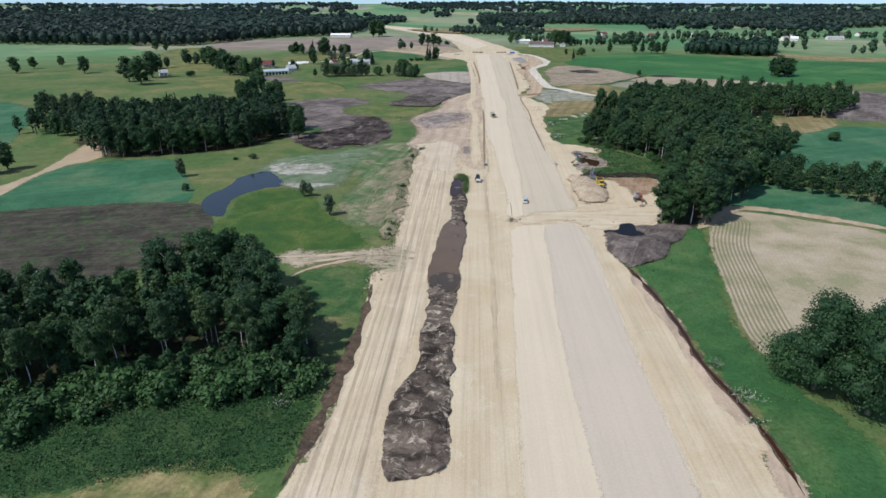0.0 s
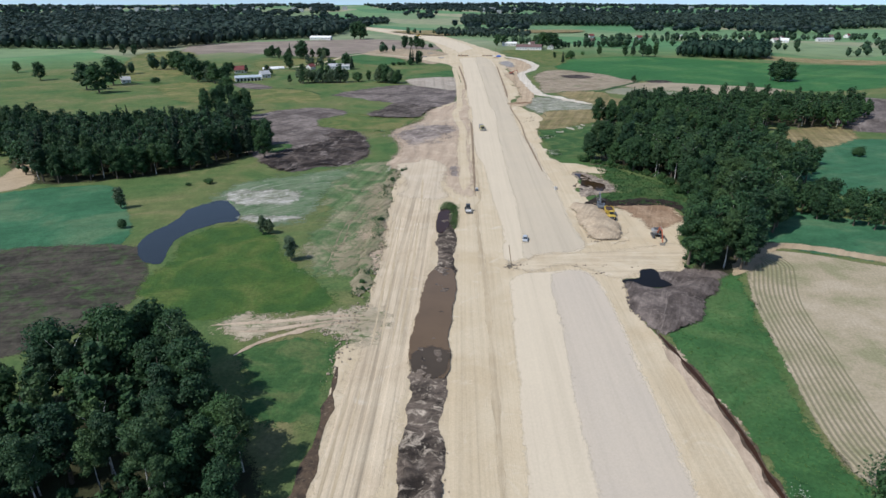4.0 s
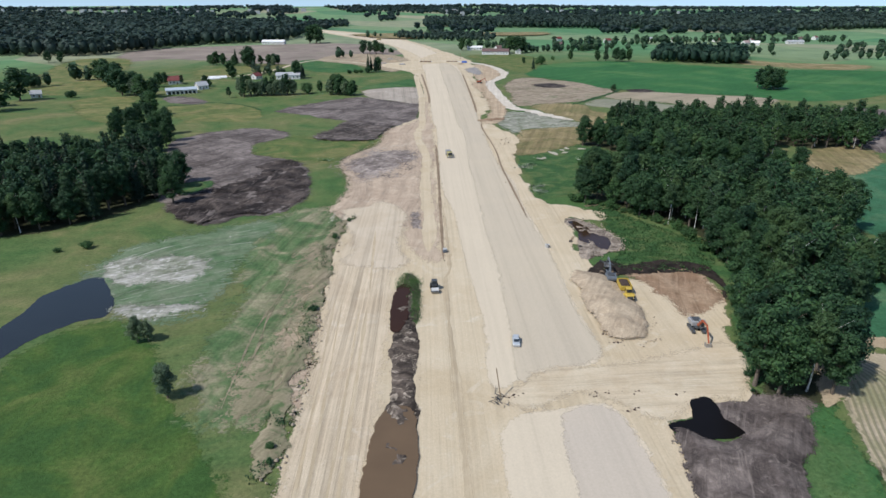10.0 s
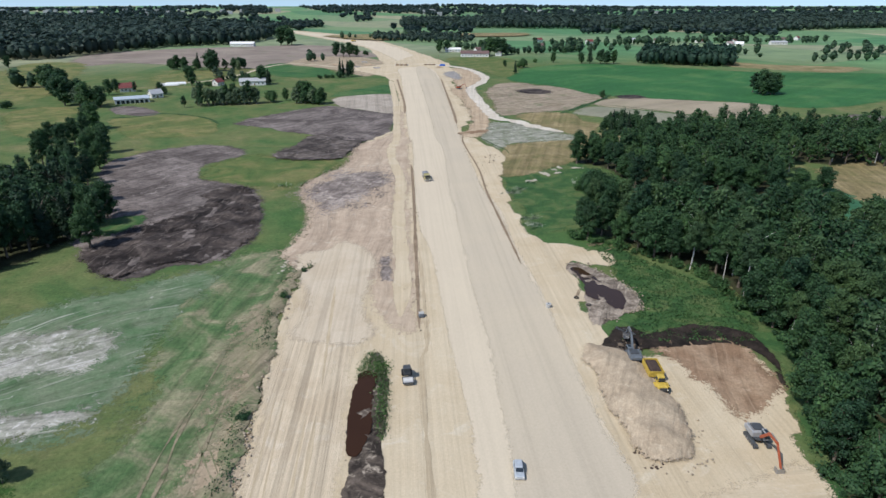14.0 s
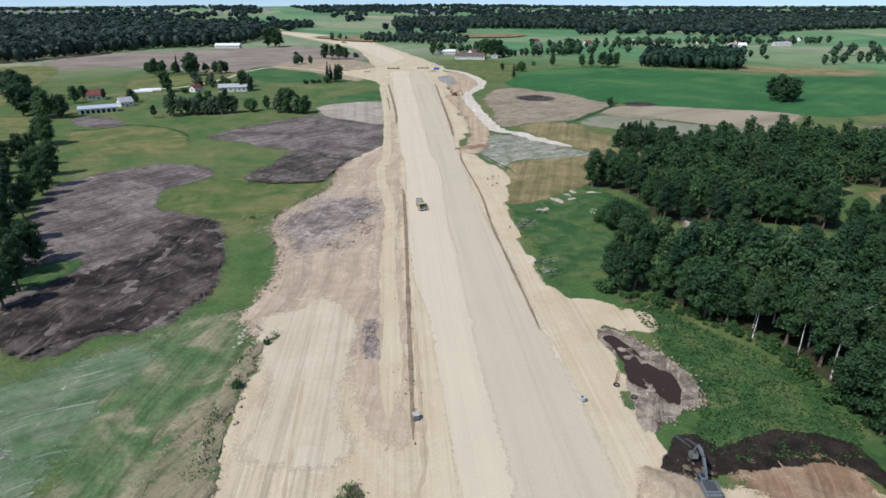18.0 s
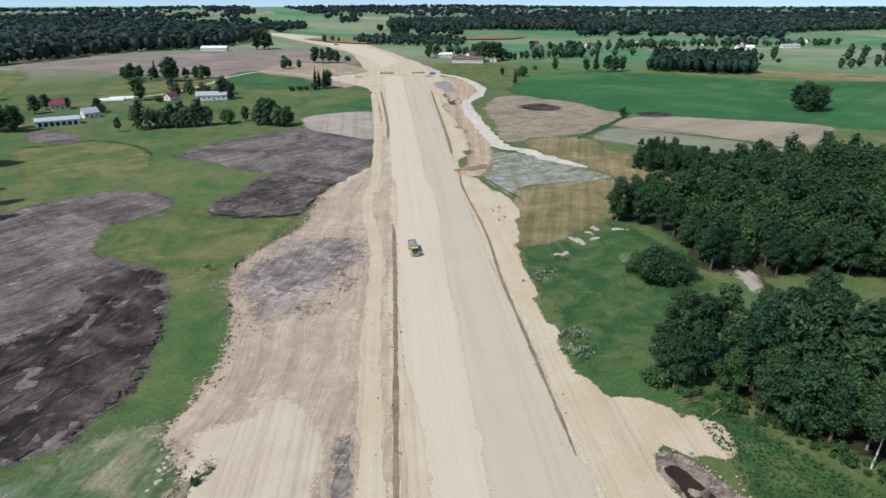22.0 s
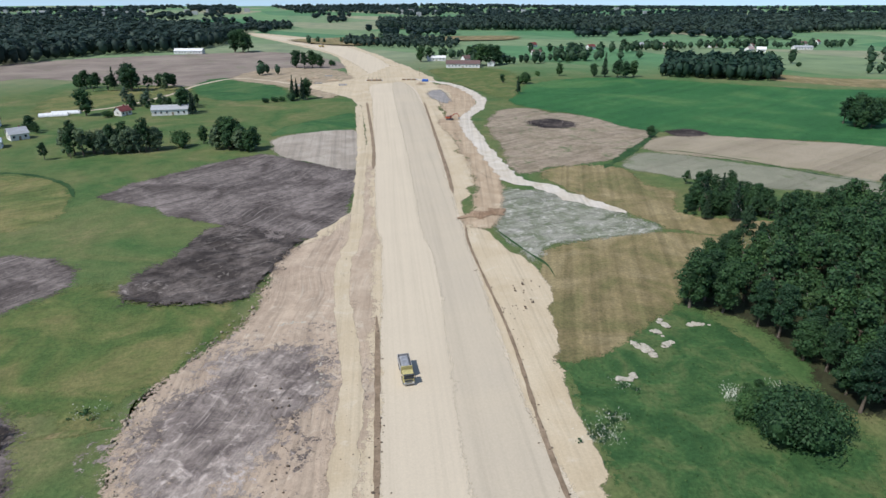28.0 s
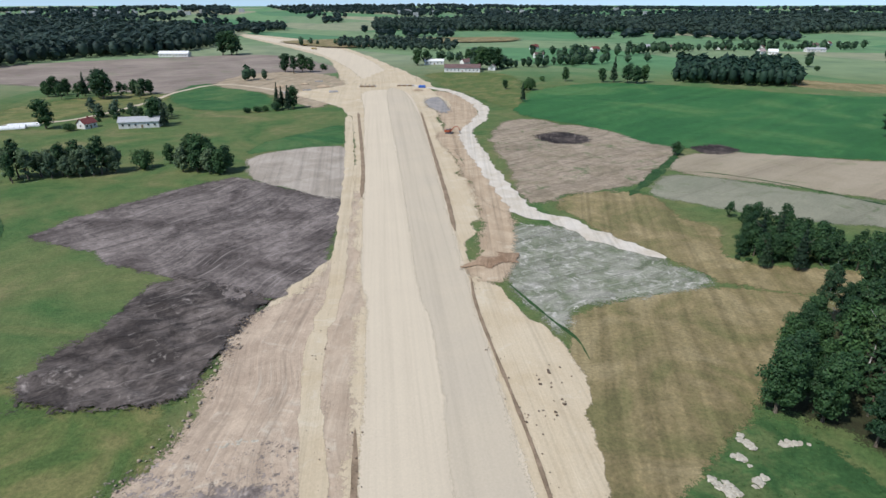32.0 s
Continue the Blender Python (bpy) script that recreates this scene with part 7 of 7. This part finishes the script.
for x, y, turn in ((-176, 766, 12), (-181, 758, 12)):
    t = thing("greenhouse_tunnel", x, y, turn, "white foil greenhouse tunnel on grass", "greenhouse")
    bm = bmesh.new()
    arc = [(0, 2.6 * math.cos(a), 2.2 * math.sin(a)) for a in np.linspace(0, math.pi, 11)]
    left = [bm.verts.new((-9, p[1], p[2])) for p in arc]
    right = [bm.verts.new((9, p[1], p[2])) for p in arc]
    for i in range(10):
        bm.faces.new((left[i], right[i], right[i + 1], left[i + 1]))
    bm.faces.new(left)
    bm.faces.new(list(reversed(right)))
    part("cover", bm, "foil", t)
    for k in range(7):
        bm = bmesh.new()
        for i in range(10):
            beam((-9 + 3 * k, arc[i][1] * 1.01, arc[i][2] * 1.01), (-9 + 3 * k, arc[i + 1][1] * 1.01, arc[i + 1][2] * 1.01), 0.12, 0.08, bm)
        part("hoop", bm, "steel", t)
M["towngrey"] = plain("town_walls", (0.42, 0.43, 0.44), 0.9, 0, 0.3, 40)
# the distant town: pale blocks near the horizon
bm = bmesh.new()
rng = np.random.default_rng(77)
for cx, cy, n, sx in ((-1500, 3300, 20, 420), (-700, 3500, 12, 300), (900, 3300, 8, 380), (1900, 3000, 7, 400), (300, 3600, 5, 250)):
    for _ in range(n):
        x, y = cx + rng.normal(0, sx), cy + rng.normal(0, 160)
        h = rng.uniform(4, 9)
        slab(bm, (rng.uniform(10, 26), rng.uniform(8, 14), h + 10), (x, y, float(relief(x, y)) + h / 2 + 5), 0)
me = bpy.data.meshes.new("distant_town")
bm.to_mesh(me)
bm.free()
me.materials.append(M["towngrey"])
tagged(new("distant_town", me), "pale buildings of a distant town", "town", kind="stuff")

# bridge works
t = thing("bridge_formwork", 60, 915, -8, "timber and steel formwork of a small bridge", "formwork")
for u in (-14, -9, -4):
    part("formwork_panel", box((4.2, 1.2, 1.6), (u, 0, 0.8), 0.04), "wood", t)
for u in (-15, -11, -7, -3):
    part("post", box((0.4, 0.4, 3.0), (u, 1.5, 1.5), 0.03), "darkpaint", t)
part("abutment", box((16, 2.2, 1.2), (-9, 2.6, 0.6), 0.08), "concrete", t)
t = thing("bridge_formwork", 88, 917, -8, "timber and steel formwork of a small bridge", "formwork")
for u in (-7, -2, 3):
    part("formwork_panel", box((4.2, 1.2, 1.4), (u, 0, 0.7), 0.04), "wood", t)
part("abutment", box((15, 2.2, 1.1), (-1, 2.6, 0.55), 0.08), "concrete", t)
for x, y, turn, n in ((-20, 889, 20, 3), (20, 889, 5, 3), (-4, 905, 12, 2), (5, 965, 0, 2)):
    t = thing("timber_stack", x, y, turn, "stack of weathered timber planks on sand", "stack", group="timber stacks of the site yard")
    for k in range(n):
        part("plank_pile", box((7.5, 1.6, 1.0), (0, k * 2.4 - 2.0, 0.6), 0.05), "wood" if k % 2 else "concrete", t)
        for u in (-2.6, 2.6):
            part("bearer", box((0.25, 1.8, 0.14), (u, k * 2.4 - 2.0, 0.07), 0.01), "wood", t)
for x, y, r in ((-30, 930, 6), (10, 925, 7), (-8, 945, 5), (95, 885, 5)):
    patch("earth_heap", [(x + r * math.cos(a), y + r * 0.7 * math.sin(a)) for a in np.linspace(0, 5.5, 8)], M["brownsand"], 6, "low heap of brownish earth in the yard", "heap", 1.5, 0.8, 1.5, rise=1.6, slope=3.5, lumps=0.4, kind="")
t = thing("power_pole", 101, 950, 0, "tall pale timber power pole by the track", "pole")
part("pole", roll(0.16, 9.0, (0, 0, 4.5), "Z", 10), "wood", t)
part("crossarm", box((2.0, 0.14, 0.16), (0, 0, 8.5), 0.02), "wood", t)
for u in (-0.85, 0.0, 0.85):
    part("insulator", roll(0.07, 0.3, (u, 0, 8.74), "Z", 8), "whiteplastic", t)
t = thing("covered_stack", 101, 905, -8, "material stack under a bright blue tarpaulin", "stack")
part("cover", box((7, 4, 2.2), (0, 0, 1.2), 0.3, (0.85, 0.8)), "bluecover", t)
part("pallet", box((7.4, 4.4, 0.2), (0, 0, 0.1), 0.03), "wood", t)


# ---------------------------------------------------------------- small things on the ground
def rock_mesh(seed):
    rng = np.random.default_rng(seed)
    bm = bmesh.new()
    bmesh.ops.create_icosphere(bm, subdivisions=2, radius=0.5)
    for v in bm.verts:
        v.co *= 1 + 0.75 * noise.noise(v.co * 2.6 + Vector((seed, 0, 0)))
        v.co.z = min(max(v.co.z * 0.6, -0.1), 0.2)
    me = bpy.data.meshes.new("stone")
    bm.to_mesh(me)
    bm.free()
    me.materials.append(M["stone"])
    return me


ROCKS = [rock_mesh(i) for i in range(5)]


def stone_pile(x, y, long, wide, turn, n, big=1.0, label="pile of pale cleared field stones in grass"):
    t = thing("stone_pile", x, y, turn, label, "stones", group="stone piles on the meadow")
    rng = np.random.default_rng(int(x * 7 + y))
    for _ in range(n):
        ob = new("stone", ROCKS[int(rng.integers(5))])
        ob.parent = t
        s = rng.uniform(0.5, 1.6) * big
        ob.matrix_basis = pose(rng.normal(0, long / 4), rng.normal(0, wide / 4), 0.12 * s, 0, 0, rng.uniform(0, 360)) @ Matrix.Diagonal((s, s * rng.uniform(0.7, 1.2), s * 0.7, 1))


for x, y, lo, wi, tu, n in ((90.4, 410.8, 9, 2.2, 110, 26), (100.8, 421, 4, 2, 90, 12), (108.6, 419.9, 5, 1.6, 0, 12), (96.9, 412.3, 4, 1.5, 20, 9), (97, 418, 4, 1.2, 120, 8), (81.6, 400.8, 4, 1.5, 0, 8)):
    stone_pile(x, y, lo, wi, tu, n, 1.2)
stone_pile(60.3, 167.4, 1.2, 1.0, 0, 3, 1.0, "few pale boulders beside the creek")
stone_pile(-18.5, 318, 10, 2.0, 80, 14, 0.6, "clods and stones along the sand edge")
stone_pile(7, 436, 11, 1.6, 5, 20, 0.55, "broken clods along the mud edge")
stone_pile(15.5, 415, 1.5, 12, 0, 18, 0.5, "broken clods along the haul track")

for x, y, tu, n in ((87.0, 321.0, 25, 5), (83, 325, 10, 4), (66, 289, 60, 3)):
    t = thing("log_pile", x, y, tu, "felled brown logs lying by the wood", "logs")
    rng = np.random.default_rng(int(x))
    for i in range(n):
        a = Vector((rng.uniform(-4, 0), rng.uniform(-1.4, 1.4), 0.09))
        part("log", beam(a, a + Vector((rng.uniform(3, 6), rng.uniform(-0.8, 0.8), 0.1)), 0.17, 0.17), "wood", t)
t = thing("water_tank", 55.2, 283.5, 10, "white plastic water tank on the sand", "tank")
part("tank", roll(0.75, 1.1, (0, 0, 0.55), "Z", 20), "whiteplastic", t)
part("lid", roll(0.25, 0.12, (0, 0, 1.15), "Z", 14), "darkpaint", t)
for x, y in ((64.4, 287.7), (66.3, 283.2)):
    t = thing("tyre", x, y, 0, "old black tyre lying on the sand", "tyre")
    bm = bmesh.new()
    ring = 16
    for k in range(ring):
        a, b = 2 * math.pi * k / ring, 2 * math.pi * (k + 1) / ring
        beam((0.55 * math.cos(a), 0.55 * math.sin(a), 0.17), (0.55 * math.cos(b), 0.55 * math.sin(b), 0.17), 0.3, 0.32, bm)
    part("carcass", bm, "rubber", t)
for k, (x, y, tu) in enumerate(((69.5, 268.9, 20), (71.2, 268.0, 30))):
    t = thing("drain_pipe", x, y, tu, "coiled black ribbed drain pipe", "pipe")
    bm = bmesh.new()
    for i in range(12):
        roll(0.42, 0.16, (0, -1.6 + i * 0.3, 0.42), "Y", 14, bm)
    part("ribs", bm, "rubber", t)
    part("tube", roll(0.36, 3.6, (0, 0.05, 0.42), "Y", 14), "darkpaint", t)
def crumbs(label, path, count, spread, low, high, mat, seed):
    """Small loose clods strewn along a line, as one mesh."""
    rng = np.random.default_rng(seed)
    path = smooth_line(path, 1.0, False)
    vs = []
    for _ in range(count):
        x, y = path[int(rng.integers(len(path)))] + rng.normal(0, spread, 2)
        r = rng.uniform(low, high) * rng.uniform(0.5, 1.0)
        vs.append(ICO_V * (1 + 0.25 * rng.normal(size=(12, 1))) * (r, r * rng.uniform(0.6, 1.2), r * 0.6) + (x, y, 0.2 + r * 0.25))
    f = np.concatenate([ICO_F + 12 * i for i in range(count)])
    return tagged(new("clods", mesh_of("clods", np.concatenate(vs), f, [M[mat]])), label, "clods", kind="stuff")


M["claylump"] = plain("dry_clay_lumps", (0.4, 0.33, 0.24), 0.95, 0, 0.4, 0.4)
M["darklump"] = plain("damp_earth_lumps", (0.16, 0.12, 0.085), 0.95, 0, 0.45, 0.4)
crumbs("small earth clods along the left ditch", DITCH_L, 140, 0.9, 0.1, 0.28, "darklump", 201)
crumbs("small earth clods along the right ditch", DITCH_R, 120, 0.9, 0.1, 0.28, "darklump", 202)
crumbs("dry clay lumps along the haul track", HAUL_CURVE, 200, 2.6, 0.1, 0.28, "claylump", 203)
crumbs("dry clay lumps beside the side track", [(-21.5, 148.0), (-20.8, 156.0), (-21.6, 163.0), (-25.0, 166.0), (-22.5, 177.5)], 90, 0.9, 0.14, 0.4, "claylump", 204)
crumbs("damp clods along the trench edge", PEATSTRIP[9:] + PEATSTRIP[:1], 110, 0.5, 0.08, 0.25, "claylump", 205)
crumbs("damp clods along the trench edge", PEATSTRIP[:10], 110, 0.5, 0.08, 0.25, "claylump", 206)
crumbs("loose lumps along the west sand edge", SAND_WEST[5:11], 220, 1.0, 0.15, 0.5, "claylump", 207)
crumbs("loose lumps along the mud edge", MUD_PINK[2:9], 200, 1.2, 0.15, 0.55, "claylump", 208)
crumbs("dark clods on the scraped mud", [(8, 372), (10, 392), (6, 405), (2, 415)], 70, 1.6, 0.1, 0.4, "darklump", 209)
crumbs("dark clods on the sand by the right field", [(63, 430), (70, 441), (72, 452)], 24, 2.0, 0.2, 0.5, "darklump", 210)
crumbs("loose lumps round the sand heap", [(56, 226), (61, 222), (68, 226), (70, 236)], 40, 1.2, 0.12, 0.35, "claylump", 211)
crumbs("roots and lumps round the dug pit", PIT_BANK[4:], 110, 0.8, 0.15, 0.5, "claylump", 212)
crumbs("dark lumps below the cut bank", [(63, 259), (66, 256), (66, 262), (70, 261)], 120, 1.1, 0.2, 0.8, "darklump", 213)
# survey pole and scattered debris on the crossing
t = thing("survey_pole", 25.4, 204.5, 0, "leaning timber pole with dark brushwood at its foot", "pole")
part("pole", beam((0.3, 0, 0), (-0.6, 1.8, 6.5), 0.16, 0.16), "wood", t)
bm = bmesh.new()
rng = np.random.default_rng(5)
for _ in range(26):
    a = Vector((rng.normal(0, 0.8), rng.normal(0, 1.2), 0.1))
    beam(a, a + Vector((rng.normal(0, 0.9), rng.normal(0, 0.9), rng.uniform(0.1, 0.9))), 0.1, 0.1, bm)
part("brushwood", bm, "darkpaint", t)
for x, y, n, sp in ((46.1, 204.8, 14, 2.6), (55, 204, 8, 2), (62.5, 203.5, 8, 1.5), (50.5, 199, 8, 1.2), (28.8, 205.8, 9, 1.4), (57.5, 224, 10, 1.2), (56, 228, 8, 1.0)):
    t = thing("debris", x, y, 0, "dark clods and bits of wood on sand", "debris", group="debris on the crossing")
    rng = np.random.default_rng(int(x * 3 + y))
    for _ in range(n):
        s = rng.uniform(0.2, 0.7)
        part("clod", box((s, s * 0.8, s * 0.5), (rng.normal(0, sp), rng.normal(0, sp * 0.35), s * 0.2), s * 0.15, (0.7, 0.7)), "peatload", t)


# ---------------------------------------------------------------- undergrowth
def tuft_stock(seed, n, spread, height, size):
    rng = np.random.default_rng(seed)
    c = np.stack([rng.normal(0, spread, n), rng.normal(0, spread, n), rng.uniform(0.1, 1, n) * height], 1)
    d = rng.normal(0, 1, (n, 3)) + (0, 0, 0.5)
    d /= np.linalg.norm(d, axis=1)[:, None]
    u = np.cross(d, rng.normal(size=(n, 3)))
    u /= np.linalg.norm(u, axis=1)[:, None]
    v = np.cross(d, u)
    s = size * rng.uniform(0.5, 1.3, (n, 1))
    return np.stack([c - u * s, c - v * s * 0.6, c + u * s, c + v * s * 0.6], 1).reshape(-1, 3)


FINE = [tuft_stock(60 + i, 20, 0.5, 0.8, 0.17) for i in range(6)]
TUFTS = [tuft_stock(i, 12, 0.45, 0.6, 0.32) for i in range(6)]
WEEDS = [tuft_stock(20 + i, 14, 0.8, 0.7, 0.12) for i in range(4)]


def undergrowth(name, outline, gap, seed, mat, label, stock, low=0.6, high=1.6):
    """Herbs and rank grass over an area, as one mesh."""
    rng = np.random.default_rng(seed)
    vs = []
    for x, y in scatter(outline, gap, seed):
        s, a = rng.uniform(low, high), rng.uniform(0, 6.28)
        rot = np.array(((math.cos(a), -math.sin(a), 0), (math.sin(a), math.cos(a), 0), (0, 0, 1)))
        vs.append(stock[int(rng.integers(len(stock)))] @ rot.T * s + (x, y, 0.05))
    v = np.concatenate(vs)
    return tagged(new(name, mesh_of(name, v, np.arange(len(v)).reshape(-1, 4), [M[mat]])), label, "undergrowth", kind="stuff")


undergrowth("rank_grass", VERGE_PIT, 0.9, 41, "leaf_grass", "rank green herbs beside the pit", TUFTS, 0.3, 1.0)
undergrowth("rank_grass", VERGE_L, 0.85, 42, "leaf_oak", "rank green herbs before the wood", FINE, 0.6, 1.5)
undergrowth("rank_grass", VERGE_R, 1.3, 43, "leaf_grass", "tufts of grass along the creek", FINE, 0.25, 0.7)
undergrowth("rank_grass", VERGE_TRI, 1.8, 44, "leaf_grass", "tufts of grass in the meadow", TUFTS, 0.15, 0.45)
undergrowth("rank_grass", CLAY_ROAD, 2.0, 45, "leaf_bush", "weeds along the sand road", FINE, 0.4, 1.0)
edge_w = [(x - 3.0, y) for x, y in SAND_WEST[7:14]] + [(x + 1.0, y) for x, y in reversed(SAND_WEST[7:14])]
undergrowth("rank_grass", edge_w, 3.6, 46, "leaf_bush", "weeds along the sand road", FINE, 0.4, 1.2)
for x, y, r, n in ((69.5, 384.4, 3.5, 26), (73.3, 389, 2.5, 14), (67.4, 345, 3, 22), (70, 352, 2, 10), (80, 398, 2, 8), (62.5, 101, 2.2, 16), (60.5, 92, 1.5, 8), (61, 112, 1.5, 8), (-32.6, 98, 1.8, 14), (66, 352, 2.0, 12), (-30, 405, 3, 8)):
    t = new("flowering_weeds")
    rng = np.random.default_rng(int(x * 5 + y * 3) % 9973)
    v = np.concatenate([WEEDS[int(rng.integers(4))] * rng.uniform(0.7, 1.3) + (rng.normal(0, r / 2), rng.normal(0, r / 2), 0.05) for _ in range(n)])
    t.location = (x, y, 0)
    tagged(t, "clump of pale flowering weeds in grass", "weeds", "flowering weeds")
    ob = new("flowers", mesh_of("flowers", v, np.arange(len(v)).reshape(-1, 4), [M["blossom"]]))
    ob.parent = t
    v2 = np.concatenate([TUFTS[int(rng.integers(6))] * rng.uniform(0.6, 1.1) + (rng.normal(0, r / 2), rng.normal(0, r / 2), 0.0) for _ in range(n)])
    ob = new("foliage", mesh_of("foliage", v2, np.arange(len(v2)).reshape(-1, 4), [M["leaf_bush"]]))
    ob.parent = t
undergrowth("rank_grass", [(9.3, 236), (10.6, 240), (11.2, 250), (11.6, 262), (9.2, 263), (9.2, 252), (8.6, 244)], 0.5, 47, "leaf_grass", "green weeds along the trench", FINE, 0.6, 1.3)
undergrowth("rank_grass", [(4.6, 257), (9.4, 257), (10.4, 262), (9.6, 267), (6.6, 266.5)], 0.5, 48, "leaf_grass", "green weeds at the head of the trench", FINE, 0.6, 1.2)
# the eroded bank along the west edge of the haul road
BANK_W = [(-19.6, 186.0), (-19.2, 198.5), (-19.6, 214.4), (-17.8, 230.0), (-17.6, 245.3), (-17.0, 262.0), (-17.4, 276.0), (-17.2, 290.0), (-16.4, 300.0), (-14.6, 311.9), (-9.5, 317.5)]
ribbon("spoil_bank", BANK_W, 5.0, M["earth_thin"], 9, "low eroded earth bank beside the haul road", "bank", 1.2, (0, 0.35, 0.5, 0.25, 0), 0.9)
bank = smooth_line(BANK_W, 1.0, False)
rng = np.random.default_rng(91)
v = []
for x, y in bank:
    thick = 2 if wobble(x, y, 9) > 0.08 else 0
    for _ in range(thick):
        v.append(FINE[int(rng.integers(6))] * rng.uniform(0.6, 1.5) + (x + rng.normal(-0.2, 0.8), y + rng.normal(0, 0.6), 0.2))
v = np.concatenate(v)
tagged(new("bank_weeds", mesh_of("bank_weeds", v, np.arange(len(v)).reshape(-1, 4), [M["leaf_bush"]])), "dark green weeds on the eroded bank", "undergrowth", kind="stuff")
for k, (x, y) in enumerate(((-18.4, 190), (-18.8, 193.5), (-17.3, 246), (-15.9, 297), (-12.0, 314.5))):
    plant("bush", x, y, 0.4 + 0.08 * (k % 4), "low dark bush on the eroded bank", "bushes on the eroded bank")
# the elder thicket in flower
for x, y, s in ((101, 388, 1.3), (104.5, 385, 1.5), (108, 382.5, 1.6), (111.5, 381, 1.5), (106, 389, 1.2), (110, 386.5, 1.4), (114, 384, 1.4), (104, 392.5, 0.7), (108, 394, 0.6)):
    plant("big_bush", x, y, s * 0.55, "dense elder bush in flower on the meadow", "elder thicket", 0.8)
for x, y, r, n in ((99.3, 390.5, 1.8, 26), (100.8, 386.5, 1.6, 16), (104.5, 381.8, 1.6, 14), (142.9, 387.9, 2.5, 34), (153.7, 461.3, 2, 14), (110, 391, 1.2, 8)):
    rng = np.random.default_rng(int(x * 5 + y * 3) % 9973)
    v = np.concatenate([WEEDS[int(rng.integers(4))] * (1.1, 1.1, 1.6) + (rng.normal(0, r / 2), rng.normal(0, r / 2), rng.uniform(0.6, 2.6)) for _ in range(n)])
    t = tagged(new("blossoming_branches"), "white elder blossom on green branches", "blossom")
    t.location = (x, y, 0)
    ob = new("blossom", mesh_of("blossom", v, np.arange(len(v)).reshape(-1, 4), [M["blossom"]]))
    ob.parent = t
    ob = new("branches", mesh_of("branches", *[(lambda a: (a[0], tri(a[1])))(trunk_mesh(rng, 2.6, 0.08, 6, 0.2))][0], [M["bark"]]))
    ob.parent = t
ribbon("concrete_ditch", CONCRETE_DITCH, 2.2, M["creekbank"], 8, "stone-lined drainage ditch in the meadow", "ditch", profile=(0.02, 0.3, 0.05, 0.3, 0.02))
thicket("shrubbery", [("bush", x, y, s) for (x, y), s in zip(scatter(SHRUBS_NEAR, 2.2, 51), itertools.cycle((0.6, 1.5, 1.0, 2.1, 0.7, 1.3, 0.5, 1.8)))], ["leaf_bush", "bark"], "dense green shrubs before the near wood", "shrubs")
thicket("shrubbery", [("alder", x, y, s) for (x, y), s in zip(scatter(SHRUBS_TALL, 2.8, 54), itertools.cycle((0.3, 0.42, 0.26, 0.5, 0.36)))], ["leaf_alder", "bark"], "young alders among the shrubs of the near wood", "shrubs")
thicket("shrubbery", [("bush", x, y, s) for (x, y), s in zip(scatter(SHRUBS_RIGHT, 1.9, 52), itertools.cycle((0.3, 0.8, 0.45, 1.2, 0.35, 0.6)))], ["leaf_bush", "bark"], "low shrubs along the wood edge", "shrubs")
thicket("shrubbery", [("bush", x, y, s) for (x, y), s in zip(scatter(SHRUBS_C, 3.0, 53), itertools.cycle((0.3, 1.0, 0.5, 1.3, 0.4)))], ["leaf_bush", "bark"], "low shrubs along the wood edge", "shrubs")
